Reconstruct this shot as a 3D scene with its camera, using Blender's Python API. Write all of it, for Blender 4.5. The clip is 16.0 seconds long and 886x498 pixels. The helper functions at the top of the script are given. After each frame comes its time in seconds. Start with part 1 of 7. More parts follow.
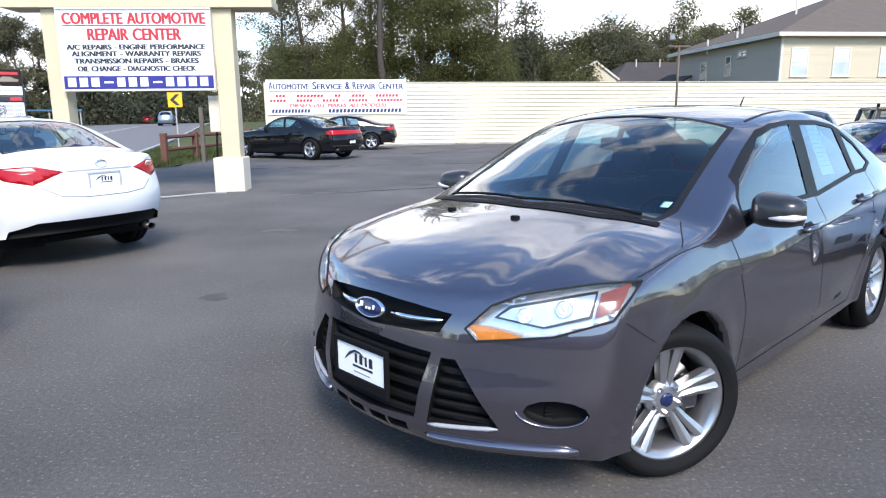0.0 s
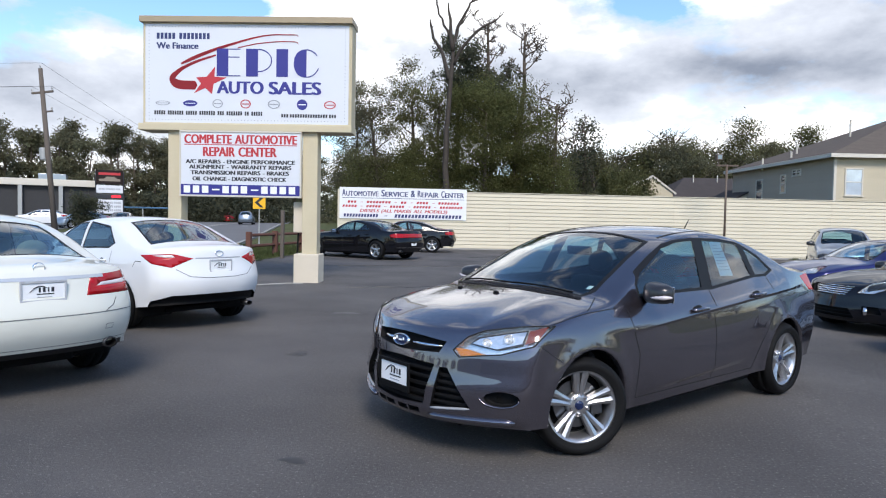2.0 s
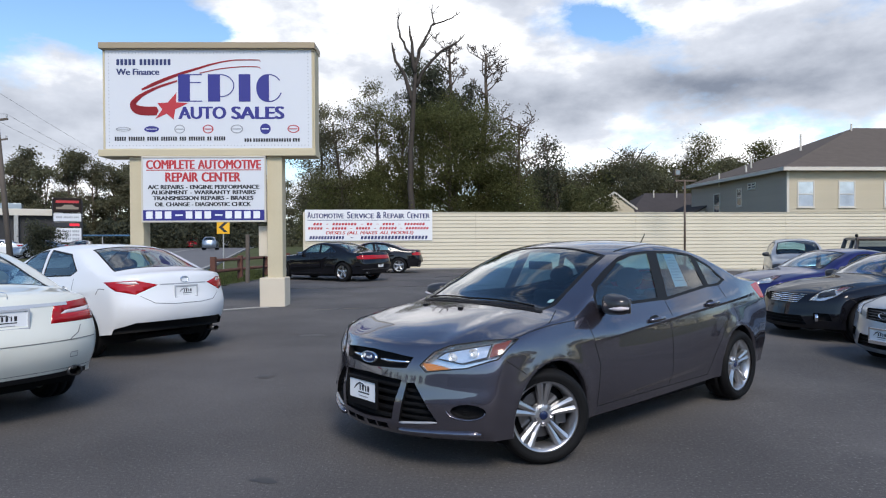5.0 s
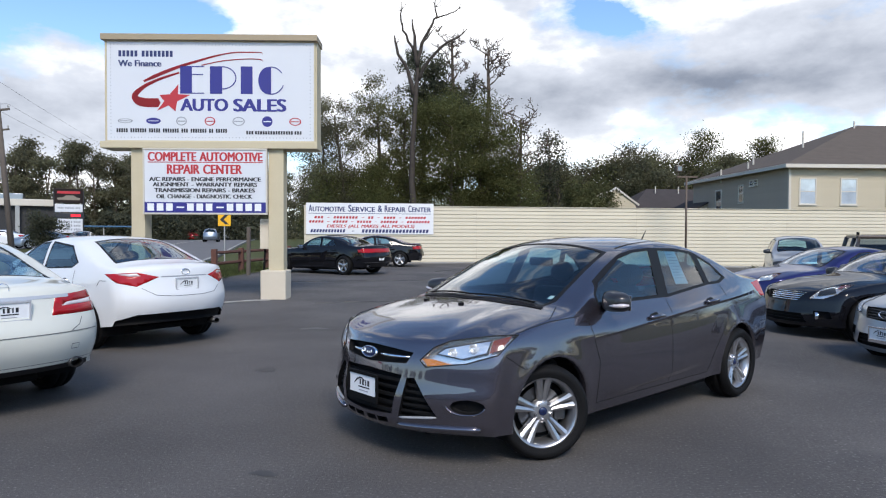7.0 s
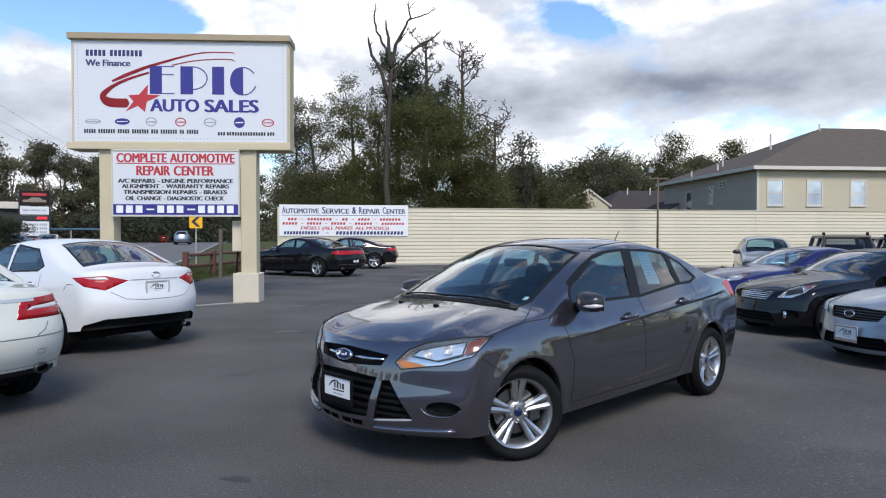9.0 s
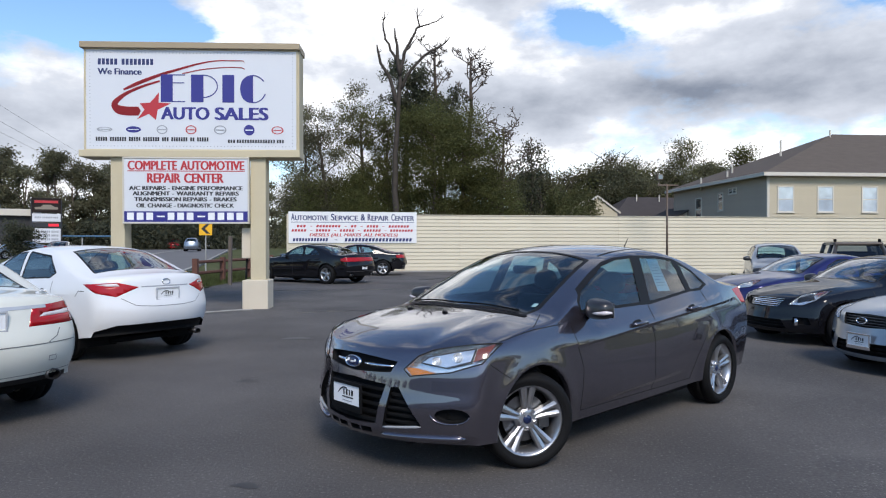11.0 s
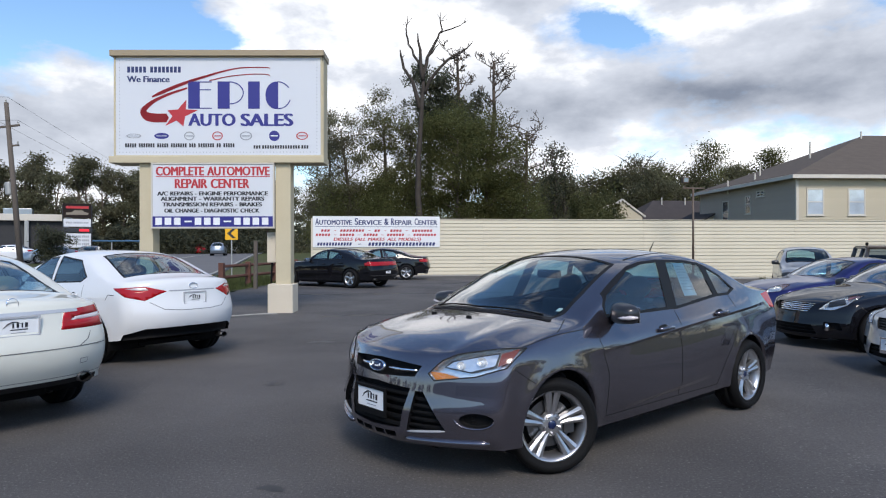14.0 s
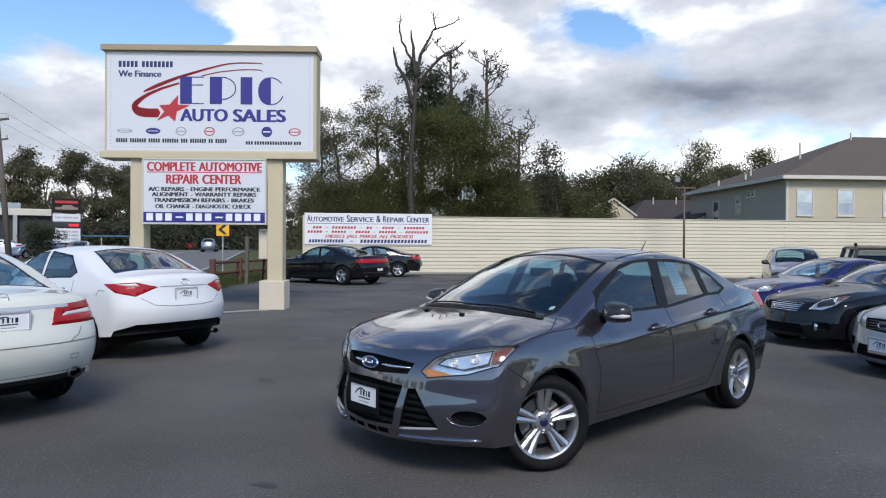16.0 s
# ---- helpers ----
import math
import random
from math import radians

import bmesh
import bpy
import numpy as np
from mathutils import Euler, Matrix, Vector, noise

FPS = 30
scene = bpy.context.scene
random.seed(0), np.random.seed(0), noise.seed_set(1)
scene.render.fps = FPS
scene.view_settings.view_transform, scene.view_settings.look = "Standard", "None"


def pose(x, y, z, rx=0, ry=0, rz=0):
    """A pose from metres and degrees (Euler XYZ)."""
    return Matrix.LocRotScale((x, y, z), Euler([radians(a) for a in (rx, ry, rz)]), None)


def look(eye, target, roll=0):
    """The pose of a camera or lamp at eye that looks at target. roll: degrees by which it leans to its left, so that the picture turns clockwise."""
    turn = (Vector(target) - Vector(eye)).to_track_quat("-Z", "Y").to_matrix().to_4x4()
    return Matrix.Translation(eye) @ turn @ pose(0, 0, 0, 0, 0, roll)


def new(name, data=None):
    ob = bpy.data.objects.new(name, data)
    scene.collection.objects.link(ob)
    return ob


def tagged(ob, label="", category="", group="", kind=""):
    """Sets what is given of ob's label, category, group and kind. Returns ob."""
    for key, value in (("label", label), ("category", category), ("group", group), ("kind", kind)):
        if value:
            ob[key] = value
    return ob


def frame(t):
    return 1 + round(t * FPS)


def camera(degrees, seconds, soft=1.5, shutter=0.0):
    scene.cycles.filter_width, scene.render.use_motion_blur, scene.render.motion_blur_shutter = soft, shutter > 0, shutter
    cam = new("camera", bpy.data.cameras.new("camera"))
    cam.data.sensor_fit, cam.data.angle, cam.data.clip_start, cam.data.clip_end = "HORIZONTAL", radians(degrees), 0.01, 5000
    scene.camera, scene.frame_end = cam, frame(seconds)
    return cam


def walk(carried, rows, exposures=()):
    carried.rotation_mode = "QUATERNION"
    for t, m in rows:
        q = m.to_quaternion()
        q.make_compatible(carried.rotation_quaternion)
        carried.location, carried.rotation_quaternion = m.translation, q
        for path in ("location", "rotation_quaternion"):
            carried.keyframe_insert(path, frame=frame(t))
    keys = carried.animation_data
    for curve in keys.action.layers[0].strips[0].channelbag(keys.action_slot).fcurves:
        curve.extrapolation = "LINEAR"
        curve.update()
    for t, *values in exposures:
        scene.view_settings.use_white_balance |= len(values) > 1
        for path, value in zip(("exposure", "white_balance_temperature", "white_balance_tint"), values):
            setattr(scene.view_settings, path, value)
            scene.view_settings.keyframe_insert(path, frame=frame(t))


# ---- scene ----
cam = camera(67.3, 16.0, 1.15)
PATH = [
    (0, (0.031, 0.043, 1.419), (-0.002, 2.004, 1.025), -0.6),
    (0.5, (0.183, -0.512, 1.43), (0.087, 1.477, 1.248), 0.2),
    (1, (0.258, -1.013, 1.442), (0.097, 0.973, 1.265), -0.5),
    (1.5, (0.33, -1.431, 1.466), (0.175, 0.558, 1.326), 0.8),
    (2, (0.441, -1.763, 1.471), (0.221, 0.224, 1.387), 1.1),
    (2.5, (0.456, -1.859, 1.473), (0.239, 0.129, 1.486), 0.4),
    (3, (0.459, -1.887, 1.462), (0.27, 0.104, 1.502), 0.2),
    (3.5, (0.469, -1.894, 1.462), (0.291, 0.098, 1.492), 0.1),
    (4, (0.471, -1.895, 1.461), (0.314, 0.098, 1.479), -0.1),
    (6.5, (0.478, -1.884, 1.468), (0.372, 0.112, 1.399), -0.3),
    (7, (0.473, -1.896, 1.473), (0.348, 0.1, 1.432), 0.2),
    (7.5, (0.465, -1.901, 1.474), (0.347, 0.095, 1.452), 0.6),
    (8, (0.468, -1.899, 1.468), (0.377, 0.099, 1.454), 0.7),
    (8.5, (0.472, -1.896, 1.468), (0.408, 0.103, 1.446), 0.3),
    (9, (0.472, -1.888, 1.472), (0.423, 0.111, 1.436), 0.0),
    (11.5, (0.466, -1.894, 1.472), (0.388, 0.104, 1.459), -0.0),
    (12, (0.46, -1.903, 1.476), (0.385, 0.095, 1.459), 0.1),
    (12.5, (0.457, -1.899, 1.477), (0.366, 0.098, 1.463), 0.1),
    (13, (0.464, -1.9, 1.48), (0.342, 0.096, 1.469), 0.0),
    (13.5, (0.467, -1.895, 1.476), (0.328, 0.1, 1.469), -0.2),
    (14, (0.464, -1.894, 1.474), (0.32, 0.101, 1.471), -0.1),
    (14.5, (0.461, -1.891, 1.475), (0.315, 0.103, 1.473), 0.0),
    (15, (0.459, -1.898, 1.476), (0.318, 0.097, 1.471), 0.0),
    (15.5, (0.458, -1.895, 1.473), (0.325, 0.1, 1.465), 0.1),
    (16, (0.452, -1.902, 1.474), (0.333, 0.094, 1.464), 0.3),
]
EXPOSURE = [(0.0, 1.27, 6500, 11), (0.5, 1.04, 6500, 11), (1.0, 0.8, 6500, 11), (1.5, 0.66, 6500, 11), (2.0, 0.55, 6500, 11), (2.5, 0.35, 6500, 11), (3.5, 0.2, 6500, 11), (6.5, 0.4, 6500, 11), (9.0, 0.33, 6500, 11), (12.0, 0.29, 6500, 11), (16.0, 0.25, 6500, 11)]
walk(cam, [(t, look(eye, target, roll)) for t, eye, target, roll in PATH], EXPOSURE)

# ---- world, sun ----
def node_tree(owner):
    owner.use_nodes = True
    nt = owner.node_tree
    nt.nodes.clear()
    return nt


def add(nt, kind, **props):
    n = nt.nodes.new(kind)
    for key, value in props.items():
        if key in n.inputs:
            n.inputs[key].default_value = value
    return n


def math_node(nt, op, a, b=None):
    n = nt.nodes.new("ShaderNodeMath")
    n.operation = op
    for i, v in enumerate((a, b)):
        if v is None:
            continue
        if isinstance(v, (int, float)):
            n.inputs[i].default_value = v
        else:
            nt.links.new(v, n.inputs[i])
    return n.outputs[0]


def ramp(nt, fac, stops):
    n = nt.nodes.new("ShaderNodeValToRGB")
    el = n.color_ramp.elements
    while len(el) < len(stops):
        el.new(0.5)
    for e, (p, c) in zip(el, stops):
        e.position = p
        e.color = (*c, 1) if len(c) == 3 else c
    nt.links.new(fac, n.inputs[0])
    return n.outputs[0]


SUN_UP, SUN_ROUND = 43, 164        # degrees: height of the sun, and its bearing clockwise from +y

world = bpy.data.worlds.new("sky")
scene.world = world
nt = node_tree(world)
sky = nt.nodes.new("ShaderNodeTexSky")
sky.sky_type, sky.sun_disc = "NISHITA", False
sky.sun_elevation, sky.sun_rotation = radians(SUN_UP), radians(SUN_ROUND)
sky.air_density, sky.dust_density, sky.ozone_density = 1.0, 0.4, 2.0
co = nt.nodes.new("ShaderNodeTexCoord")
sep = nt.nodes.new("ShaderNodeSeparateXYZ")
nt.links.new(co.outputs["Generated"], sep.inputs[0])
shift = nt.nodes.new("ShaderNodeMapping")
shift.inputs["Location"].default_value = (3.1, 1.2, 0.4)
shift.inputs["Scale"].default_value = (1.0, 1.0, 2.1)
nt.links.new(co.outputs["Generated"], shift.inputs[0])
puffs = add(nt, "ShaderNodeTexNoise", Scale=3.4, Detail=10.0, Roughness=0.58)
belly = add(nt, "ShaderNodeTexNoise", Scale=4.2, Detail=9.0, Roughness=0.56)
for n in (puffs, belly):
    nt.links.new(shift.outputs[0], n.inputs["Vector"])
# where the broken cloud opens and where it shows its grey underside, by bearing and height ahead of the lot
ahead = math_node(nt, "MAXIMUM", sep.outputs[1], 0.1)
side_u, high_v = math_node(nt, "DIVIDE", sep.outputs[0], ahead), math_node(nt, "DIVIDE", sep.outputs[2], ahead)
front = math_node(nt, "GREATER_THAN", sep.outputs[1], 0.1)


def cloud_spot(total, u0, v0, su, sv, amount):
    a = math_node(nt, "DIVIDE", math_node(nt, "SUBTRACT", side_u, u0), su)
    b = math_node(nt, "DIVIDE", math_node(nt, "SUBTRACT", high_v, v0), sv)
    r = math_node(nt, "ADD", math_node(nt, "MULTIPLY", a, a), math_node(nt, "MULTIPLY", b, b))
    g = math_node(nt, "MULTIPLY", math_node(nt, "POWER", 2.718, math_node(nt, "MULTIPLY", r, -1.0)), front)
    return math_node(nt, "ADD", total, math_node(nt, "MULTIPLY", g, amount))


# the cloud bank lies ahead; the sky clears towards the sun's side
clear = math_node(nt, "MULTIPLY", math_node(nt, "MAXIMUM", math_node(nt, "SUBTRACT", 0.75, sep.outputs[1]), 0.0), -0.2)
cov, bel = math_node(nt, "ADD", puffs.outputs["Fac"], clear), belly.outputs["Fac"]
for spot in ((-0.6, 0.36, 0.18, 0.06, -0.14), (0.15, 0.315, 0.11, 0.04, -0.2), (-0.28, 0.12, 0.06, 0.05, -0.16), (-0.2, 0.4, 0.2, 0.12, 0.2), (0.0, 0.38, 0.08, 0.06, 0.13), (0.36, 0.41, 0.16, 0.08, 0.22), (0.2, 0.19, 0.15, 0.04, 0.1), (-0.1, 0.28, 0.2, 0.12, 0.15), (0.45, 0.24, 0.3, 0.08, 0.18), (-0.6, 0.16, 0.3, 0.07, 0.13), (0.0, 0.1, 0.9, 0.06, 0.07), (0.0, 0.2, 0.9, 0.28, 0.03)):
    cov = cloud_spot(cov, *spot)
for spot in ((0.45, 0.22, 0.26, 0.035, 0.16), (-0.64, 0.24, 0.14, 0.04, 0.14), (-0.12, 0.27, 0.16, 0.05, -0.08), (0.3, 0.13, 0.4, 0.035, -0.06), (-0.6, 0.13, 0.3, 0.04, -0.05), (0.38, 0.4, 0.2, 0.05, 0.14), (-0.2, 0.4, 0.2, 0.1, -0.05)):
    bel = cloud_spot(bel, *spot)
cover = ramp(nt, cov, [(0.475, (0, 0, 0)), (0.53, (0.66, 0.66, 0.66)), (0.585, (1, 1, 1))])
shade = ramp(nt, bel, [(0.38, (0.98, 0.99, 1.0)), (0.52, (0.68, 0.73, 0.82)), (0.8, (0.24, 0.28, 0.36))])
blue = add(nt, "ShaderNodeBackground", Strength=0.165)
azure = add(nt, "ShaderNodeHueSaturation", Saturation=1.12, Hue=0.5)
nt.links.new(sky.outputs[0], azure.inputs["Color"])
nt.links.new(azure.outputs[0], blue.inputs["Color"])
cloud = add(nt, "ShaderNodeBackground")
nt.links.new(shade, cloud.inputs["Color"])
# sunlit cloud tops are far brighter than the grey undersides
nt.links.new(math_node(nt, "ADD", math_node(nt, "MULTIPLY", ramp(nt, bel, [(0.36, (1, 1, 1)), (0.5, (0, 0, 0))]), 0.4), 0.86), cloud.inputs["Strength"])
both = nt.nodes.new("ShaderNodeMixShader")
nt.links.new(cover, both.inputs[0])
nt.links.new(blue.outputs[0], both.inputs[1])
nt.links.new(cloud.outputs[0], both.inputs[2])
out = nt.nodes.new("ShaderNodeOutputWorld")
nt.links.new(both.outputs[0], out.inputs[0])

sun = new("sun", bpy.data.lights.new("sun", "SUN"))
sun.data.energy, sun.data.angle, sun.data.color = 2.4, radians(20), (1.0, 0.93, 0.83)
a, e = radians(SUN_ROUND), radians(SUN_UP)
sun.matrix_world = look((0, 0, 0), (-math.sin(a) * math.cos(e), -math.cos(a) * math.cos(e), -math.sin(e)))

# ---- materials ----
def surf(name, base, rough=0.5, metal=0.0, var=0.12, scale=4.0, fine=60.0, bump=0.0, bump_scale=80.0, coat=0.0, spec=0.5, rough_var=0.06,
         speck=0.0, stain=None, stain_scale=0.6, stain_at=(0.55, 0.7), per_object=0.0, per_island=0.0, stretch=(1, 1, 1)):
    """A procedural surface: grain and patches at two scales, stains of another colour, relief and wear."""
    m = bpy.data.materials.new(name)
    nt = node_tree(m)
    p = add(nt, "ShaderNodeBsdfPrincipled", Roughness=rough, Metallic=metal)
    p.inputs["Specular IOR Level"].default_value = spec
    p.inputs["Coat Weight"].default_value = coat
    p.inputs["Coat IOR"].default_value = 1.9 if coat >= 1.0 else 1.5
    p.inputs["Coat Roughness"].default_value = 0.012
    co = nt.nodes.new("ShaderNodeTexCoord")
    mp = nt.nodes.new("ShaderNodeMapping")
    mp.inputs["Scale"].default_value = stretch
    nt.links.new(co.outputs["Object"], mp.inputs[0])
    big = add(nt, "ShaderNodeTexNoise", Scale=scale, Detail=4.0)
    small = add(nt, "ShaderNodeTexNoise", Scale=fine, Detail=3.0)
    for n in (big, small):
        nt.links.new(mp.outputs[0], n.inputs["Vector"])
    mix = math_node(nt, "ADD", math_node(nt, "MULTIPLY", big.outputs["Fac"], 0.6), math_node(nt, "MULTIPLY", small.outputs["Fac"], 0.4))
    value = math_node(nt, "ADD", math_node(nt, "MULTIPLY", math_node(nt, "SUBTRACT", mix, 0.5), 4 * var), 1.0)
    if per_object:
        info = nt.nodes.new("ShaderNodeObjectInfo")
        value = math_node(nt, "ADD", value, math_node(nt, "MULTIPLY", math_node(nt, "SUBTRACT", info.outputs["Random"], 0.5), 2 * per_object))
    if per_island:
        geo = nt.nodes.new("ShaderNodeNewGeometry")
        value = math_node(nt, "ADD", value, math_node(nt, "MULTIPLY", math_node(nt, "SUBTRACT", geo.outputs["Random Per Island"], 0.5), 2 * per_island))
    hsv = nt.nodes.new("ShaderNodeHueSaturation")
    hsv.inputs["Color"].default_value = (*base, 1)
    nt.links.new(value, hsv.inputs["Value"])
    colour = hsv.outputs[0]
    if stain:
        patch = add(nt, "ShaderNodeTexNoise", Scale=stain_scale, Detail=6.0, Roughness=0.6)
        nt.links.new(mp.outputs[0], patch.inputs["Vector"])
        fac = ramp(nt, patch.outputs["Fac"], [(stain_at[0], (0, 0, 0)), (stain_at[1], (1, 1, 1))])
        mx = nt.nodes.new("ShaderNodeMix")
        mx.data_type = "RGBA"
        nt.links.new(fac, mx.inputs[0])
        nt.links.new(colour, mx.inputs[6])
        mx.inputs[7].default_value = (*stain, 1)
        colour = mx.outputs[2]
    if speck:
        grit = add(nt, "ShaderNodeTexNoise", Scale=speck, Detail=1.0)
        nt.links.new(mp.outputs[0], grit.inputs["Vector"])
        fac = ramp(nt, grit.outputs["Fac"], [(0.61, (0, 0, 0)), (0.76, (0.5, 0.5, 0.5))])
        mx = nt.nodes.new("ShaderNodeMix")
        mx.data_type = "RGBA"
        nt.links.new(fac, mx.inputs[0])
        nt.links.new(colour, mx.inputs[6])
        mx.inputs[7].default_value = (0.3, 0.29, 0.27, 1)
        colour = mx.outputs[2]
    nt.links.new(colour, p.inputs["Base Color"])
    nt.links.new(math_node(nt, "ADD", math_node(nt, "MULTIPLY", math_node(nt, "SUBTRACT", big.outputs["Fac"], 0.5), 2 * rough_var), rough), p.inputs["Roughness"])
    if bump:
        rel = add(nt, "ShaderNodeTexNoise", Scale=bump_scale, Detail=4.0)
        nt.links.new(mp.outputs[0], rel.inputs["Vector"])
        b = add(nt, "ShaderNodeBump", Strength=bump, Distance=0.01)
        nt.links.new(rel.outputs["Fac"], b.inputs["Height"])
        nt.links.new(b.outputs[0], p.inputs["Normal"])
    o = nt.nodes.new("ShaderNodeOutputMaterial")
    nt.links.new(p.outputs[0], o.inputs[0])
    return m


def glass(name, tint, gloss=1.0, ior=1.5):
    """Clear pane: see-through body with a mirror gloss that grows at low angles."""
    m = bpy.data.materials.new(name)
    nt = node_tree(m)
    t = add(nt, "ShaderNodeBsdfTransparent")
    t.inputs[0].default_value = (*tint, 1)
    g = add(nt, "ShaderNodeBsdfGlossy", Roughness=0.015)
    lw = add(nt, "ShaderNodeLayerWeight", Blend=0.5)
    f0 = ((ior - 1) / (ior + 1)) ** 2
    f = math_node(nt, "ADD", math_node(nt, "MULTIPLY", math_node(nt, "POWER", lw.outputs["Facing"], 5.0), 1 - f0), f0)
    mx = nt.nodes.new("ShaderNodeMixShader")
    nt.links.new(math_node(nt, "MINIMUM", math_node(nt, "MULTIPLY", f, gloss), 1.0), mx.inputs[0])
    nt.links.new(t.outputs[0], mx.inputs[1])
    nt.links.new(g.outputs[0], mx.inputs[2])
    o = nt.nodes.new("ShaderNodeOutputMaterial")
    nt.links.new(mx.outputs[0], o.inputs[0])
    return m


def leafy(name, base):
    """Thin leaves: light falls on them and through them; each spray has its own tone."""
    m = bpy.data.materials.new(name)
    nt = node_tree(m)
    geo = nt.nodes.new("ShaderNodeNewGeometry")
    co = nt.nodes.new("ShaderNodeTexCoord")
    big = add(nt, "ShaderNodeTexNoise", Scale=0.3, Detail=3.0)
    nt.links.new(co.outputs["Object"], big.inputs["Vector"])
    hsv = nt.nodes.new("ShaderNodeHueSaturation")
    hsv.inputs["Color"].default_value = (*base, 1)
    tone = math_node(nt, "ADD", math_node(nt, "MULTIPLY", geo.outputs["Random Per Island"], 0.5), math_node(nt, "MULTIPLY", big.outputs["Fac"], 1.3))
    nt.links.new(tone, hsv.inputs["Value"])
    nt.links.new(math_node(nt, "ADD", math_node(nt, "MULTIPLY", big.outputs["Fac"], 0.06), 0.47), hsv.inputs["Hue"])
    d = add(nt, "ShaderNodeBsdfDiffuse")
    t = add(nt, "ShaderNodeBsdfTranslucent")
    mx = nt.nodes.new("ShaderNodeMixShader")
    mx.inputs[0].default_value = 0.45
    for n, k in ((d, 1), (t, 2)):
        nt.links.new(hsv.outputs[0], n.inputs["Color"])
        nt.links.new(n.outputs[0], mx.inputs[k])
    o = nt.nodes.new("ShaderNodeOutputMaterial")
    nt.links.new(mx.outputs[0], o.inputs[0])
    return m


def glow(name, colour, strength):
    m = bpy.data.materials.new(name)
    nt = node_tree(m)
    e = add(nt, "ShaderNodeEmission", Strength=strength)
    e.inputs[0].default_value = (*colour, 1)
    o = nt.nodes.new("ShaderNodeOutputMaterial")
    nt.links.new(e.outputs[0], o.inputs[0])
    return m


def paint(name, base, metal=0.0, rough=0.3, coat=0.85):
    return surf(name, base, rough, metal, var=0.015, scale=2.0, fine=300.0, coat=coat, rough_var=0.03, spec=0.0 if metal == 0 else 0.3)


ASPHALT = surf("asphalt", (0.096, 0.089, 0.085), 0.78, var=0.62, scale=0.55, fine=48, bump=0.8, bump_scale=105, stain=(0.055, 0.054, 0.055), stain_scale=0.3, stain_at=(0.56, 0.72), spec=0.3, speck=52)
ROAD = surf("road_asphalt", (0.15, 0.148, 0.15), 0.85, var=0.12, scale=0.3, fine=20, bump=0.2, spec=0.2)
EARTH = surf("earth", (0.075, 0.085, 0.035), 0.95, var=0.3, scale=0.2, fine=6, bump=0.4, bump_scale=8, stain=(0.12, 0.1, 0.06), spec=0.1)
GRASS = surf("grass", (0.05, 0.062, 0.022), 0.9, var=0.35, scale=0.6, fine=30, per_island=0.3, spec=0.15)
CONCRETE = surf("concrete", (0.33, 0.32, 0.3), 0.85, var=0.14, scale=2, fine=70, bump=0.25, spec=0.2)
LINE = surf("road_paint", (0.38, 0.36, 0.3), 0.7, var=0.25, scale=3, fine=30)
SIDING = surf("cream_siding", (0.57, 0.515, 0.395), 0.55, var=0.05, scale=0.5, fine=25, per_object=0.025, stain=(0.5, 0.45, 0.345), stain_scale=0.35, stain_at=(0.55, 0.8), spec=0.3)
FENCEBACK = surf("siding_joint", (0.33, 0.3, 0.23), 0.8)
STUCCO = surf("cream_stucco", (0.53, 0.46, 0.32), 0.75, var=0.07, scale=1.5, fine=50, bump=0.3, bump_scale=120, stain=(0.5, 0.43, 0.3), stain_scale=1.2, stain_at=(0.55, 0.8), spec=0.25)
STUCCO_PALE = surf("pale_stucco", (0.6, 0.53, 0.42), 0.75, var=0.07, scale=2, fine=60, bump=0.3, bump_scale=140, stain=(0.5, 0.43, 0.33), stain_scale=1.5, stain_at=(0.58, 0.8), spec=0.25)
CAPTAN = surf("tan_metal", (0.33, 0.26, 0.165), 0.5, var=0.06, scale=2)
SIGNFACE = surf("white_acrylic", (0.62, 0.63, 0.66), 0.3, var=0.02, scale=1, spec=0.5)
BANNER = surf("white_vinyl", (0.72, 0.72, 0.73), 0.45, var=0.04, scale=1.2)
INK_BLUE = surf("blue_vinyl", (0.026, 0.024, 0.2), 0.4, var=0.05)
INK_NAVY = surf("navy_vinyl", (0.02, 0.03, 0.12), 0.4, var=0.05)
INK_RED = surf("red_vinyl", (0.44, 0.025, 0.032), 0.4, var=0.05)
INK_BLACK = surf("black_vinyl", (0.02, 0.02, 0.025), 0.4, var=0.05)
EMBLEM_BLUE = surf("emblem_blue", (0.006, 0.014, 0.06), 0.25, var=0.03, coat=0.6)
INK_GREY = surf("grey_vinyl", (0.3, 0.31, 0.33), 0.35, var=0.05)
WHITE_INK = surf("white_vinyl_print", (0.78, 0.78, 0.78), 0.4, var=0.03)
RUBBER = surf("tyre_rubber", (0.0075, 0.0075, 0.008), 0.7, var=0.25, scale=8, fine=120, bump=0.2, bump_scale=300, spec=0.15)
ALLOY = surf("alloy", (0.45, 0.45, 0.46), 0.33, 0.9, var=0.04, scale=10)
DARKMETAL = surf("dark_metal", (0.06, 0.06, 0.062), 0.45, 0.8, var=0.15, scale=10)
STEELY = surf("brushed_disc", (0.2, 0.2, 0.205), 0.3, 1.0, var=0.1, scale=20)
CHROME = surf("chrome", (0.8, 0.8, 0.82), 0.08, 1.0, var=0.02, rough_var=0.02)
BLACKTRIM = surf("black_trim", (0.01, 0.01, 0.011), 0.5, var=0.1, scale=10, spec=0.2)
PLASTIC = surf("black_plastic", (0.006, 0.006, 0.0065), 0.65, spec=0.12, var=0.15, scale=12, fine=200, bump=0.1, bump_scale=400)
SEAM = surf("panel_gap", (0.006, 0.006, 0.006), 0.8)
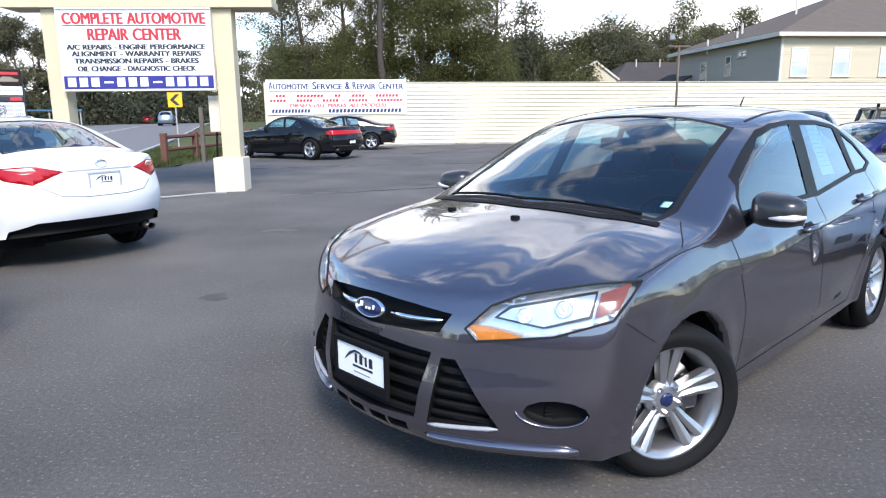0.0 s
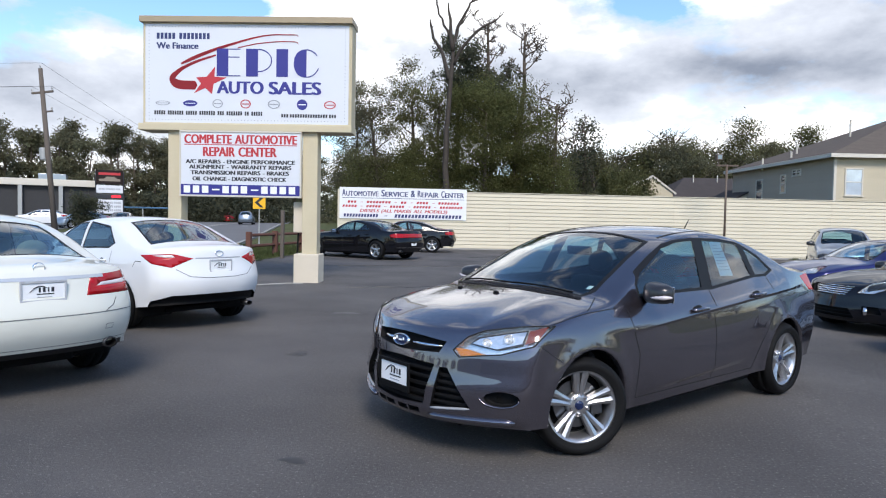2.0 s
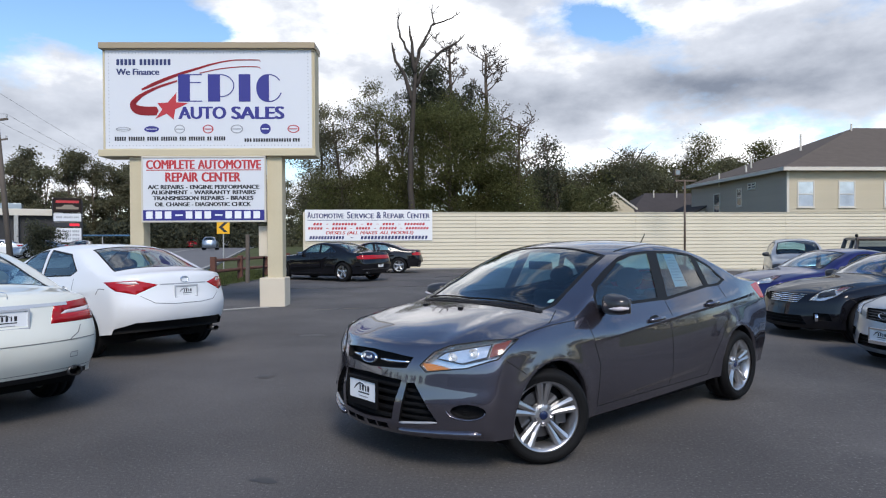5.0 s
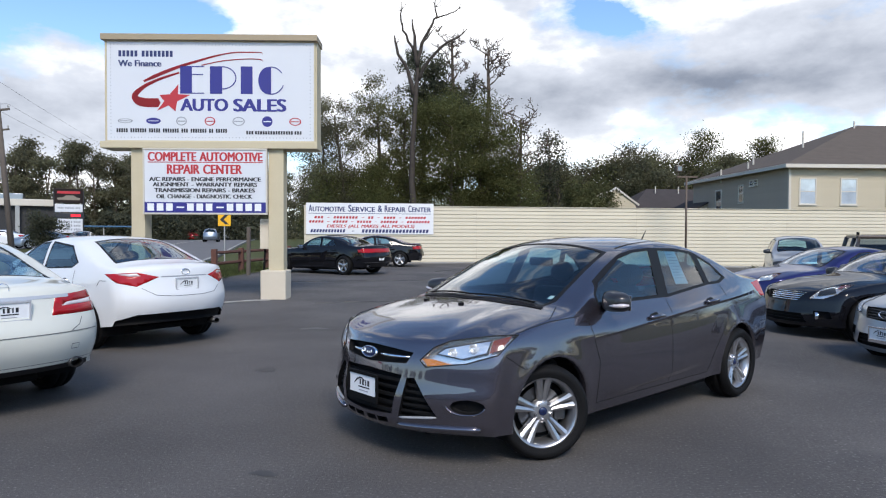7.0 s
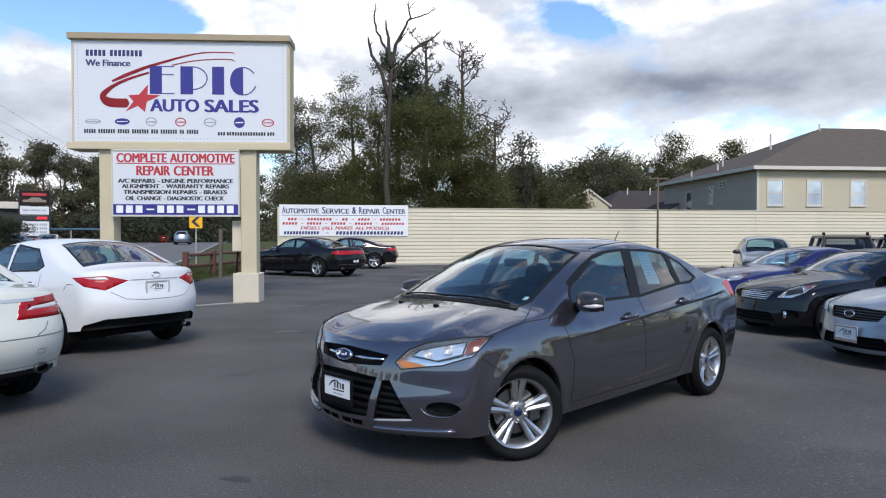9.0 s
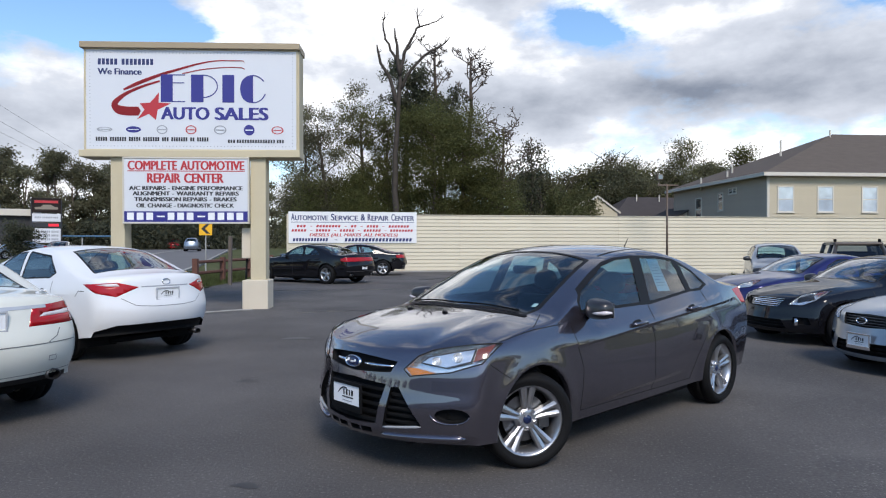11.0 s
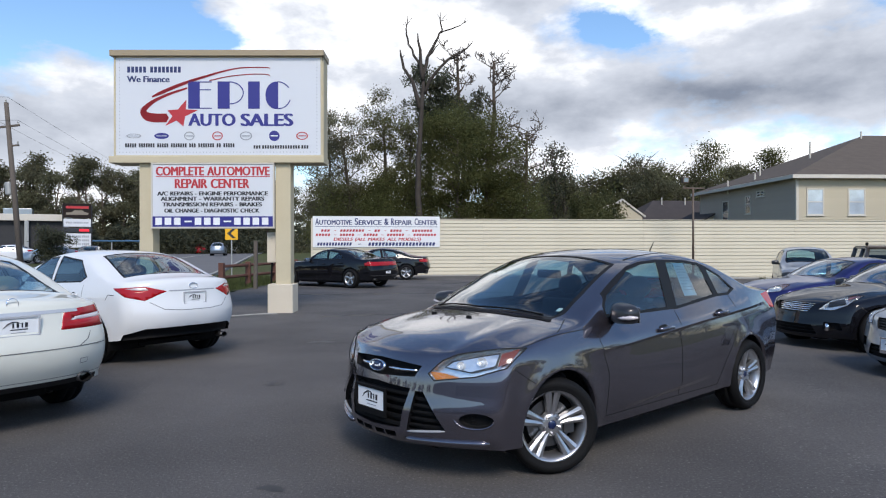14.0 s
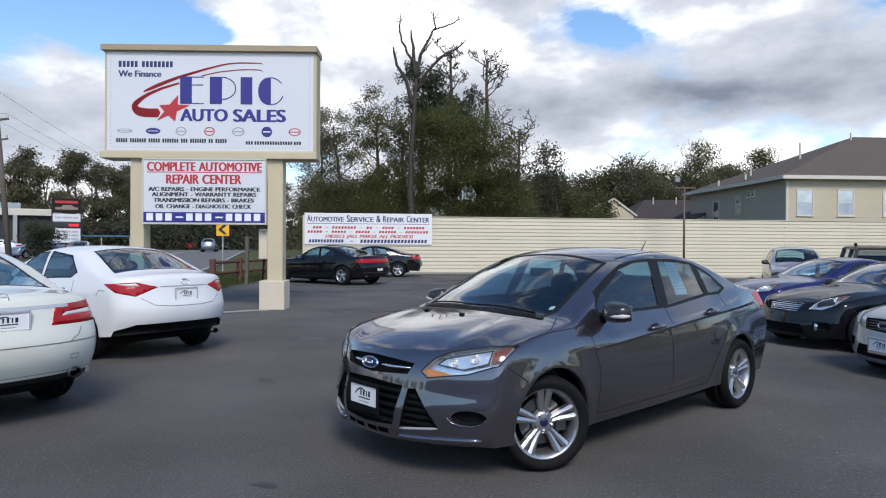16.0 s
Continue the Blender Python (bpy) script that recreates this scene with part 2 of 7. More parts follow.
CLOTH = surf("dark_seat_cloth", (0.03, 0.03, 0.033), 0.9, var=0.2, scale=12, fine=200, spec=0.15)
LINING = surf("cabin_lining", (0.045, 0.045, 0.047), 0.85, var=0.1, spec=0.2)
PALELINING = surf("tan_cabin_lining", (0.28, 0.25, 0.2), 0.85, var=0.1, spec=0.2)
PLATE = surf("plate_white", (0.8, 0.81, 0.82), 0.35, var=0.03)
AMBER = surf("amber_lens", (0.6, 0.2, 0.025), 0.25, var=0.25, scale=30, fine=120, coat=0.6, bump=0.4, bump_scale=60)
MARKER = surf("dull_amber_lens", (0.22, 0.06, 0.035), 0.2, var=0.05, coat=0.8)
REDLENS = surf("red_lens", (0.36, 0.006, 0.01), 0.2, var=0.1, scale=12, coat=0.35, spec=0.25)
SOFTGAP = surf("pale_panel_gap", (0.13, 0.13, 0.13), 0.7)
PALEFRAME = surf("pale_plate_frame", (0.55, 0.56, 0.58), 0.25, 0.3, var=0.03)
CLEARLENS = surf("pale_lens", (0.62, 0.55, 0.55), 0.15, var=0.05, coat=1.0)
REFLECTOR = surf("lamp_reflector", (0.8, 0.8, 0.8), 0.24, 0.75, var=0.08, scale=22, fine=60, bump=0.2, bump_scale=16)
BULB = surf("lamp_bulb", (0.85, 0.85, 0.85), 0.2, var=0.03)
GLASS = glass("car_glass", (0.58, 0.78, 0.84), 2.0, 1.52)
SIDEGLASS = glass("side_glass", (0.42, 0.68, 0.84), 2.6, 1.52)
TINT = glass("tinted_glass", (0.25, 0.3, 0.32), 1.6, 1.52)
LENS = glass("lamp_lens", (0.9, 0.92, 0.93), 1.0, 1.45)
STICKER = surf("pale_sticker", (0.3, 0.45, 0.45), 0.6, var=0.04)
BARK = surf("bark", (0.1, 0.08, 0.065), 0.95, var=0.3, scale=3, fine=30, bump=0.6, bump_scale=25, spec=0.1)
DEADWOOD = surf("dead_wood", (0.06, 0.051, 0.045), 0.95, var=0.3, scale=2, fine=25, bump=0.6, bump_scale=20, spec=0.1)
LEAF_A = leafy("leaf_green", (0.118, 0.122, 0.05))
LEAF_B = leafy("leaf_olive", (0.135, 0.135, 0.062))
LEAF_C = leafy("needle_dark", (0.095, 0.1, 0.068))
DARKBRICK = surf("dark_brick", (0.12, 0.115, 0.11), 0.8, var=0.2, scale=2, fine=20)
LEAF_D = leafy("leaf_brown", (0.15, 0.145, 0.09))
SHINGLE = surf("roof_shingle", (0.115, 0.095, 0.08), 0.9, var=0.18, scale=1.5, fine=18, bump=0.5, bump_scale=14, stretch=(1, 1, 4), spec=0.15)
SHINGLE_DARK = surf("dark_shingle", (0.06, 0.052, 0.05), 0.9, var=0.18, scale=1.5, fine=18, spec=0.15)
HOUSE_CREAM = surf("cream_clapboard", (0.47, 0.41, 0.3), 0.7, var=0.05, scale=0.8, fine=20, per_object=0.02)
# the same cream boards with the left wall's shade put into the colour
HOUSE_CREAM_SHADED = surf("shaded_cream_clapboard", (0.38, 0.325, 0.265), 0.7, var=0.05, scale=0.8, fine=20, per_object=0.02)
TRIMWHITE = surf("white_trim", (0.55, 0.51, 0.44), 0.6, var=0.04)
WINDOWGLASS = surf("house_glass", (0.42, 0.48, 0.55), 0.08, 0.0, var=0.35, scale=1.6, spec=0.6, coat=1.0)
DARKGLASS = surf("dark_house_glass", (0.07, 0.08, 0.1), 0.06, var=0.2, spec=0.6, coat=1.0)
REDWOOD = surf("red_brown_wood", (0.12, 0.05, 0.035), 0.85, var=0.2, scale=3, fine=30)
POLEWOOD = surf("pole_wood", (0.11, 0.09, 0.075), 0.9, var=0.2, scale=1.5, fine=25)
GALV = surf("galvanised", (0.35, 0.35, 0.34), 0.5, 0.5, var=0.1)
BROWNMETAL = surf("brown_metal", (0.1, 0.07, 0.05), 0.55, var=0.1)
SIGNYELLOW = surf("sign_yellow", (0.8, 0.42, 0.01), 0.4, var=0.03)
PAPER = surf("window_sticker", (0.66, 0.72, 0.7), 0.7, var=0.03)
WIRE = surf("wire", (0.02, 0.02, 0.02), 0.6)
PAINT_GREY = paint("grey_metallic_paint", (0.099, 0.088, 0.108), 0.85, 0.25, 1.0)
MIRRORSHELL = surf("mirror_shell_grey", (0.03, 0.029, 0.031), 0.3, 0.3, var=0.03, scale=4, coat=0.35)
PAINT_WHITE = paint("white_paint", (0.7, 0.71, 0.72), 0.0, 0.35)
PAINT_CREAM = paint("warm_white_paint", (0.68, 0.68, 0.61), 0.0, 0.35)
PAINT_BLACK = paint("black_paint", (0.006, 0.006, 0.008), 0.0, 0.3)
PAINT_BLUE = paint("blue_paint", (0.016, 0.016, 0.1), 0.5, 0.32)
PAINT_SILVER = paint("silver_paint", (0.24, 0.28, 0.33), 0.7, 0.32)
PAINT_BROWN = paint("dark_brown_paint", (0.06, 0.05, 0.042), 0.4, 0.35)
PAINT_RED = paint("red_paint", (0.3, 0.01, 0.012), 0.2, 0.32)
PAINT_PALE = paint("pale_silver_paint", (0.36, 0.37, 0.38), 0.5, 0.32)
PAINT_TAN = paint("tan_paint", (0.22, 0.17, 0.14), 0.6, 0.35)

# ---- mesh helpers ----
def mesh_from(name, bm, mats, smooth=False):
    me = bpy.data.meshes.new(name)
    bm.to_mesh(me)
    bm.free()
    for m in (mats if isinstance(mats, (list, tuple)) else [mats]):
        me.materials.append(m)
    if smooth:
        me.shade_smooth()
    return me


def part(name, bm, material, parent=None, label="", smooth=False, at=None):
    """Links a bmesh (or a mesh) as one object under a thing or a part, placed in the parent's space."""
    me = mesh_from(name, bm, material, smooth) if isinstance(bm, bmesh.types.BMesh) else bm
    ob = new(name, me)
    if parent is not None:
        ob.parent = parent
    if at is not None:
        ob.matrix_basis = at
    if label:
        tagged(ob, label)
    return ob


def thing(name, m=None, label="", category="", group="", kind=""):
    ob = new(name)
    if m is not None:
        ob.matrix_basis = m
    return tagged(ob, label, category, group, kind)


def box(bm, lo, hi, bevel=0.0, m=None):
    """Adds a box between two corners, its edges bevelled."""
    c = [(p + q) / 2 for p, q in zip(lo, hi)]
    d = [abs(q - p) for p, q in zip(lo, hi)]
    r = bmesh.ops.create_cube(bm, size=1, matrix=Matrix.LocRotScale(c, None, d))
    vs = r["verts"]
    if bevel:
        es = list({e for v in vs for e in v.link_edges})
        rb = bmesh.ops.bevel(bm, geom=es, offset=bevel, segments=2, affect="EDGES", profile=0.5)
        vs = list({v for f in rb["faces"] for v in f.verts} | {v for v in vs if v.is_valid})
    if m is not None:
        bmesh.ops.transform(bm, matrix=m, verts=vs)
    return vs


def boxed(lo, hi, bevel=0.0, m=None):
    bm = bmesh.new()
    box(bm, lo, hi, bevel, m)
    return bm


def lathe(profile, n=48, axis="y"):
    """Turns a profile of (radius, height) round an axis."""
    bm = bmesh.new()
    rings = []
    for k in range(n):
        a = 2 * math.pi * k / n
        ring = []
        for r, h in profile:
            c, s = r * math.cos(a), r * math.sin(a)
            ring.append(bm.verts.new((c, h, s) if axis == "y" else (c, s, h)))
        rings.append(ring)
    for k in range(n):
        p, q = rings[k], rings[(k + 1) % n]
        for i in range(len(profile) - 1):
            bm.faces.new((p[i], p[i + 1], q[i + 1], q[i]))
    bmesh.ops.remove_doubles(bm, verts=bm.verts, dist=1e-5)
    bmesh.ops.recalc_face_normals(bm, faces=bm.faces)
    return bm


def tube(bm, pts, radii, n=8):
    """A tapered tube through points."""
    pts = [Vector(p) for p in pts]
    rings = []
    for i, p in enumerate(pts):
        d = (pts[min(i + 1, len(pts) - 1)] - pts[max(i - 1, 0)]).normalized()
        s = d.orthogonal().normalized()
        t = d.cross(s)
        r = radii[i] if isinstance(radii, (list, tuple)) else radii
        if i and rings:
            ref = (rings[-1][0].co - pts[i - 1])
            ref = ref - ref.dot(d) * d
            if ref.length > 1e-7:
                s = ref.normalized()
                t = d.cross(s)
        rings.append([bm.verts.new(p + r * (math.cos(2 * math.pi * k / n) * s + math.sin(2 * math.pi * k / n) * t)) for k in range(n)])
    for p, q in zip(rings, rings[1:]):
        for k in range(n):
            bm.faces.new((p[k], p[(k + 1) % n], q[(k + 1) % n], q[k]))
    for ring in (rings[0][::-1], rings[-1]):
        bm.faces.new(ring)
    return bm


def flat_shape(points, depth=0.004, holes=None):
    """A flat plate with the outline of points (x, z), its face at -y."""
    bm = bmesh.new()
    f = bm.faces.new([bm.verts.new((x, 0, z)) for x, z in points])
    r = bmesh.ops.extrude_face_region(bm, geom=[f])
    for v in (g for g in r["geom"] if isinstance(g, bmesh.types.BMVert)):
        v.co.y -= depth
    bmesh.ops.recalc_face_normals(bm, faces=bm.faces)
    return bm


def word_mesh(text, weight, italic):
    cu = bpy.data.curves.new("word", "FONT")
    cu.body, cu.extrude, cu.offset, cu.shear, cu.resolution_u = text, 0.01, 0.0, italic, 4
    tmp = bpy.data.objects.new("word", cu)
    me = bpy.data.meshes.new_from_object(tmp)
    bpy.data.objects.remove(tmp)
    if weight:
        # a bold stroke: the letters struck three times, a little apart
        bold = bmesh.new()
        for i in (0, -1, 1):
            n = len(bold.verts)
            bold.from_mesh(me)
            bold.verts.ensure_lookup_table()
            bmesh.ops.translate(bold, verts=bold.verts[n:], vec=(i * abs(weight) * 1.2, abs(i) * weight * 0.3, -abs(i) * 0.002 - max(i, 0) * 0.002))
        bold.to_mesh(me)
        bold.free()
    c = np.empty(len(me.vertices) * 3)
    me.vertices.foreach_get("co", c)
    return me, c.reshape(-1, 3)


def lettering(text, x0, x1, z, height, material, parent, y, weight=0.0, italic=0.0, name="lettering", space=0.3):
    """Raised letters between x0 and x1, standing on z, facing -y; one part for each word."""
    words = [word_mesh(w, weight, italic) for w in text.split()]
    cap = word_mesh("E", weight, italic)[1]
    lo_z, hi_z = cap[:, 1].min(), cap[:, 1].max()
    total = sum(np.ptp(c[:, 0]) for _, c in words) + space * (len(words) - 1)
    k = (x1 - x0) / total
    x = x0
    for me, c in words:
        lo, hi = c.min(0), c.max(0)
        p = np.empty_like(c)
        p[:, 0] = x + (c[:, 0] - lo[0]) * k
        p[:, 2] = z + (c[:, 1] - lo_z) / (hi_z - lo_z) * height
        p[:, 1] = y - (c[:, 2] - lo[2]) / max(hi[2] - lo[2], 1e-6) * 0.006
        me.vertices.foreach_set("co", p.ravel())
        me.materials.clear()
        me.materials.append(material)
        me.update()
        part(name, me, material, parent)
        x += (hi[0] - lo[0] + space) * k


def bars(widths, x0, x1, z, height, material, parent, y, gap=0.25, name="print_bar", lean=0.0):
    """Print that is not spelled out: each word a row of plain upright blocks, one for each sign."""
    total = sum(widths) + gap * (len(widths) - 1)
    k = (x1 - x0) / total
    x = x0
    for w in widths:
        word = bmesh.new()
        for c in range(max(1, round(w))):
            a = x + (c + 0.1) * k * w / max(1, round(w))
            lo, hi = (0.0, 1.0) if w > 1 else (0.38, 0.58)
            vs = box(word, (a, y - 0.005, z + lo * height), (a + (0.7 if w > 1 else 0.8) * k, y, z + hi * height))
            for v in vs:
                v.co.x += lean * (v.co.z - z)
        part(name, word, material, parent)
        x += (w + gap) * k


def pchip(points):
    """A smooth curve through points that never overshoots."""
    xs, ys = (np.array(c, float) for c in zip(*points))
    h, d = np.diff(xs), np.diff(ys) / np.diff(xs)
    m = np.zeros(len(xs))
    m[0], m[-1] = d[0], d[-1]
    for i in range(1, len(xs) - 1):
        if d[i - 1] * d[i] > 0:
            w1, w2 = 2 * h[i] + h[i - 1], h[i] + 2 * h[i - 1]
            m[i] = (w1 + w2) / (w1 / d[i - 1] + w2 / d[i])

    def f(x):
        x = np.clip(x, xs[0], xs[-1])
        i = np.clip(np.searchsorted(xs, x) - 1, 0, len(xs) - 2)
        t = (x - xs[i]) / h[i]
        return ((1 + 2 * t) * (1 - t) ** 2 * ys[i] + t * (1 - t) ** 2 * h[i] * m[i] + t * t * (3 - 2 * t) * ys[i + 1] + t * t * (t - 1) * h[i] * m[i + 1])
    return f


def knife(bm, poly, way, cond, faces=None):
    """Cuts a convex outline, thrown along a direction, into a surface and gives the faces inside it."""
    pts, way = [Vector(p) for p in poly], Vector(way).normalized()
    mid = sum(pts, Vector()) / len(pts)
    cand = [f for f in (faces if faces is not None else bm.faces) if cond(f.calc_center_median(), f.normal)]
    for a, b in zip(pts, pts[1:] + pts[:1]):
        no = (b - a).cross(way)
        if no.length < 1e-9 or not cand:
            continue
        no.normalize()
        if no.dot(mid - a) > 0:
            no = -no
        geom = set(cand)
        for f in cand:
            geom.update(f.edges)
            geom.update(f.verts)
        r = bmesh.ops.bisect_plane(bm, geom=list(geom), dist=1e-5, plane_co=a, plane_no=no)
        cand = [f for f in r["geom"] if isinstance(f, bmesh.types.BMFace) and f.is_valid and no.dot(f.calc_center_median() - a) < 0]
    return cand


def grow(poly, by):
    """The outline moved outwards by a distance (inwards if negative), in its own plane."""
    pts = [Vector(p) for p in poly]
    mid = sum(pts, Vector()) / len(pts)
    n = sum(((q - mid).cross(r - mid) for q, r in zip(pts, pts[1:] + pts[:1])), Vector()).normalized()
    res = []
    for i, p in enumerate(pts):
        e1, e2 = (p - pts[i - 1]).normalized(), (pts[(i + 1) % len(pts)] - p).normalized()
        n1, n2 = e1.cross(n), e2.cross(n)
        b = n1 + n2
        res.append(p + b * (by / max(1 + n1.dot(n2), 0.3)))
    return res


def taken(bm, faces):
    """Lifts faces off a surface into a bmesh of their own."""
    out, made = bmesh.new(), {}
    for f in faces:
        vs = []
        for v in f.verts:
            if v not in made:
                made[v] = out.verts.new(v.co)
            vs.append(made[v])
        try:
            out.faces.new(vs).smooth = True
        except ValueError:
            pass
    bmesh.ops.delete(bm, geom=list(set(faces)), context="FACES")
    return out


def pushed(bm, by, wall=True):
    """Moves a lifted sheet by a vector, with walls back to where it was."""
    old = list(bm.faces)
    r = bmesh.ops.extrude_face_region(bm, geom=old, use_keep_orig=True)
    for g in r["geom"]:
        if isinstance(g, bmesh.types.BMVert):
            g.co += Vector(by)
    bmesh.ops.delete(bm, geom=old, context="FACES_ONLY")
    return bm


def sheet(bm, thick):
    """Gives a lifted sheet thickness inwards."""
    bmesh.ops.recalc_face_normals(bm, faces=bm.faces)
    bmesh.ops.solidify(bm, geom=list(bm.faces), thickness=thick)
    return bm

# ---- cars ----
# A car stands in its own frame: x runs from the front bumper backwards, its left side is at -y, the wheels stand on z = 0.
def body_shell(sp, step):
    """The painted shell of a car from its side, plan and end profiles."""
    L, W = sp["length"], sp["width"] / 2
    top, belt, plan = pchip(sp["top"]), pchip(sp["belt"]), pchip(sp["plan"])
    bot = pchip(sp["bottom"])
    front, rear = pchip(sp["front"]), pchip(sp["rear"])
    side = pchip(sp.get("side", [(0, 0.915), (0.3, 0.972), (0.62, 1.0), (0.86, 0.992), (1.0, 0.955)]))
    mid = sp["roof_mid"]

    def width_at(s, z):
        zb = belt(s)
        low = W * plan(s) * side(np.clip(z / zb, 0, 1))
        d = np.maximum(z - zb, 0)
        y = low - sp["tumble"] * d - 0.16 * d * d
        for ax in (sp["axle"], sp["axle"] + sp["base"]):
            r = np.hypot(s - ax, z - sp["tyre"])
            y = y + 0.016 * np.exp(-((r - sp["tyre"] - 0.05) / 0.07) ** 2)
        return y

    nw = round(1.15 / step)
    lines = []
    for s0, z0, s1, z1, amount in sorted(sp.get("crease", ()), key=lambda c: c[1]):
        sm = (s0 + s1) / 2
        share = ((z0 + z1) / 2 - float(bot(sm))) / (float(top(sm)) - sp.get("crown", 0.055) - float(bot(sm)))
        lines.append((round(share * nw), s0, z0, s1, z1, amount))

    def rows_along(w, s, zb, ze):
        """Lets rows of the mesh run along the pressed lines of the flanks."""
        w0, r0, res = 0.0, 0.0 * s, w + 0.0 * s
        for k, s0, z0, s1, z1, _ in lines + [(nw, 0, 0, 1, 0, 0)]:
            wc = k / nw
            if k == nw:
                rc = 1.0 + 0.0 * s
            else:
                on = np.clip((s - s0 + 0.35) / 0.35, 0, 1) * np.clip((s1 + 0.35 - s) / 0.35, 0, 1)
                rc = wc + on * ((z0 + (z1 - z0) * (s - s0) / (s1 - s0) - zb) / (ze - zb) - wc)
            res = np.where((w >= w0) & (w <= wc), r0 + (w - w0) / (wc - w0) * (rc - r0), res)
            w0, r0 = wc, rc
        return res

    def place(u, v, w):
        sf = front(w) + sp["bow"] * np.abs(v) ** sp["bow_power"]
        sr = L - rear(w) - sp["tail_bow"] * np.abs(v) ** 3.0
        s = sf + u * (sr - sf)
        t = np.clip((s - mid + 0.6) / 1.2, 0, 1)
        t = 1 - 2 * t * t * (3 - 2 * t)
        crown = sp.get("crown", 0.055)
        hood = np.clip((sp["cowl"] - s) / 0.3, 0, 1)
        z_top = top(s - 0.15 * v * v * t) - crown * np.abs(v) ** 2.4 + hood * sp.get("hood_line", 0.0) * np.exp(-((np.abs(v) - 0.66) / 0.1) ** 2)
        z_edge = top(s - 0.15 * t) - crown
        zb = bot(s)
        w = rows_along(w, s, zb, z_edge)
        return s, v * width_at(s, zb + w * (z_edge - zb)), zb + w * (z_top - zb)

    nu, nv = round(L / step), round(2 * W / step)
    nv += nv % 2
    index, keys = {}, []

    def vert(i, j, k):
        if (i, j, k) not in index:
            index[i, j, k] = len(keys)
            keys.append((i / nu, 2 * j / nv - 1, k / nw))
        return index[i, j, k]
    faces = []
    for i in range(nu):
        for j in range(nv):
            faces.append((vert(i, j, nw), vert(i + 1, j, nw), vert(i + 1, j + 1, nw), vert(i, j + 1, nw)))
        for k in range(nw):
            faces.append((vert(i, 0, k), vert(i + 1, 0, k), vert(i + 1, 0, k + 1), vert(i, 0, k + 1)))
            faces.append((vert(i, nv, k + 1), vert(i + 1, nv, k + 1), vert(i + 1, nv, k), vert(i, nv, k)))
    for j in range(nv):
        for k in range(nw):
            faces.append((vert(0, j, k), vert(0, j, k + 1), vert(0, j + 1, k + 1), vert(0, j + 1, k))[::-1])
            faces.append((vert(nu, j, k), vert(nu, j, k + 1), vert(nu, j + 1, k + 1), vert(nu, j + 1, k)))
    p = np.array(keys)
    co = np.stack(place(p[:, 0], p[:, 1], p[:, 2]), 1)
    edges = np.array(sorted({tuple(sorted((f[a], f[(a + 1) % 4]))) for f in faces for a in range(4)}))
    count = np.bincount(edges.ravel(), minlength=len(co)).astype(float)
    free = p[:, 2] > 0
    for _ in range(sp.get("soften", 3)):
        acc = np.zeros_like(co)
        np.add.at(acc, edges[:, 0], co[edges[:, 1]])
        np.add.at(acc, edges[:, 1], co[edges[:, 0]])
        co[free] = (0.5 * co + 0.5 * acc / count[:, None])[free]
    # the pressed lines: a ledge with a clear edge
    level, flank = np.rint(p[:, 2] * nw), np.abs(p[:, 1]) > 0.999
    for k, s0, z0, s1, z1, amount in lines:
        d = co[:, 2] - z0 - (z1 - z0) * (co[:, 0] - s0) / (s1 - s0)
        on = np.clip((co[:, 0] - s0) / 0.4, 0, 1) * np.clip((s1 - co[:, 0]) / 0.4, 0, 1) * flank
        g = np.where(level >= k, np.exp(-(d / 0.13) ** 2), -0.4 * np.exp(-((d + step) / 0.14) ** 2))
        co[:, 1] += np.sign(p[:, 1]) * amount * on * g
    bm = bmesh.new()
    vs = [bm.verts.new(c) for c in co]
    for f in faces:
        bm.faces.new([vs[i] for i in f]).smooth = True
    bm.verts.index_update()
    for k, s0, z0, s1, z1, amount in lines:
        for e in bm.edges:
            a, b = (v.index for v in e.verts)
            if flank[a] and flank[b] and level[a] == level[b] and level[a] in (k, k - 1) and amount > 0.0095 and s0 + 0.1 < e.verts[0].co.x < s1 - 0.05:
                e.smooth = False
    bmesh.ops.recalc_face_normals(bm, faces=bm.faces)
    return bm


def tree_of(bm):
    from mathutils.bvhtree import BVHTree
    return BVHTree.FromBMesh(bm)


def onto(shell, p, way):
    """The place and normal where a ray meets the shell."""
    hit = shell.ray_cast(Vector(p), Vector(way))
    return (hit[0], hit[1]) if hit[0] is not None else (None, None)


def ribbon(shell, pts, way, width=0.006, lift=0.0015, n=40):
    """A thin strip laid on the shell along a line thrown on it."""
    bm = bmesh.new()
    pts = [Vector(p) for p in pts]
    way = Vector(way).normalized()
    dense = []
    for a, b in zip(pts, pts[1:]):
        k = max(2, int((b - a).length / 0.04))
        dense += [a.lerp(b, i / k) for i in range(k)]
    dense.append(pts[-1])
    last = None
    got = [(h, q) for h, q in (onto(shell, p - way * 2, way) for p in dense) if h is not None]
    for i, (h, q) in enumerate(got):
        d = got[min(i + 1, len(got) - 1)][0] - got[max(i - 1, 0)][0]
        if d.length < 1e-6:
            continue
        if q.dot(way) > 0:
            q = -q
        s = d.normalized().cross(q).normalized() * width / 2
        row = (bm.verts.new(h + q * lift + s), bm.verts.new(h + q * lift - s))
        if last and (row[0].co - last[0].co).length < 0.3:
            bm.faces.new((last[0], last[1], row[1], row[0]))
        last = row
    return bm


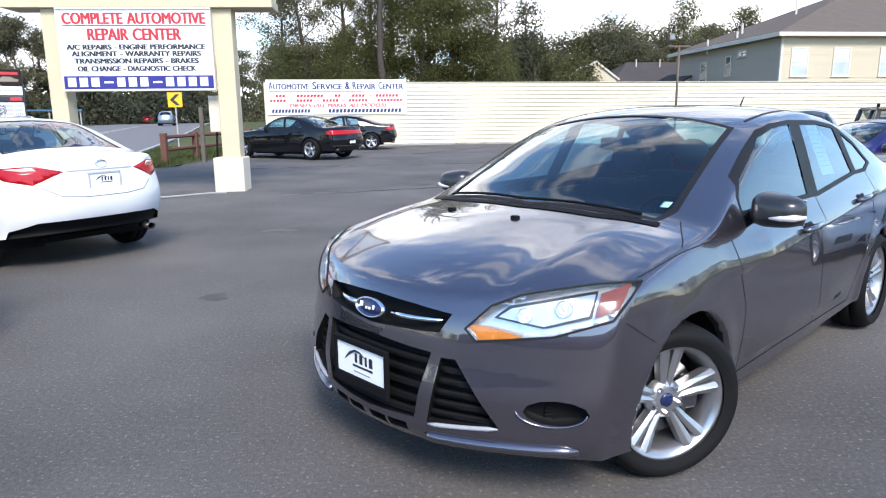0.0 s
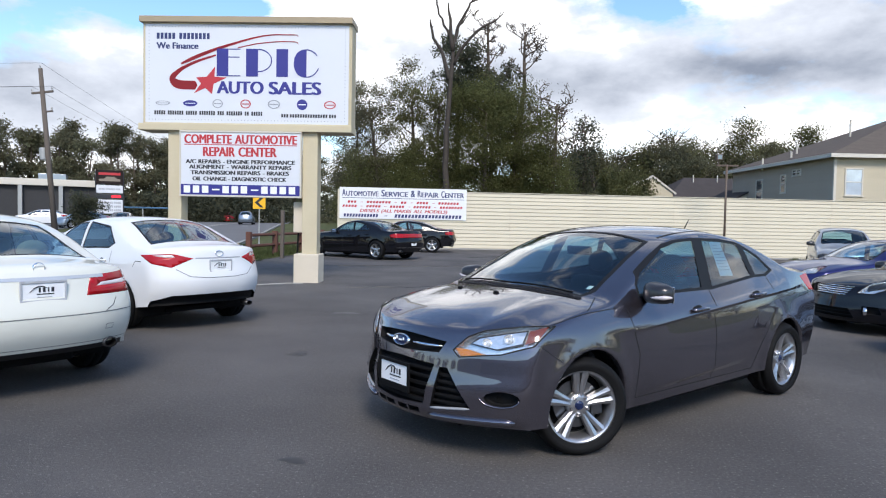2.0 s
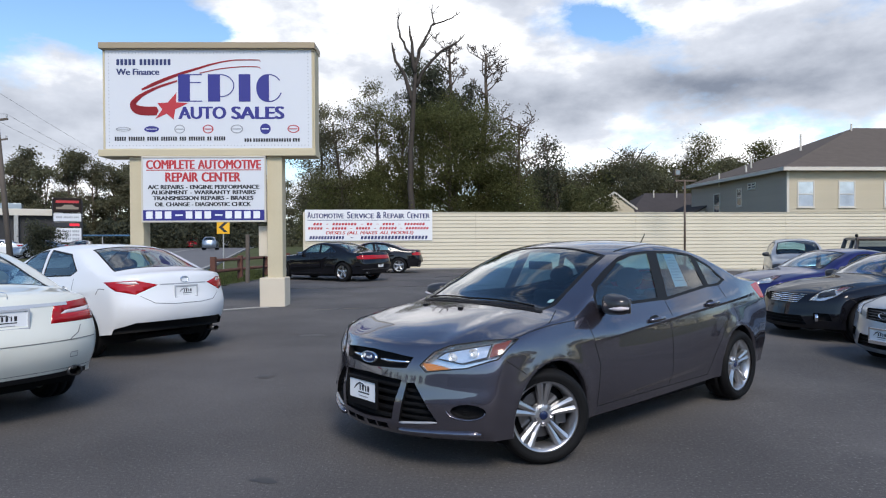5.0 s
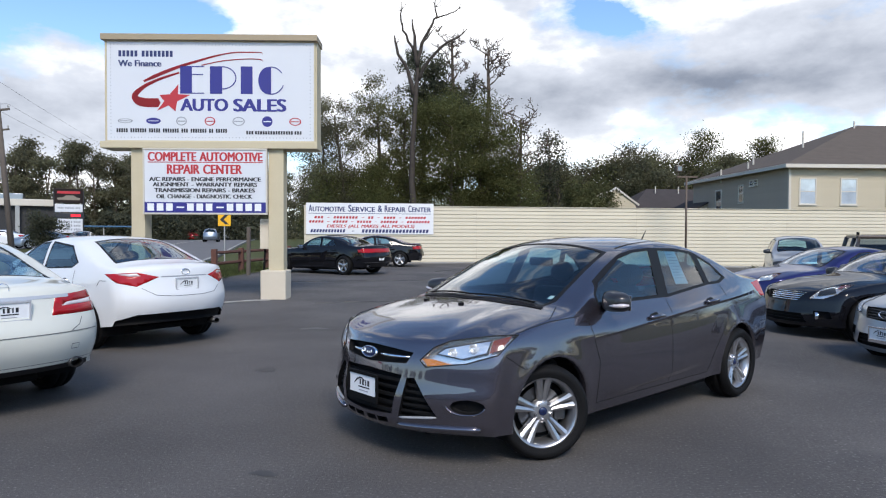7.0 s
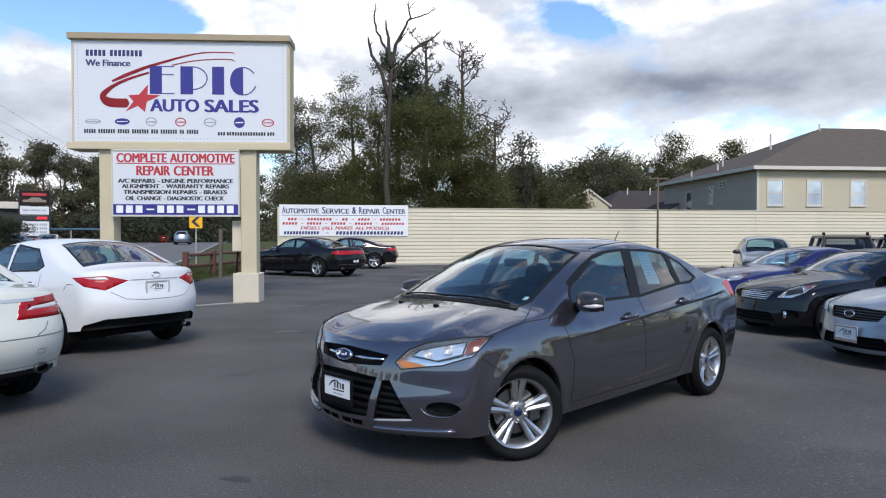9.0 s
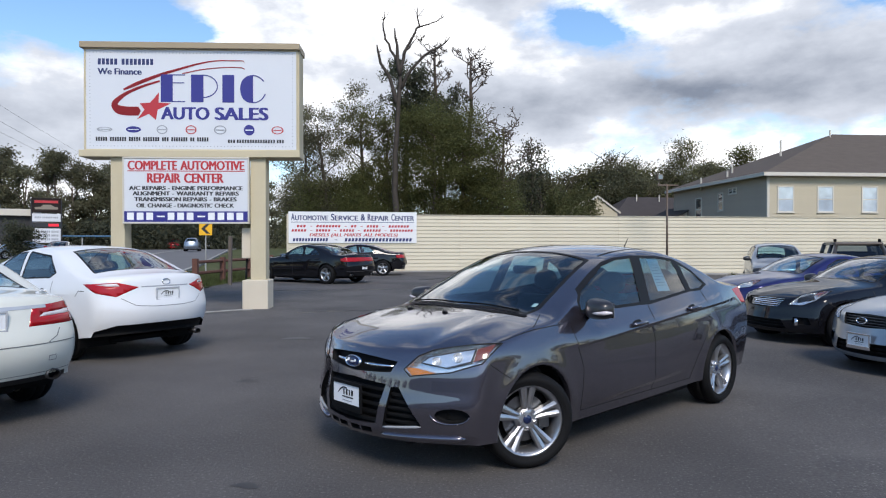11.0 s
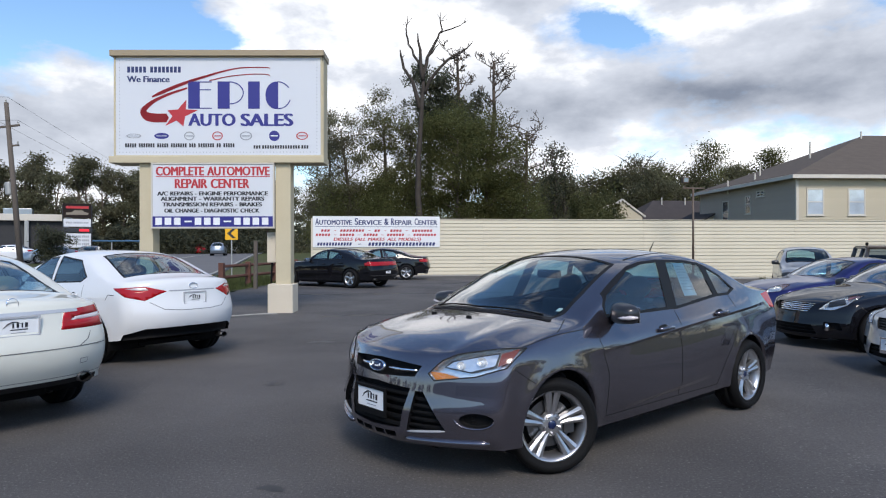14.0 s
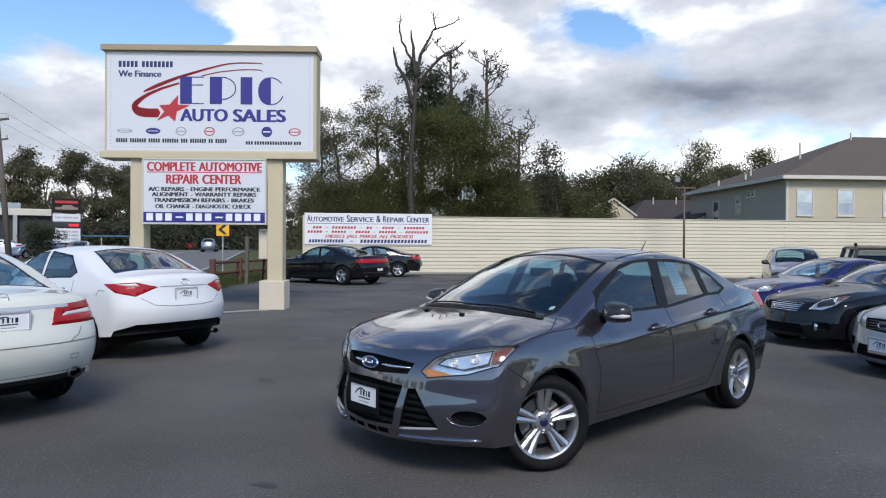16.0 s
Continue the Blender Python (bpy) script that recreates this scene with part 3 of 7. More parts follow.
def wheel(parent, s, y, out, sp, style, steer=0.0):
    """A wheel with its tyre, hub cap, disc and nuts; out is -1 on the left side."""
    R, r = sp["tyre"], sp["rim"]
    hw = 0.105
    rim = lathe([(r + 0.012, -hw * 0.92), (r - 0.005, -hw * 0.85), (r - 0.022, -hw * 0.5), (r - 0.03, 0.0), (r - 0.022, hw * 0.6), (r - 0.004, hw * 0.86), (r + 0.012, hw * 0.92), (r + 0.012, hw * 0.8)], 56)
    arms = style["arms"]
    spokes = []
    for side in ((-1, 1) if style["twin"] else (0,)):
        sb, pts = bmesh.new(), []
        da, db = side * style.get("near", 0.16), side * style["spread"]
        w0, w1 = style["w0"], style["w1"]
        for rad, ang, w, h in ((0.045, da * 1.6, w0, hw * 0.50), (r * 0.55, (da + db) / 2, (w0 + w1) / 2, hw * 0.60), (r - 0.008, db, w1, hw * 0.78)):
            c = Vector((math.cos(ang) * rad, 0, math.sin(ang) * rad))
            t = Vector((-math.sin(ang), 0, math.cos(ang)))
            pts.append([sb.verts.new(c + t * w * q + Vector((0, hh, 0))) for q, hh in ((-0.5, h - 0.04), (-0.42, h - 0.004), (0.0, h + 0.004), (0.42, h - 0.004), (0.5, h - 0.04))])
        for p, q in zip(pts, pts[1:]):
            for i in range(4):
                sb.faces.new((p[i], p[i + 1], q[i + 1], q[i]))
        bmesh.ops.recalc_face_normals(sb, faces=sb.faces)
        spokes.append(mesh_from("spoke", sb, style.get("metal", ALLOY)))
    hub = lathe([(0.0, hw * 0.56), (0.05, hw * 0.56), (0.075, hw * 0.5), (0.082, hw * 0.2)], 32)
    tmp = bpy.data.meshes.new("tmp")
    hub.to_mesh(tmp)
    hub.free()
    rim.from_mesh(tmp)
    bpy.data.meshes.remove(tmp)
    bmesh.ops.recalc_face_normals(rim, faces=rim.faces)
    m = Matrix.Translation((s, y, R)) @ Matrix.Rotation(radians(steer) + (0 if out > 0 else math.pi), 4, "Z")
    w = part("wheel", rim, style.get("metal", ALLOY), parent, smooth=False, at=m)
    w.data.shade_smooth()
    for k in range(arms):
        for me in spokes:
            part("spoke", me, ALLOY, w, at=Matrix.Rotation(-(2 * math.pi * k / arms + math.pi / 2 + style.get("turn", 0)), 4, "Y"))
    t = 0.012
    tyre = lathe([(r + 0.004, -hw), (r + 0.03, -hw * 1.1), ((R + r) / 2 + 0.01, -hw * 1.16), (R - 0.022, -hw * 1.02), (R - 0.004, -hw * 0.8), (R, -hw * 0.42), (R - t, -hw * 0.4), (R - t, -hw * 0.34), (R, -hw * 0.32),
                  (R, hw * 0.32), (R - t, hw * 0.34), (R - t, hw * 0.4), (R, hw * 0.42), (R - 0.004, hw * 0.8), (R - 0.022, hw * 1.02), ((R + r) / 2 + 0.01, hw * 1.16), (r + 0.03, hw * 1.1), (r + 0.004, hw)], 72)
    part("tyre", tyre, RUBBER, w, "black rubber tyre", smooth=True)
    if sp.get("plain"):
        return w
    part("hub_cap", lathe([(0.0, hw * 0.62), (0.024, hw * 0.62), (0.03, hw * 0.57), (0.03, hw * 0.5)], 24), style.get("cap", CHROME), w, "small round hub cap", smooth=True)
    part("brake_disc", lathe([(0.0, hw * 0.05), (r * 0.68, hw * 0.05), (r * 0.68, -0.01), (0.0, -0.01)], 40), STEELY, w, "grey steel brake disc", smooth=False)
    part("brake_caliper", boxed((-r * 0.78, -0.02, -0.075), (-r * 0.42, hw * 0.22, 0.075), 0.015), STEELY, w)
    part("wheel_back", lathe([(0.0, -hw * 0.5), (r - 0.03, -hw * 0.5)], 32), PLASTIC, w)
    for k in range(5):
        a = 2 * math.pi * (k + 0.5) / 5 + math.pi / 2
        nut = bmesh.new()
        bmesh.ops.create_cone(nut, cap_ends=True, segments=6, radius1=0.012, radius2=0.009, depth=0.02,
                              matrix=Matrix.Translation((math.cos(a) * 0.056, hw * 0.62, math.sin(a) * 0.056)) @ Matrix.Rotation(-math.pi / 2, 4, "X"))
        part("wheel_nut", nut, CHROME, w)
    return w


def seat(parent, s, y, cloth, wide=0.5):
    back = bmesh.new()
    box(back, (-0.06, -wide / 2, 0.0), (0.07, wide / 2, 0.6), 0.05, pose(s + 0.28, y, 0.42, 0, 18, 0))
    b = part("seat_back", back, cloth, parent, smooth=True)
    part("seat_cushion", boxed((s - 0.3, y - wide / 2, 0.32), (s + 0.28, y + wide / 2, 0.47), 0.05), cloth, parent, smooth=True)
    head = bmesh.new()
    bmesh.ops.create_uvsphere(head, u_segments=16, v_segments=10, radius=1, matrix=pose(s + 0.53, y, 1.13, 0, 14, 0) @ Matrix.Diagonal((0.055, 0.135, 0.1, 1)))
    part("headrest", head, cloth, parent, smooth=True)


def door_handle(root, shell, s, z, side, material):
    h, n = onto(shell, (s, side * 3, z), (0, -side, 0))
    if h is None:
        return
    cup = bmesh.new()
    bmesh.ops.create_uvsphere(cup, u_segments=14, v_segments=8, radius=1, matrix=Matrix.Translation(h + Vector((-0.01, -side * 0.001, -0.004))) @ Matrix.Diagonal((0.062, 0.006, 0.036, 1)))
    part("handle_cup", cup, BLACKTRIM, root, smooth=True)
    bar = bmesh.new()
    q = [h + Vector((d, side * o, dz)) for d, o, dz in ((-0.095, 0.004, -0.004), (-0.08, 0.024, -0.001), (0.0, 0.034, 0.003), (0.08, 0.026, 0.003), (0.1, 0.004, 0.0))]
    tube(bar, q, [0.011, 0.014, 0.014, 0.014, 0.011], 10)
    bmesh.ops.scale(bar, vec=(1, 1, 1.15), verts=bar.verts, space=Matrix.Translation(-h))
    part("door_handle", bar, material, root, smooth=True)


def mirror(root, shell, s, z, side, material, signal=False, size=0.9):
    h, n = onto(shell, (s, side * 3, z), (0, -side, 0))
    if h is None:
        return
    arm = bmesh.new()
    tube(arm, [h + Vector((0.03, -side * 0.03, -0.01)), h + Vector((0.02, side * 0.06, -0.01)), h + Vector((0.0, side * 0.1, 0.01))], [0.03, 0.026, 0.028], 10)
    ob = part("mirror_arm", arm, BLACKTRIM, root, smooth=True)
    cap = bmesh.new()
    bmesh.ops.create_uvsphere(cap, u_segments=28, v_segments=18, radius=1)
    for v in cap.verts:
        x, y, q = v.co
        y = math.copysign(abs(y) ** 0.62, y)
        q = math.copysign(abs(q) ** 0.7, q)
        flat = 0.35 if x > 0 else 1.0
        v.co = (x * 0.095 * flat, y * 0.125 * size, q * 0.075 * size * (1 - 0.16 * y * side) + (0.012 if q > 0 else 0))
    c = h + Vector((0.0, side * (0.02 + 0.125 * size), 0.028))
    at = Matrix.Translation(c) @ Matrix.Rotation(side * 0.18, 4, "Z")
    mc = part("mirror", cap, material, root, "painted door mirror shell", smooth=True, at=at)
    part("mirror_glass", boxed((0.031, -0.1 * size, -0.055), (0.038, 0.1 * size, 0.055), 0.002), CHROME, mc, "mirror glass")
    if signal:
        lamp = bmesh.new()
        tube(lamp, [(-0.088, side * 0.0 - side * 0.02, -0.018), (-0.085, side * 0.05, -0.016), (-0.062, side * 0.095, -0.012), (-0.02, side * 0.123, -0.01)], [0.004, 0.013, 0.016, 0.008], 10)
        part("mirror_signal", lamp, CLEARLENS, mc, "clear turn signal strip", smooth=True)


def licence_plate(root, centre, way, frame_mat, wide=0.31, high=0.155, tilt=0):
    """A dealer's plate in its frame, facing the way given, in the car's frame."""
    m = Matrix.Translation(centre) @ Matrix.Rotation(way, 4, "Z") @ Matrix.Rotation(radians(tilt), 4, "X")
    fr = bmesh.new()
    w, h = wide / 2 + 0.012, high / 2 + 0.012
    box(fr, (-w, -0.008, h - 0.022), (w, 0.01, h), 0.003)
    box(fr, (-w, -0.008, -h - 0.012), (w, 0.01, -h + 0.03), 0.003)
    box(fr, (-w, -0.008, -h + 0.03), (-w + 0.016, 0.01, h - 0.022), 0.002)
    box(fr, (w - 0.016, -0.008, -h + 0.03), (w, 0.01, h - 0.022), 0.002)
    p = part("number_plate", boxed((-wide / 2, 0, -high / 2), (wide / 2, 0.006, high / 2), 0.002), PLATE, root, "white dealer plate with dark print", at=m)
    part("plate_frame", fr, frame_mat, p, "thin plate frame")
    for x0, x1, z0, z1, mt in ((-0.035, -0.022, -0.002, 0.035, INK_BLACK), (-0.005, 0.012, -0.002, 0.035, INK_BLACK), (0.03, 0.04, -0.002, 0.035, INK_BLACK), (0.055, 0.075, -0.002, 0.035, INK_BLACK),
                               (-0.05, 0.075, -0.02, -0.012, INK_BLACK), (-0.045, 0.06, -0.042, -0.037, INK_GREY)):
        part("print_bar", boxed((x0, -0.002, z0), (x1, 0.0, z1)), mt, p)
    arc = bmesh.new()
    tube(arc, [(-0.1 + 0.13 * t, -0.001, 0.005 + 0.05 * math.sin(2.4 * t + 0.3) - 0.02 * (1 - t)) for t in (0, 0.25, 0.5, 0.75, 1)], [0.002, 0.006, 0.005, 0.004, 0.001], 6)
    part("print_bar", arc, INK_BLACK, p)
    return p


def badge_oval(root, centre, way, tilt, a, b, fill, rim_mat):
    """An oval emblem with a bright rim."""
    m = Matrix.Translation(centre) @ Matrix.Rotation(way, 4, "Z") @ Matrix.Rotation(radians(tilt), 4, "X")
    ring = lathe([(1.0, 0.004), (1.0, -0.006), (0.94, -0.014), (0.86, -0.012), (0.86, 0.0)], 40)
    for v in ring.verts:
        v.co.x *= a
        v.co.z *= b
    o = part("emblem", ring, rim_mat, root, "bright oval emblem rim", smooth=True, at=m)
    if fill:
        disc = lathe([(0.0, -0.012), (0.5, -0.011), (0.88, -0.006), (0.88, 0.0)], 40)
        for v in disc.verts:
            v.co.x *= a
            v.co.z *= b
        part("emblem_face", disc, fill, o, "plain blue emblem face", smooth=True)
        for k, (x, w, z, hh) in enumerate(((-0.5, 0.1, -0.05, 0.5), (-0.12, 0.06, -0.2, 0.26), (0.1, 0.06, -0.2, 0.26), (0.36, 0.05, -0.1, 0.42))):
            part("print_bar", boxed(((x - w) * a, -0.0155, z * b), ((x + w) * a, -0.011, (z + hh) * b), 0.001), WHITE_INK, o)
    return o


def lamp_unit(root, bm, faces, kind, view, extras=(), bowls=()):
    """A lamp let into the shell: a housing behind a clear or coloured lens; extras are coloured pieces under the lens."""
    f = taken(bm, faces)
    if not f.faces:
        f.free()
        return
    view = Vector(view).normalized()
    if kind == "head":
        pieces = []
        for mt, poly, deep in extras:
            c = f.copy()
            keep = set(knife(c, poly, view, lambda q, n: True))
            bmesh.ops.delete(c, geom=[q for q in c.faces if q not in keep], context="FACES")
            for v in c.verts:
                v.co += view * deep
            pieces.append((mt, c))
        face = tree_of(f)
        back = pushed(f.copy(), view * 0.05)
        rim_edges = [e for e in f.edges if e.is_boundary]
        seal = bmesh.new()
        for e in rim_edges:
            a, b = (v.co.copy() - view * 0.001 for v in e.verts)
            if (a - b).length > 1e-5:
                tube(seal, [a, b], 0.0045, 5)
        lamp = part("headlight", f, LENS, root, "clear headlight lens", smooth=True)
        part("lamp_housing", back, REFLECTOR, lamp, "bright reflector bowl", smooth=False)
        part("lamp_seal", seal, SEAM, lamp)
        for mt, c in pieces:
            part("lamp_insert", c, mt, lamp, smooth=True)
        for c, r in bowls:
            spot = onto(face, Vector(c) - view, view)[0]
            if spot is None:
                continue
            turn = Matrix.Translation(spot + view * 0.017) @ (-view).to_track_quat("Y", "Z").to_matrix().to_4x4()
            bowl = lathe([(0.0, -0.006), (r * 0.5, -0.004), (r * 0.85, 0.002), (r, 0.009), (r * 1.08, 0.009), (r * 1.08, 0.0)], 28)
            part("lamp_bowl", bowl, REFLECTOR, lamp, "round reflector bowl", smooth=True, at=turn)
            part("bulb", lathe([(0.0, 0.012), (r * 0.22, 0.006), (r * 0.24, -0.005)], 12), BULB, lamp, smooth=True, at=turn)
        return lamp
    mt = REDLENS if kind == "tail" else kind
    return part("tail_light" if kind == "tail" else "lamp", sheet(f, 0.02), mt, root, "glossy lamp lens", smooth=True)


def car(name, sp, material, m, label, group=""):
    """A whole car from its measures; sp names its profiles, windows, lamps and trim."""
    root = thing(name, m, label, "car", group)
    step = sp.get("step", 0.07)
    bm = body_shell(sp, step)
    W, L = sp["width"] / 2, sp["length"]
    shell = tree_of(bm)
    dark = sp.get("glass", TINT)
    # wheel arches
    for ax in (sp["axle"], sp["axle"] + sp["base"]):
        for side in (-1, 1):
            r = sp["tyre"] + sp.get("arch", 0.05)
            ring = [(ax + r * math.cos(2 * math.pi * k / 30), 0, sp["tyre"] + 0.005 + r * math.sin(2 * math.pi * k / 30)) for k in range(30)]
            got = knife(bm, ring, (0, 1, 0), lambda c, n: c.y * side > W * 0.55 and abs(c.x - ax) < r + 0.2 and c.z < 2 * r + 0.2)
            bmesh.ops.delete(bm, geom=got, context="FACES")
            lip = [e for e in bm.edges if e.is_boundary and all(v.co.y * side > 0 and abs(math.hypot(v.co.x - ax, v.co.z - sp["tyre"] - 0.005) - r) < 0.02 for v in e.verts)]
            ex = bmesh.ops.extrude_edge_only(bm, edges=lip)
            for v in (g for g in ex["geom"] if isinstance(g, bmesh.types.BMVert)):
                v.co.y -= side * 0.05
            well = bmesh.new()
            q = [(r + 0.012, W * 0.96), (r + 0.012, W * 0.4), (0.0, W * 0.4)]
            rows = []
            for k in range(21):
                a = math.pi * (-0.12 + 1.24 * k / 20)
                rows.append([well.verts.new((ax + rr * math.cos(a), side * yy * 0.95, sp["tyre"] + rr * math.sin(a))) for rr, yy in q])
            for a, b in zip(rows, rows[1:]):
                for i in range(2):
                    well.faces.new((a[i], a[i + 1], b[i + 1], b[i]))
            bmesh.ops.remove_doubles(well, verts=well.verts, dist=1e-5)
            part("wheel_well", well, PLASTIC, root, smooth=False)
            wheel(root, ax, side * (W * sp.get("track", 0.9) - 0.075), side, sp, sp["wheels"], sp.get("steer", 0.0) if ax == sp["axle"] else 0.0)
    bmesh.ops.recalc_face_normals(bm, faces=bm.faces)

    def pane(nm, poly, way, cond, edge, mat_glass, extra=None, lab=""):
        outer = knife(bm, poly, way, cond)
        for f in outer:
            f.material_index = 1
        inner = knife(bm, grow(poly, -edge), way, lambda c, n: True, outer) if edge else outer
        if not inner:
            return None
        g = taken(bm, inner)
        if len(g.faces) == 0:
            g.free()
            return None
        bmesh.ops.recalc_face_normals(g, faces=g.faces)
        for v in g.verts:
            v.co -= v.normal * 0.004 if v.normal.dot(v.co - Vector((L / 2, 0, 0.8))) > 0 else -v.normal * 0.004
        return part(nm, g, mat_glass, root, lab, smooth=True)
    s0, s1 = sp["screen"]
    up = lambda c, n: n.z > 0.12 and c.z > 0.8
    ya, yb = sp["screen_y"]
    pane("windscreen", [(s0 + 0.02, 0, 0), (s0 + 0.1, -ya, 0), (s0 + 0.22, -ya - 0.03, 0), (s1, -yb, 0), (s1 - 0.02, 0, 0), (s1, yb, 0), (s0 + 0.22, ya + 0.03, 0), (s0 + 0.1, ya, 0)], (0, 0, 1),
         lambda c, n: up(c, n) and s0 - 0.1 < c.x < s1 + 0.1, sp.get("frit", 0.035), sp.get("screen_glass", GLASS), lab="clear windscreen")
    r0, r1 = sp["backlight"]
    za, zb = sp["backlight_y"]
    pane("rear_window", [(r0, -za, 0), (r1 - 0.05, -zb, 0), (r1, 0, 0), (r1 - 0.05, zb, 0), (r0, za, 0)], (0, 0, 1), lambda c, n: up(c, n) and r0 - 0.1 < c.x < r1 + 0.1, 0.025, dark, lab="tinted rear window")
    for k, poly in enumerate(sp["windows"]):
        for side in (-1, 1):
            pane("side_window", [(s, 0, z) for s, z in poly], (0, 1, 0), lambda c, n: c.y * side > 0.25 and c.z > 0.75 and abs(n.y) > 0.3, sp.get("side_edge", 0.022), sp.get("side_glass", dark), lab="side window")
    # openings and lamps let into the shell: outline (s, y, z) on the left side, thrown along a way
    for kind, poly, way in sp.get("openings", ()):
        for side in ((-1, 1) if kind[0] != "one" else (1,)):
            pts = [(s, y * -side, z) if kind[0] != "one" else (s, y, z) for s, y, z in poly]
            wv = Vector((way[0], way[1] * -side if kind[0] != "one" else way[1], way[2])).normalized()
            mid = sum((Vector(p) for p in pts), Vector()) / len(pts)
            got = knife(bm, pts, wv, lambda c, n: n.dot(wv) < 0.1 and (c - mid).length < 0.9 and (kind[0] == "one" or c.y * (side) > -0.02))
            if not got:
                continue
            what = kind[1]
            if what == "grille":
                g = taken(bm, got)
                rows = kind[2]
                zlo, zhi = min(v.co.z for v in g.verts), max(v.co.z for v in g.verts)
                back = g.copy()
                cutz = [zlo + (zhi - zlo) * q / (2 * rows) for q in range(1, 2 * rows)]
                for zc in cutz:
                    bmesh.ops.bisect_plane(g, geom=list(g.faces) + list(g.edges) + list(g.verts), dist=1e-5, plane_co=(0, 0, zc), plane_no=(0, 0, 1))
                off = [f for f in g.faces if int((f.calc_center_median().z - zlo) / (zhi - zlo) * 2 * rows) % 2 == 0]
                bmesh.ops.delete(g, geom=off, context="FACES")
                for v in g.verts:
                    v.co += wv * 0.028
                gr = part("grille", pushed(back, wv * 0.06), PLASTIC, root, "black slatted grille")
                if g.faces:
                    part("grille_slat", sheet(g, 0.02), kind[3] if len(kind) > 3 else PLASTIC, gr)
                else:
                    g.free()
            elif what == "head":
                lamp_unit(root, bm, got, "head", wv, [(mt, [(q[0], q[1] * -side, q[2]) for q in pl], dp) for mt, pl, dp in (kind[2] if len(kind) > 2 else ())], [((q[0], q[1] * -side, q[2]), r) for q, r in (kind[3] if len(kind) > 3 else ())])
            elif what == "tail":
                lamp_unit(root, bm, got, "tail", wv)
            elif what == "black":
                for f in got:
                    f.material_index = 1
            elif what == "recess":
                part("recess", pushed(taken(bm, got), wv * 0.05), PLASTIC, root, "black recess", smooth=False)
            else:
                part(what, sheet(taken(bm, got), 0.012), kind[2], root, smooth=True)
    # panel gaps
    for pts in sp.get("seams", ()):
        for side in (-1, 1):
            rb = ribbon(shell, [(s, 0, z) for s, z in pts], (0, -side, 0), sp.get("gap", 0.006))
            part("panel_gap", rb, SEAM, root)
    for pts in sp.get("top_seams", ()):
        for side in (-1, 1):
            part("panel_gap", ribbon(shell, [(s, y * side, 0) for s, y in pts], (0, 0, -1), sp.get("gap", 0.006)), SEAM, root)
    for pts, mt, wide in sp.get("rear_strips", ()):
        part("trim_strip", ribbon(shell, [(9.0, y, z) for y, z in pts], (-1, 0, 0), wide, 0.003), mt, root)
    for s, y, z, r, way in sp.get("exhausts", ()):
        pipe = lathe([(r * 0.8, 0.03), (r, 0.03), (r, -0.12), (r * 0.86, -0.12), (r * 0.86, 0.02)], 20)
        part("exhaust_tip", pipe, DARKMETAL, root, smooth=True, at=Matrix.Translation((s, y, z)) @ Matrix.Rotation(math.pi / 2, 4, "Z") @ Matrix.Rotation(math.pi, 4, "Z") @ Matrix.Diagonal((1.3, 1, 1, 1)))
    if not sp.get("plain"):
        for s, z in sp.get("handles", ()):
            for side in (-1, 1):
                door_handle(root, shell, s, z, side, sp.get("handle_mat", material))
    for side in (-1, 1):
        mirror(root, shell, *sp["mirror"], side, sp.get("mirror_mat", material), sp.get("signal", False))
    body = part("body", bm, [material, BLACKTRIM], root, smooth=True)
    # what is inside and below
    lining = sp.get("lining", LINING)
    tub = bmesh.new()
    c0, c1 = sp["screen"][0] - 0.1, sp["backlight"][1]
    beltz = float(pchip(sp["belt"])((c0 + c1) / 2))
    box(tub, (c0 + 0.25, -W * 0.84, 0.24), (c1 - 0.25, W * 0.84, 0.3))
    box(tub, (c0 + 0.35, -W * 0.85, 0.3), (c1 - 0.1, -W * 0.82, beltz - 0.03))
    box(tub, (c0 + 0.35, W * 0.82, 0.3), (c1 - 0.1, W * 0.85, beltz - 0.03))
    box(tub, (r0 + 0.15, -W * 0.8, 0.3), (r1 - 0.05, W * 0.8, beltz - 0.02))
    part("cabin_lining", tub, lining, root)
    dash = bmesh.new()
    box(dash, (c0 + 0.2, -W * 0.8, 0.55), (c0 + 0.75, W * 0.8, sp.get("dash", 0.9)), 0.06)
    part("dashboard", dash, sp.get("dash_mat", LINING), root, smooth=False)
    cloth = sp.get("cloth", CLOTH)
    s_seat = sp["seat"]
    for y in (-0.37, 0.37):
        seat(root, s_seat, y, cloth)
    for y in (-0.36, 0.36):
        seat(root, s_seat + 0.85, y, cloth, 0.62)
    part("steering_wheel", steering(), PLASTIC, root, smooth=True, at=pose(s_seat - 0.42, -0.37, 0.85, 0, -62, 0))
    under = bmesh.new()
    box(under, (0.22, -W * 0.5, 0.2), (L - 0.6, W * 0.5, 0.27), 0.02)
    box(under, (sp["axle"] + sp["tyre"] + 0.1, -W * 0.86, 0.18), (sp["axle"] + sp["base"] - sp["tyre"] - 0.1, W * 0.86, 0.25), 0.02)
    part("underbody", under, PLASTIC, root)
    if "emblem" in sp:
        badge_oval(root, *sp["emblem"])
    for pl in sp.get("plates", ()):
        licence_plate(root, *pl)
    return root, shell


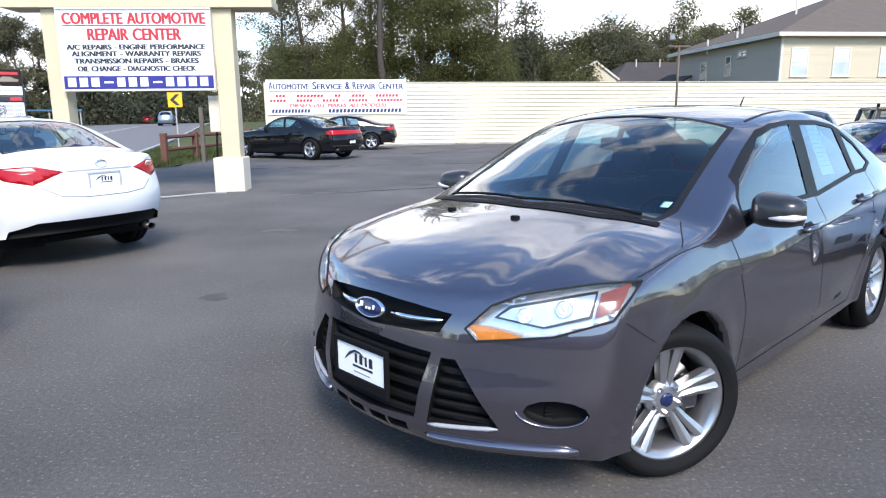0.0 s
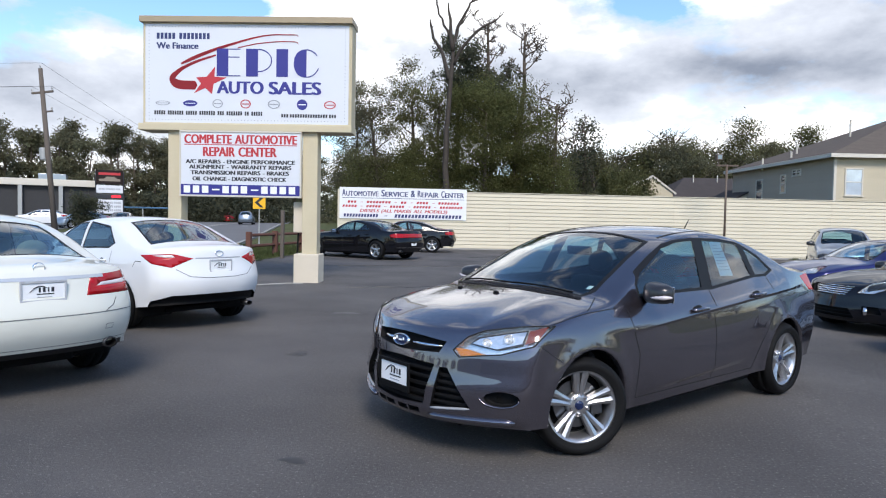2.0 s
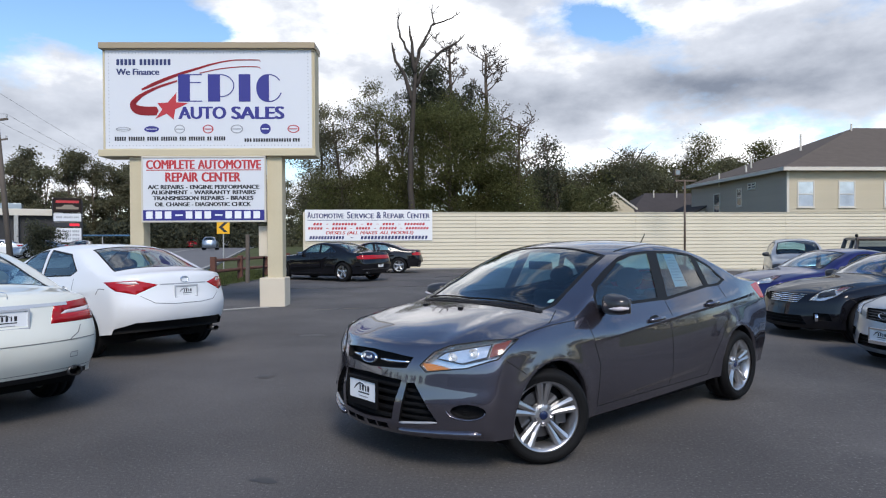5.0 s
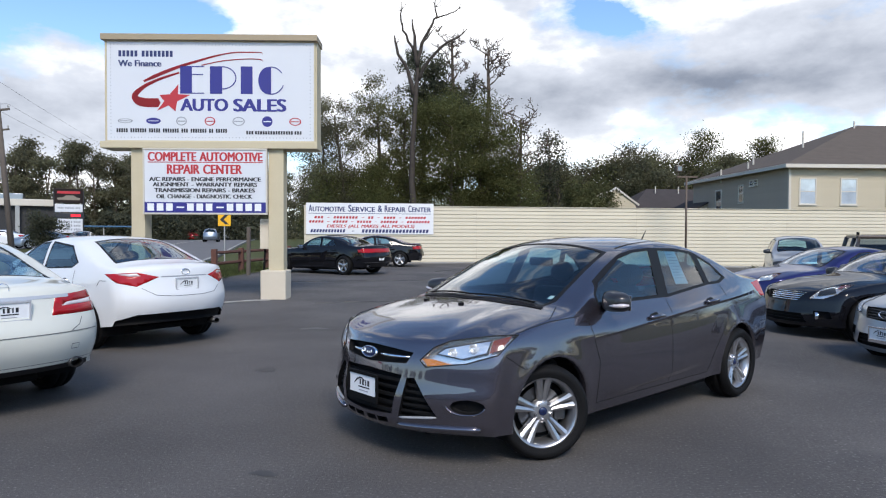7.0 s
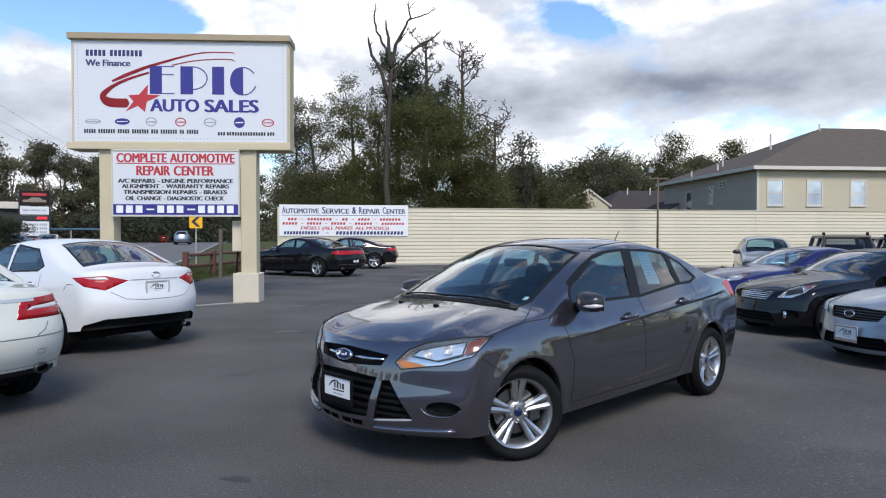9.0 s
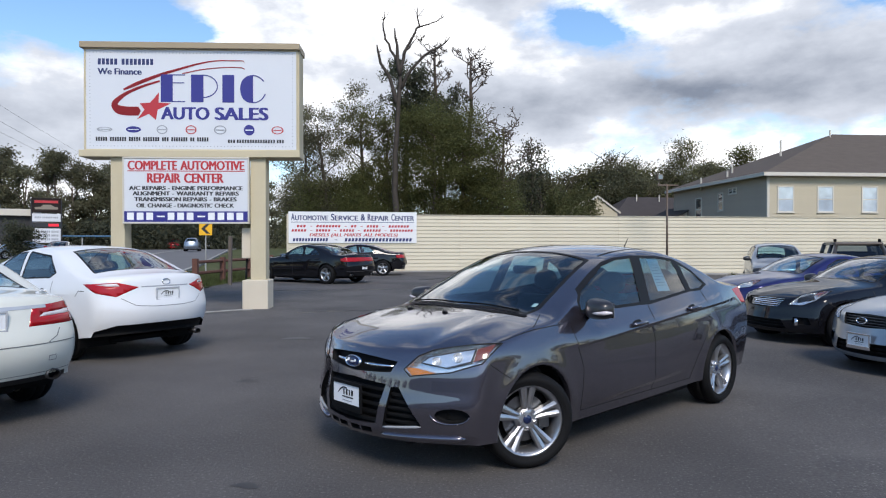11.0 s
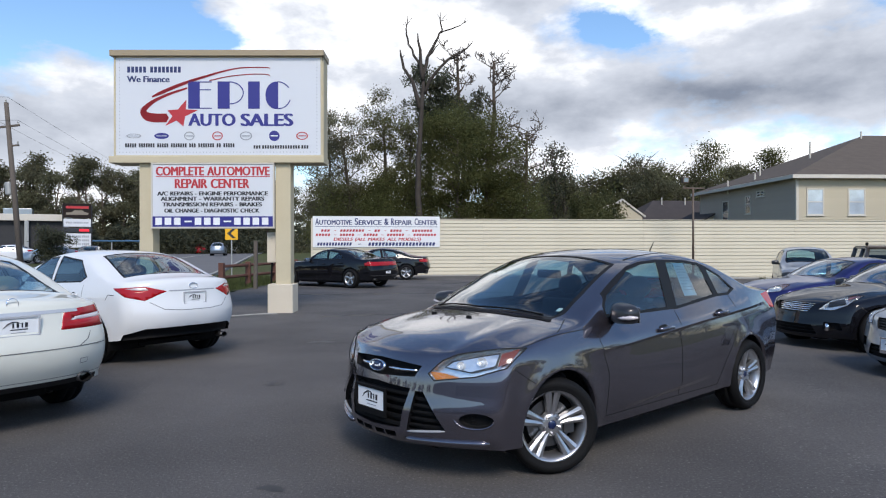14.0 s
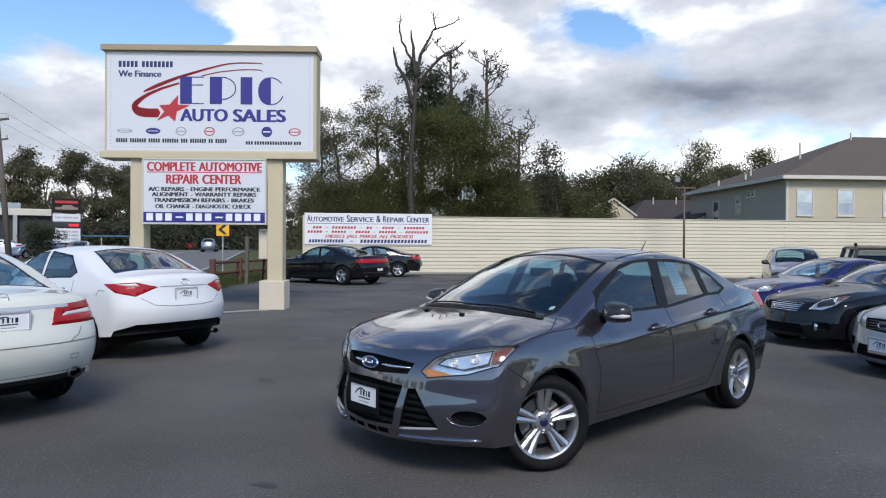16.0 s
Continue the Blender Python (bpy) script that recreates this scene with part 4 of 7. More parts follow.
def steering():
    bm = bmesh.new()
    tube(bm, [(0.0, 0.18 * math.cos(2 * math.pi * k / 24), 0.18 * math.sin(2 * math.pi * k / 24)) for k in range(25)], 0.015, 8)
    bmesh.ops.rotate(bm, verts=bm.verts, cent=(0, 0, 0), matrix=Matrix.Rotation(math.pi / 2, 3, "Y"))
    box(bm, (-0.05, -0.17, -0.02), (0.05, 0.17, 0.02), 0.012)
    return bm

# ---- ground, lot, road ----
def rise(x, y):
    """The land lifts gently beyond the lot."""
    t = min(max((math.hypot(x, y) - 34) / 60, 0), 1)
    return 0.55 * t * t * (3 - 2 * t)


def drop(x):
    """The lot falls away gently towards +x."""
    return -0.022 * max(0.0, min(x, 40.0) - 2.5)


def ground_sheet():
    bm = bmesh.new()
    radii = [0, 6, 12, 20, 28, 36, 44, 54, 66, 80, 100, 140, 220, 400, 900, 2500]
    n = 72
    rings = [[bm.verts.new((r * math.cos(2 * math.pi * k / n), r * math.sin(2 * math.pi * k / n), rise(r, 0) - 0.03 + (drop(r * math.cos(2 * math.pi * k / n) + 8) * (1 if r < 300 else 0)))) for k in range(n)] for r in radii[1:]]
    c = bm.verts.new((0, 0, -0.03))
    for k in range(n):
        bm.faces.new((c, rings[0][k], rings[0][(k + 1) % n]))
        for p, q in zip(rings, rings[1:]):
            bm.faces.new((p[k], q[k], q[(k + 1) % n], p[(k + 1) % n]))
    return bm


tagged(part("ground", ground_sheet(), EARTH, smooth=True), "patchy brown-green earth reaching the horizon", "ground", kind="structure")

ROAD_AT, ROAD_WAY = Vector((-11.8, 24.0)), Vector((-0.304, 0.953))
ROAD_SIDE = Vector((-0.953, -0.304))


def road_point(a, o):
    """A place a along the road's near edge and o across it; short of the sign it bends away to the west."""
    if a >= 0:
        return ROAD_AT + ROAD_WAY * a + ROAD_SIDE * o
    turn = min(-a / 30.0, 1.25)
    n = ROAD_SIDE
    c = ROAD_AT + n * 30.0
    ca, sa = math.cos(-turn), math.sin(-turn)
    out = Vector((-n.x * ca + n.y * sa, -n.x * sa - n.y * ca))
    p = c + out * (30.0 - o)
    rest = -a - turn * 30.0
    if rest > 0:
        p = p + Vector((out.y, -out.x)) * rest
    return p


def strip(along0, along1, out0, out1, lift, steps=60):
    """A band that follows the road's line and the land."""
    bm = bmesh.new()
    last = None
    for k in range(steps + 1):
        a = along0 + (along1 - along0) * k / steps
        row = []
        for o in (out0, out1):
            p = road_point(a, o)
            row.append(bm.verts.new((p.x, p.y, rise(p.x, p.y) + lift)))
        if last:
            bm.faces.new((last[0], row[0], row[1], last[1]))
        last = row
    bmesh.ops.recalc_face_normals(bm, faces=bm.faces)
    return bm


lot = bmesh.new()
edge = [(-60, -40), (60, -40), (60, 45.0), (26.2, 38.55), (-8.8, 31.82), (-11.0, 31.0), (-8.2, 20.0), (-10.4, 17.0), (-13.5, 13.0), (-20, -5)]
lot.faces.new([lot.verts.new((x, y, 0.0)) for x, y in edge])
for x in (2.5, 40.0):
    bmesh.ops.bisect_plane(lot, geom=list(lot.faces) + list(lot.edges) + list(lot.verts), dist=1e-5, plane_co=(x, 0, 0), plane_no=(1, 0, 0))
for v in lot.verts:
    v.co.z = drop(v.co.x)
bmesh.ops.triangulate(lot, faces=lot.faces)
tagged(part("parking_lot", lot, ASPHALT), "worn dark grey asphalt lot with faint patches", "asphalt lot", kind="structure")
road = tagged(part("road", strip(-120, 330, 0, 13.5, 0.02, 120), ROAD), "pale grey asphalt road with painted lines", "road", kind="structure")
for o in (6.5, 6.9, 13.0):
    part("lane_line", strip(-120, 330, o, o + 0.13, 0.03, 120), LINE, road)
tagged(part("far_forecourt", strip(-60, 120, 16, 60, 0.012, 60), ROAD), "pale asphalt forecourt beyond the road", "asphalt", kind="structure")
kerb = bmesh.new()
for k in range(40):
    p = ROAD_AT + ROAD_WAY * (-2 + k * 3) + ROAD_SIDE * -0.25
    q = ROAD_AT + ROAD_WAY * (1 + k * 3) + ROAD_SIDE * -0.25
    h0, h1 = rise(p.x, p.y), rise(q.x, q.y)
    s = Vector((ROAD_SIDE.x, ROAD_SIDE.y)) * 0.2
    v = [kerb.verts.new(c) for c in ((p.x, p.y, h0 - 0.05), (q.x, q.y, h1 - 0.05), (q.x, q.y, h1 + 0.13), (p.x, p.y, h0 + 0.13), (p.x + s.x, p.y + s.y, h0 - 0.05), (q.x + s.x, q.y + s.y, h1 - 0.05), (q.x + s.x, q.y + s.y, h1 + 0.13), (p.x + s.x, p.y + s.y, h0 + 0.13))]
    for f in ((0, 1, 2, 3), (3, 2, 6, 7), (7, 6, 5, 4)):
        kerb.faces.new([v[i] for i in f])
tagged(part("kerb", kerb, CONCRETE), "weathered concrete kerb along the road", "kerb", kind="structure")

# ---- fence ----
FENCE_A, FENCE_B = Vector((-8.75, 32.05)), Vector((44.0, 42.2))
fence_way = (FENCE_B - FENCE_A).normalized()
fence_m = Matrix.Translation((FENCE_A.x, FENCE_A.y, 0)) @ Matrix.Rotation(math.atan2(fence_way.y, fence_way.x), 4, "Z")
FL, FH = (FENCE_B - FENCE_A).length, 3.02
fence = thing("siding_fence", fence_m, "tall cream fence of horizontal metal siding boards", "fence", kind="structure")
part("fence_frame", boxed((0, 0.03, -1.2), (FL, 0.12, FH - 0.02)), FENCEBACK, fence, "frame behind the boards")
rows = 15
board_h = (FH - 0.1) / rows
plank = bmesh.new()
box_len = FL / 6
v = [plank.verts.new(c) for c in ((0, 0.03, 0), (0, -0.012, 0.0), (0, -0.018, 0.012), (0, 0.012, board_h - 0.012), (0, 0.03, board_h - 0.01))]
w = [plank.verts.new((box_len - 0.006, a.co.y, a.co.z)) for a in v]
for i in range(4):
    plank.faces.new((v[i], w[i], w[i + 1], v[i + 1]))
plank.faces.new(v[::-1])
plank.faces.new(w)
bmesh.ops.recalc_face_normals(plank, faces=plank.faces)
plank_mesh = mesh_from("board", plank, SIDING)
for i in range(-4, rows):
    for k in range(6):
        b = part("board", plank_mesh, SIDING, fence, at=Matrix.Translation((k * box_len, 0, 0.06 + i * board_h)))
part("cap_rail", boxed((0, -0.04, FH - 0.035), (FL, 0.14, FH), 0.006), SIDING, fence)
part("end_post", boxed((-0.1, -0.03, 0), (0.0, 0.13, FH), 0.006), SIDING, fence)
footing = bmesh.new()
bend = 11.46
for x0, x1 in ((0, bend), (bend, FL)):
    for v in box(footing, (x0, -0.3, -0.05), (x1, 0.02, 0.05)):
        v.co.z += drop(FENCE_A.x + fence_way.x * v.co.x)
tagged(part("fence_base", footing, CONCRETE, at=fence_m), "low concrete footing under the siding fence", "footing", kind="structure")

# banner on the fence
ban = thing("banner", fence_m @ Matrix.Translation((0.0, -0.05, 1.52)), "white vinyl banner with blue, red and black print on the fence", "banner")
BW, BH = 6.62, 1.62
part("banner_sheet", boxed((0, -0.012, 0), (BW, 0.0, BH), 0.002), BANNER, ban)
for first, rest, x0, x1 in (("A", "UTOMOTIVE", 0.13, 2.0), ("S", "ERVICE", 2.15, 3.55), ("&", "", 3.68, 3.92), ("R", "EPAIR", 4.04, 5.15), ("C", "ENTER", 5.28, BW - 0.13)):
    cut = x0 + 0.2
    lettering(first, x0, cut - 0.02 if rest else x1, BH - 0.45, 0.34, INK_NAVY, ban, -0.012, 0.03)
    if rest:
        lettering(rest, cut, x1, BH - 0.45, 0.25, INK_NAVY, ban, -0.012, 0.03)
part("print_bar", boxed((0.13, -0.016, BH - 0.56), (BW - 0.13, -0.012, BH - 0.535)), INK_NAVY, ban)
bars((3, 1, 8, 1, 2, 1, 4, 1, 7), 0.4, BW - 0.4, BH - 0.81, 0.12, INK_RED, ban, -0.012, 1.1, lean=0.25)
bars((5, 1, 5, 1, 5, 1, 6, 1, 8), 0.13, BW - 0.2, BH - 1.03, 0.12, INK_RED, ban, -0.012, 1.0, lean=0.25)
lettering("DIESELS (ALL MAKES ALL MODELS)", 1.05, BW - 1.0, BH - 1.28, 0.16, INK_RED, ban, -0.012, 0.03, 0.25)
bars((12,), 0.2, 2.0, BH - 1.53, 0.16, INK_NAVY, ban, -0.012, lean=0.2)
bars((1, 20), 2.3, BW - 0.25, BH - 1.54, 0.17, INK_NAVY, ban, -0.012, 2.0, lean=0.2)

# ---- pylon sign ----
sign = thing("pylon_sign", pose(-5.85, 13.0, 0, 0, 0, 4.5), "tall cream roadside sign with two white printed panels", "sign")
for x0, x1 in ((-1.73, -1.42), (1.385, 1.73)):
    part("post", boxed((x0, -0.05, 0.55), (x1, 0.32, 3.45), 0.012), STUCCO, sign, "square cream stucco post")
    part("post_base", boxed((x0 - 0.16, -0.17, -0.02), (x1 + 0.07, 0.42, 0.655), 0.02), STUCCO_PALE, sign, "pale stucco post base")
cab = bmesh.new()
box(cab, (-2.38, -0.16, 3.425), (2.515, 0.5, 3.58), 0.012)
box(cab, (-2.29, -0.1, 3.56), (2.5, 0.44, 5.87), 0.012)
part("cabinet", cab, STUCCO, sign, "cream sign cabinet")
part("cap", boxed((-2.33, -0.22, 5.845), (2.52, 0.54, 5.98), 0.008), CAPTAN, sign, "tan metal cap")
fr = bmesh.new()
for lo, hi in (((-2.26, -0.14, 3.575), (2.47, -0.1, 3.6)), ((-2.26, -0.14, 5.82), (2.47, -0.1, 5.845)), ((-2.26, -0.14, 3.6), (-2.225, -0.1, 5.82)), ((2.435, -0.14, 3.6), (2.47, -0.1, 5.82))):
    box(fr, lo, hi, 0.006)
part("panel_frame", fr, STUCCO, sign)
part("panel", boxed((-2.225, -0.125, 3.6), (2.435, -0.1, 5.82)), SIGNFACE, sign, "white acrylic panel")
Y = -0.125
rivet = mesh_from("rivet", lathe([(0.0, -0.005), (0.008, -0.004), (0.011, 0.0)], 8), INK_GREY)
for k in range(60):
    for z in (3.67, 5.76):
        part("rivet", rivet, INK_GREY, sign, at=Matrix.Translation((-2.14 + k * 4.49 / 59, Y, z)))
for k in range(1, 27):
    for x in (-2.14, 2.35):
        part("rivet", rivet, INK_GREY, sign, at=Matrix.Translation((x, Y, 3.67 + k * 2.09 / 27)))
bars((5, 8), -1.97, -0.73, 5.485, 0.135, INK_NAVY, sign, Y, 0.8)
lettering("We Finance", -1.97, -1.0, 5.265, 0.14, INK_NAVY, sign, Y, 0.035)
# the firm's mark: blue blocks with fine strokes, a star and red sweeps
for x, w in ((-0.58, 0.265), (0.09, 0.275), (0.785, 0.265)):
    part("blue_block", boxed((x, Y - 0.006, 4.66), (x + w, Y, 5.28)), INK_BLUE, sign)
part("blue_block", flat_shape([(1.47 - 0.29 * math.sin(math.pi * k / 20) ** 0.8, 4.965 + 0.315 * math.cos(math.pi * k / 20)) for k in range(21)], 0.006), INK_BLUE, sign, at=Matrix.Translation((0, Y, 0)))
for x0, x1, z in ((-0.315, -0.04, 5.258), (-0.315, -0.06, 5.08), (-0.315, -0.04, 4.66)):
    part("blue_stroke", boxed((x0, Y - 0.006, z), (x1, Y, z + 0.022)), INK_BLUE, sign)


def stroke(curve, w=0.012, n=24):
    """A fine flat line along a curve."""
    bm, last = bmesh.new(), None
    for k in range(n + 1):
        p, q = Vector(curve(k / n)), Vector(curve(k / n + 0.01))
        d = (q - p).normalized() * w
        row = [bm.verts.new((p.x - d.y, -0.006, p.y + d.x)), bm.verts.new((p.x + d.y, -0.006, p.y - d.x))]
        if last:
            bm.faces.new((last[0], row[0], row[1], last[1]))
        last = row
    return bm


for cx, cz, rx, rz, a0, a1 in ((0.365, 5.02, 0.31, 0.25, 1.57, -1.57), (1.47, 4.965, 0.29, 0.305, 1.57, 0.6), (1.47, 4.965, 0.29, 0.305, -0.35, -1.57)):
    part("blue_stroke", stroke(lambda t: (cx + rx * math.cos(a0 + (a1 - a0) * t), cz + rz * math.sin(a0 + (a1 - a0) * t))), INK_BLUE, sign, at=Matrix.Translation((0, Y, 0)))
lettering("AUTO", -0.58, 0.5, 4.27, 0.275, INK_BLUE, sign, Y, 0.04)
lettering("SALES", 0.61, 1.815, 4.265, 0.28, INK_BLUE, sign, Y, 0.04)
tips = [(-0.62, 4.87), (-0.35, 4.63), (-0.69, 4.255), (-1.1, 4.27), (-1.05, 4.625)]
mid = Vector((-0.79, 4.53))
star = flat_shape([tuple(q) for a, b in zip(tips, tips[1:] + tips[:1]) for q in (Vector(a), mid + ((Vector(a) + Vector(b)) / 2 - mid) * 0.52)], 0.006)
part("star", star, INK_RED, sign, "red star", at=Matrix.Translation((0, Y, 0)))


def sweep(curve, widths, n=30):
    """A flat ribbon that swells and tapers along a curve."""
    bm = bmesh.new()
    last = None
    for k in range(n + 1):
        t = k / n
        p, q = Vector(curve(t)), Vector(curve(min(t + 0.01, 1.01)))
        d = (q - p).normalized()
        w = float(widths(t))
        row = [bm.verts.new((p.x - d.y * w, -0.006, p.y + d.x * w)), bm.verts.new((p.x + d.y * w, -0.006, p.y - d.x * w))]
        if last:
            bm.faces.new((last[0], row[0], row[1], last[1]))
        last = row
    bmesh.ops.solidify(bm, geom=list(bm.faces), thickness=0.004)
    return bm


up1x, up1z = pchip([(0, -1.4), (0.25, -0.95), (0.55, -0.3), (0.85, 0.8), (0.96, 1.24), (1, 1.29)]), pchip([(0, 4.93), (0.25, 5.13), (0.55, 5.36), (0.85, 5.6), (0.96, 5.6), (1, 5.55)])
part("red_sweep", sweep(lambda t: (float(up1x(t)), float(up1z(t))), pchip([(0, 0.02), (0.15, 0.04), (0.55, 0.028), (0.8, 0.014), (1, 0.01)])), INK_RED, sign, at=Matrix.Translation((0, Y, 0)))
up2x, up2z = pchip([(0, -0.1), (0.45, 0.45), (0.8, 1.0), (0.95, 1.24), (1, 1.29)]), pchip([(0, 5.3), (0.45, 5.41), (0.8, 5.45), (0.95, 5.44), (1, 5.39)])
part("red_sweep", sweep(lambda t: (float(up2x(t)), float(up2z(t))), pchip([(0, 0.012), (1, 0.01)])), INK_RED, sign, at=Matrix.Translation((0, Y, 0)))
hx, hz = pchip([(0, -0.6), (0.2, -1.05), (0.4, -1.45), (0.55, -1.6), (0.7, -1.5), (0.82, -1.3), (1, -1.02)]), pchip([(0, 5.13), (0.2, 4.98), (0.4, 4.77), (0.55, 4.6), (0.7, 4.48), (0.82, 4.45), (1, 4.45)])
part("red_sweep", sweep(lambda t: (float(hx(t)), float(hz(t))), pchip([(0, 0.02), (0.3, 0.035), (0.55, 0.07), (0.75, 0.1), (1, 0.1)])), INK_RED, sign, at=Matrix.Translation((0, Y, 0)))
for x, mt, a, b in ((-1.82, INK_GREY, 0.17, 0.05), (-1.186, INK_BLUE, 0.165, 0.07), (-0.555, INK_GREY, 0.12, 0.1), (0.086, INK_RED, 0.12, 0.1), (0.734, INK_GREY, 0.14, 0.1), (1.38, INK_BLUE, 0.12, 0.12), (2.013, INK_RED, 0.135, 0.09)):
    o = lathe([(1.0, 0.0), (1.0, -0.005), (0.8 if mt is not INK_BLUE else 0.0, -0.005)], 28)
    for v in o.verts:
        v.co.x *= a
        v.co.z *= b
    part("maker_mark", o, mt, sign, at=Matrix.Translation((x, Y, 4.04)))
    part("maker_mark", boxed((x - a * 0.7, Y - 0.008, 4.04 - b * 0.1), (x + a * 0.7, Y, 4.04 + b * 0.1)), WHITE_INK if mt is INK_BLUE else mt, sign)
bars((5, 7, 5, 7, 3, 7, 2, 5), -2.02, 0.48, 3.78, 0.09, INK_BLACK, sign, Y, 0.9)
bars((3, 15, 3), 0.9, 2.165, 3.75, 0.075, INK_BLACK, sign, Y, 0.4)
# lower panel
low = bmesh.new()
for lo, hi in (((-1.42, -0.17, 1.925), (1.385, -0.05, 1.965)), ((-1.42, -0.17, 3.385), (1.385, -0.05, 3.425)), ((-1.42, -0.17, 1.965), (-1.385, -0.05, 3.385)), ((1.35, -0.17, 1.965), (1.385, -0.05, 3.385))):
    box(low, lo, hi, 0.008)
part("lower_frame", low, TRIMWHITE, sign, "white frame of the lower panel")
part("lower_panel", boxed((-1.385, -0.15, 1.965), (1.35, -0.08, 3.385)), SIGNFACE, sign, "white printed lower panel")
Y2 = -0.15
lettering("COMPLETE AUTOMOTIVE", -1.31, 1.28, 3.135, 0.2, INK_RED, sign, Y2, 0.042)
part("print_bar", boxed((-1.31, Y2 - 0.005, 3.1), (1.28, Y2, 3.118)), INK_RED, sign)
lettering("REPAIR CENTER", -0.88, 0.82, 2.845, 0.21, INK_RED, sign, Y2, 0.042)
for s_text, x0, x1, z in (("A/C REPAIRS - ENGINE PERFORMANCE", -1.28, 1.24, 2.68), ("ALIGNMENT - WARRANTY REPAIRS", -1.2, 1.155, 2.56), ("TRANSMISSION REPAIRS - BRAKES", -1.165, 1.105, 2.43), ("OIL CHANGE - DIAGNOSTIC CHECK", -1.12, 1.045, 2.29)):
    lettering(s_text, x0, x1, z, 0.09, INK_BLACK, sign, Y2, 0.045)
part("blue_band", boxed((-1.385, Y2 - 0.004, 1.968), (1.35, Y2, 2.205)), INK_BLUE, sign)
bars((3, 1, 3, 1, 4), -1.34, 1.29, 2.01, 0.165, WHITE_INK, sign, Y2 - 0.004, 0.12)

# ---- roadside things ----
rail = thing("rail_fence", pose(-9.0, 22.0, 0, 0, 0, 0), "low red-brown wooden rail fence on the grass verge", "fence")
rp = [(-0.2, -0.6), (-0.15, 1.9), (0.1, 4.4), (0.25, 7.0)]
for x, y in rp:
    part("post", boxed((x - 0.09, y - 0.09, 0), (x + 0.09, y + 0.09, 0.95), 0.01), REDWOOD, rail)
for (x0, y0), (x1, y1) in zip(rp, rp[1:]):
    for z in (0.42, 0.82):
        bm = bmesh.new()
        tube(bm, [(x0, y0, z), (x1, y1, z)], 0.06, 6)
        part("rail", bm, REDWOOD, rail)
verge = bmesh.new()
verge.faces.new([verge.verts.new(c) for c in ((-8.4, 19.6, 0.012), (-8.3, 31.3, 0.012), (-14.4, 32.0, 0.012), (-10.6, 20.6, 0.012), (-10.6, 18.6, 0.012))])
tagged(part("verge", verge, EARTH), "narrow grass verge beside the road", "verge", kind="structure")
rng = random.Random(5)
blades = bmesh.new()
for k in range(9000):
    y = 19.5 + rng.random() * 12.5
    x = -8.5 - rng.random() * (2.3 + (y - 19.5) * 0.27)
    h, a, w = rng.uniform(0.05, 0.16), rng.uniform(0, 6.28), rng.uniform(0.012, 0.03)
    dx, dy = math.cos(a) * w, math.sin(a) * w
    blades.faces.new([blades.verts.new(c) for c in ((x - dx, y - dy, 0.01), (x + dx, y + dy, 0.01), (x + rng.uniform(-0.05, 0.05), y + rng.uniform(-0.05, 0.05), h))])
tagged(part("verge_grass", blades, GRASS), "short green roadside grass", "grass", kind="stuff")

weeds = bmesh.new()
for along, n in ((9.2, 90), (10.4, 50), (15.3, 60), (24.6, 110), (25.2, 60), (28.0, 40), (33.0, 60)):
    for k in range(n):
        x, y = along + rng.gauss(0, 0.22), -0.42 + rng.gauss(0, 0.06)
        h, a, w = drop(FENCE_A.x + fence_way.x * x) + rng.uniform(0.05, 0.22), rng.uniform(0, 6.28), rng.uniform(0.01, 0.02)
        dx, dy = math.cos(a) * w, math.sin(a) * w
        weeds.faces.new([weeds.verts.new(fence_m @ Vector(c)) for c in ((x - dx, y - dy, -0.5), (x + dx, y + dy, -0.5), (x + rng.uniform(-0.12, 0.12), y + rng.uniform(-0.1, 0.06), h))])
tagged(part("weeds", weeds, GRASS), "dry weeds along the foot of the fence", "weeds", kind="stuff")
stake = thing("timber_stake", pose(-8.1, 21.8, 0, 0, 0.6, 0), "thin grey wooden stake beside the rail fence", "post")
part("stake", boxed((-0.06, -0.06, -0.1), (0.06, 0.06, 1.75), 0.01), POLEWOOD, stake)

chev = thing("chevron_sign", pose(-12.5, 30.6, 0, 0, 0, 12), "square yellow road sign with a black chevron", "road sign")
part("sign_post", boxed((-0.03, 0, 0), (0.03, 0.05, 2.5), 0.004), GALV, chev)
part("sign_plate", boxed((-0.31, -0.02, 1.9), (0.31, 0.0, 2.55), 0.01), SIGNYELLOW, chev)
part("chevron", flat_shape([(-0.22, 2.225), (0.05, 2.47), (0.22, 2.47), (-0.04, 2.225), (0.22, 1.98), (0.05, 1.98)], 0.004), INK_BLACK, chev, at=Matrix.Translation((0, -0.02, 0)))

lamp = thing("lot_light", pose(10.9, 33.4, 0, 0, 0, 10), "slim grey pole with two flood lamps", "light pole")
bm = bmesh.new()
tube(bm, [(0, 0, 0), (0, 0, 4.6)], [0.06, 0.05], 10)
part("pole", bm, BROWNMETAL, lamp, smooth=True)
part("crossbar", boxed((-0.55, -0.04, 4.5), (0.6, 0.04, 4.58), 0.01), BROWNMETAL, lamp)
fl = part("flood_lamp", boxed((-0.6, -0.14, 4.8), (-0.28, 0.12, 5.12), 0.03), BROWNMETAL, lamp, "boxy flood lamp")
part("lamp_glass", boxed((-0.55, -0.15, 4.85), (-0.33, -0.14, 5.07)), DARKGLASS, fl)
part("stem", boxed((-0.46, -0.02, 4.58), (-0.42, 0.02, 4.81)), BROWNMETAL, lamp)

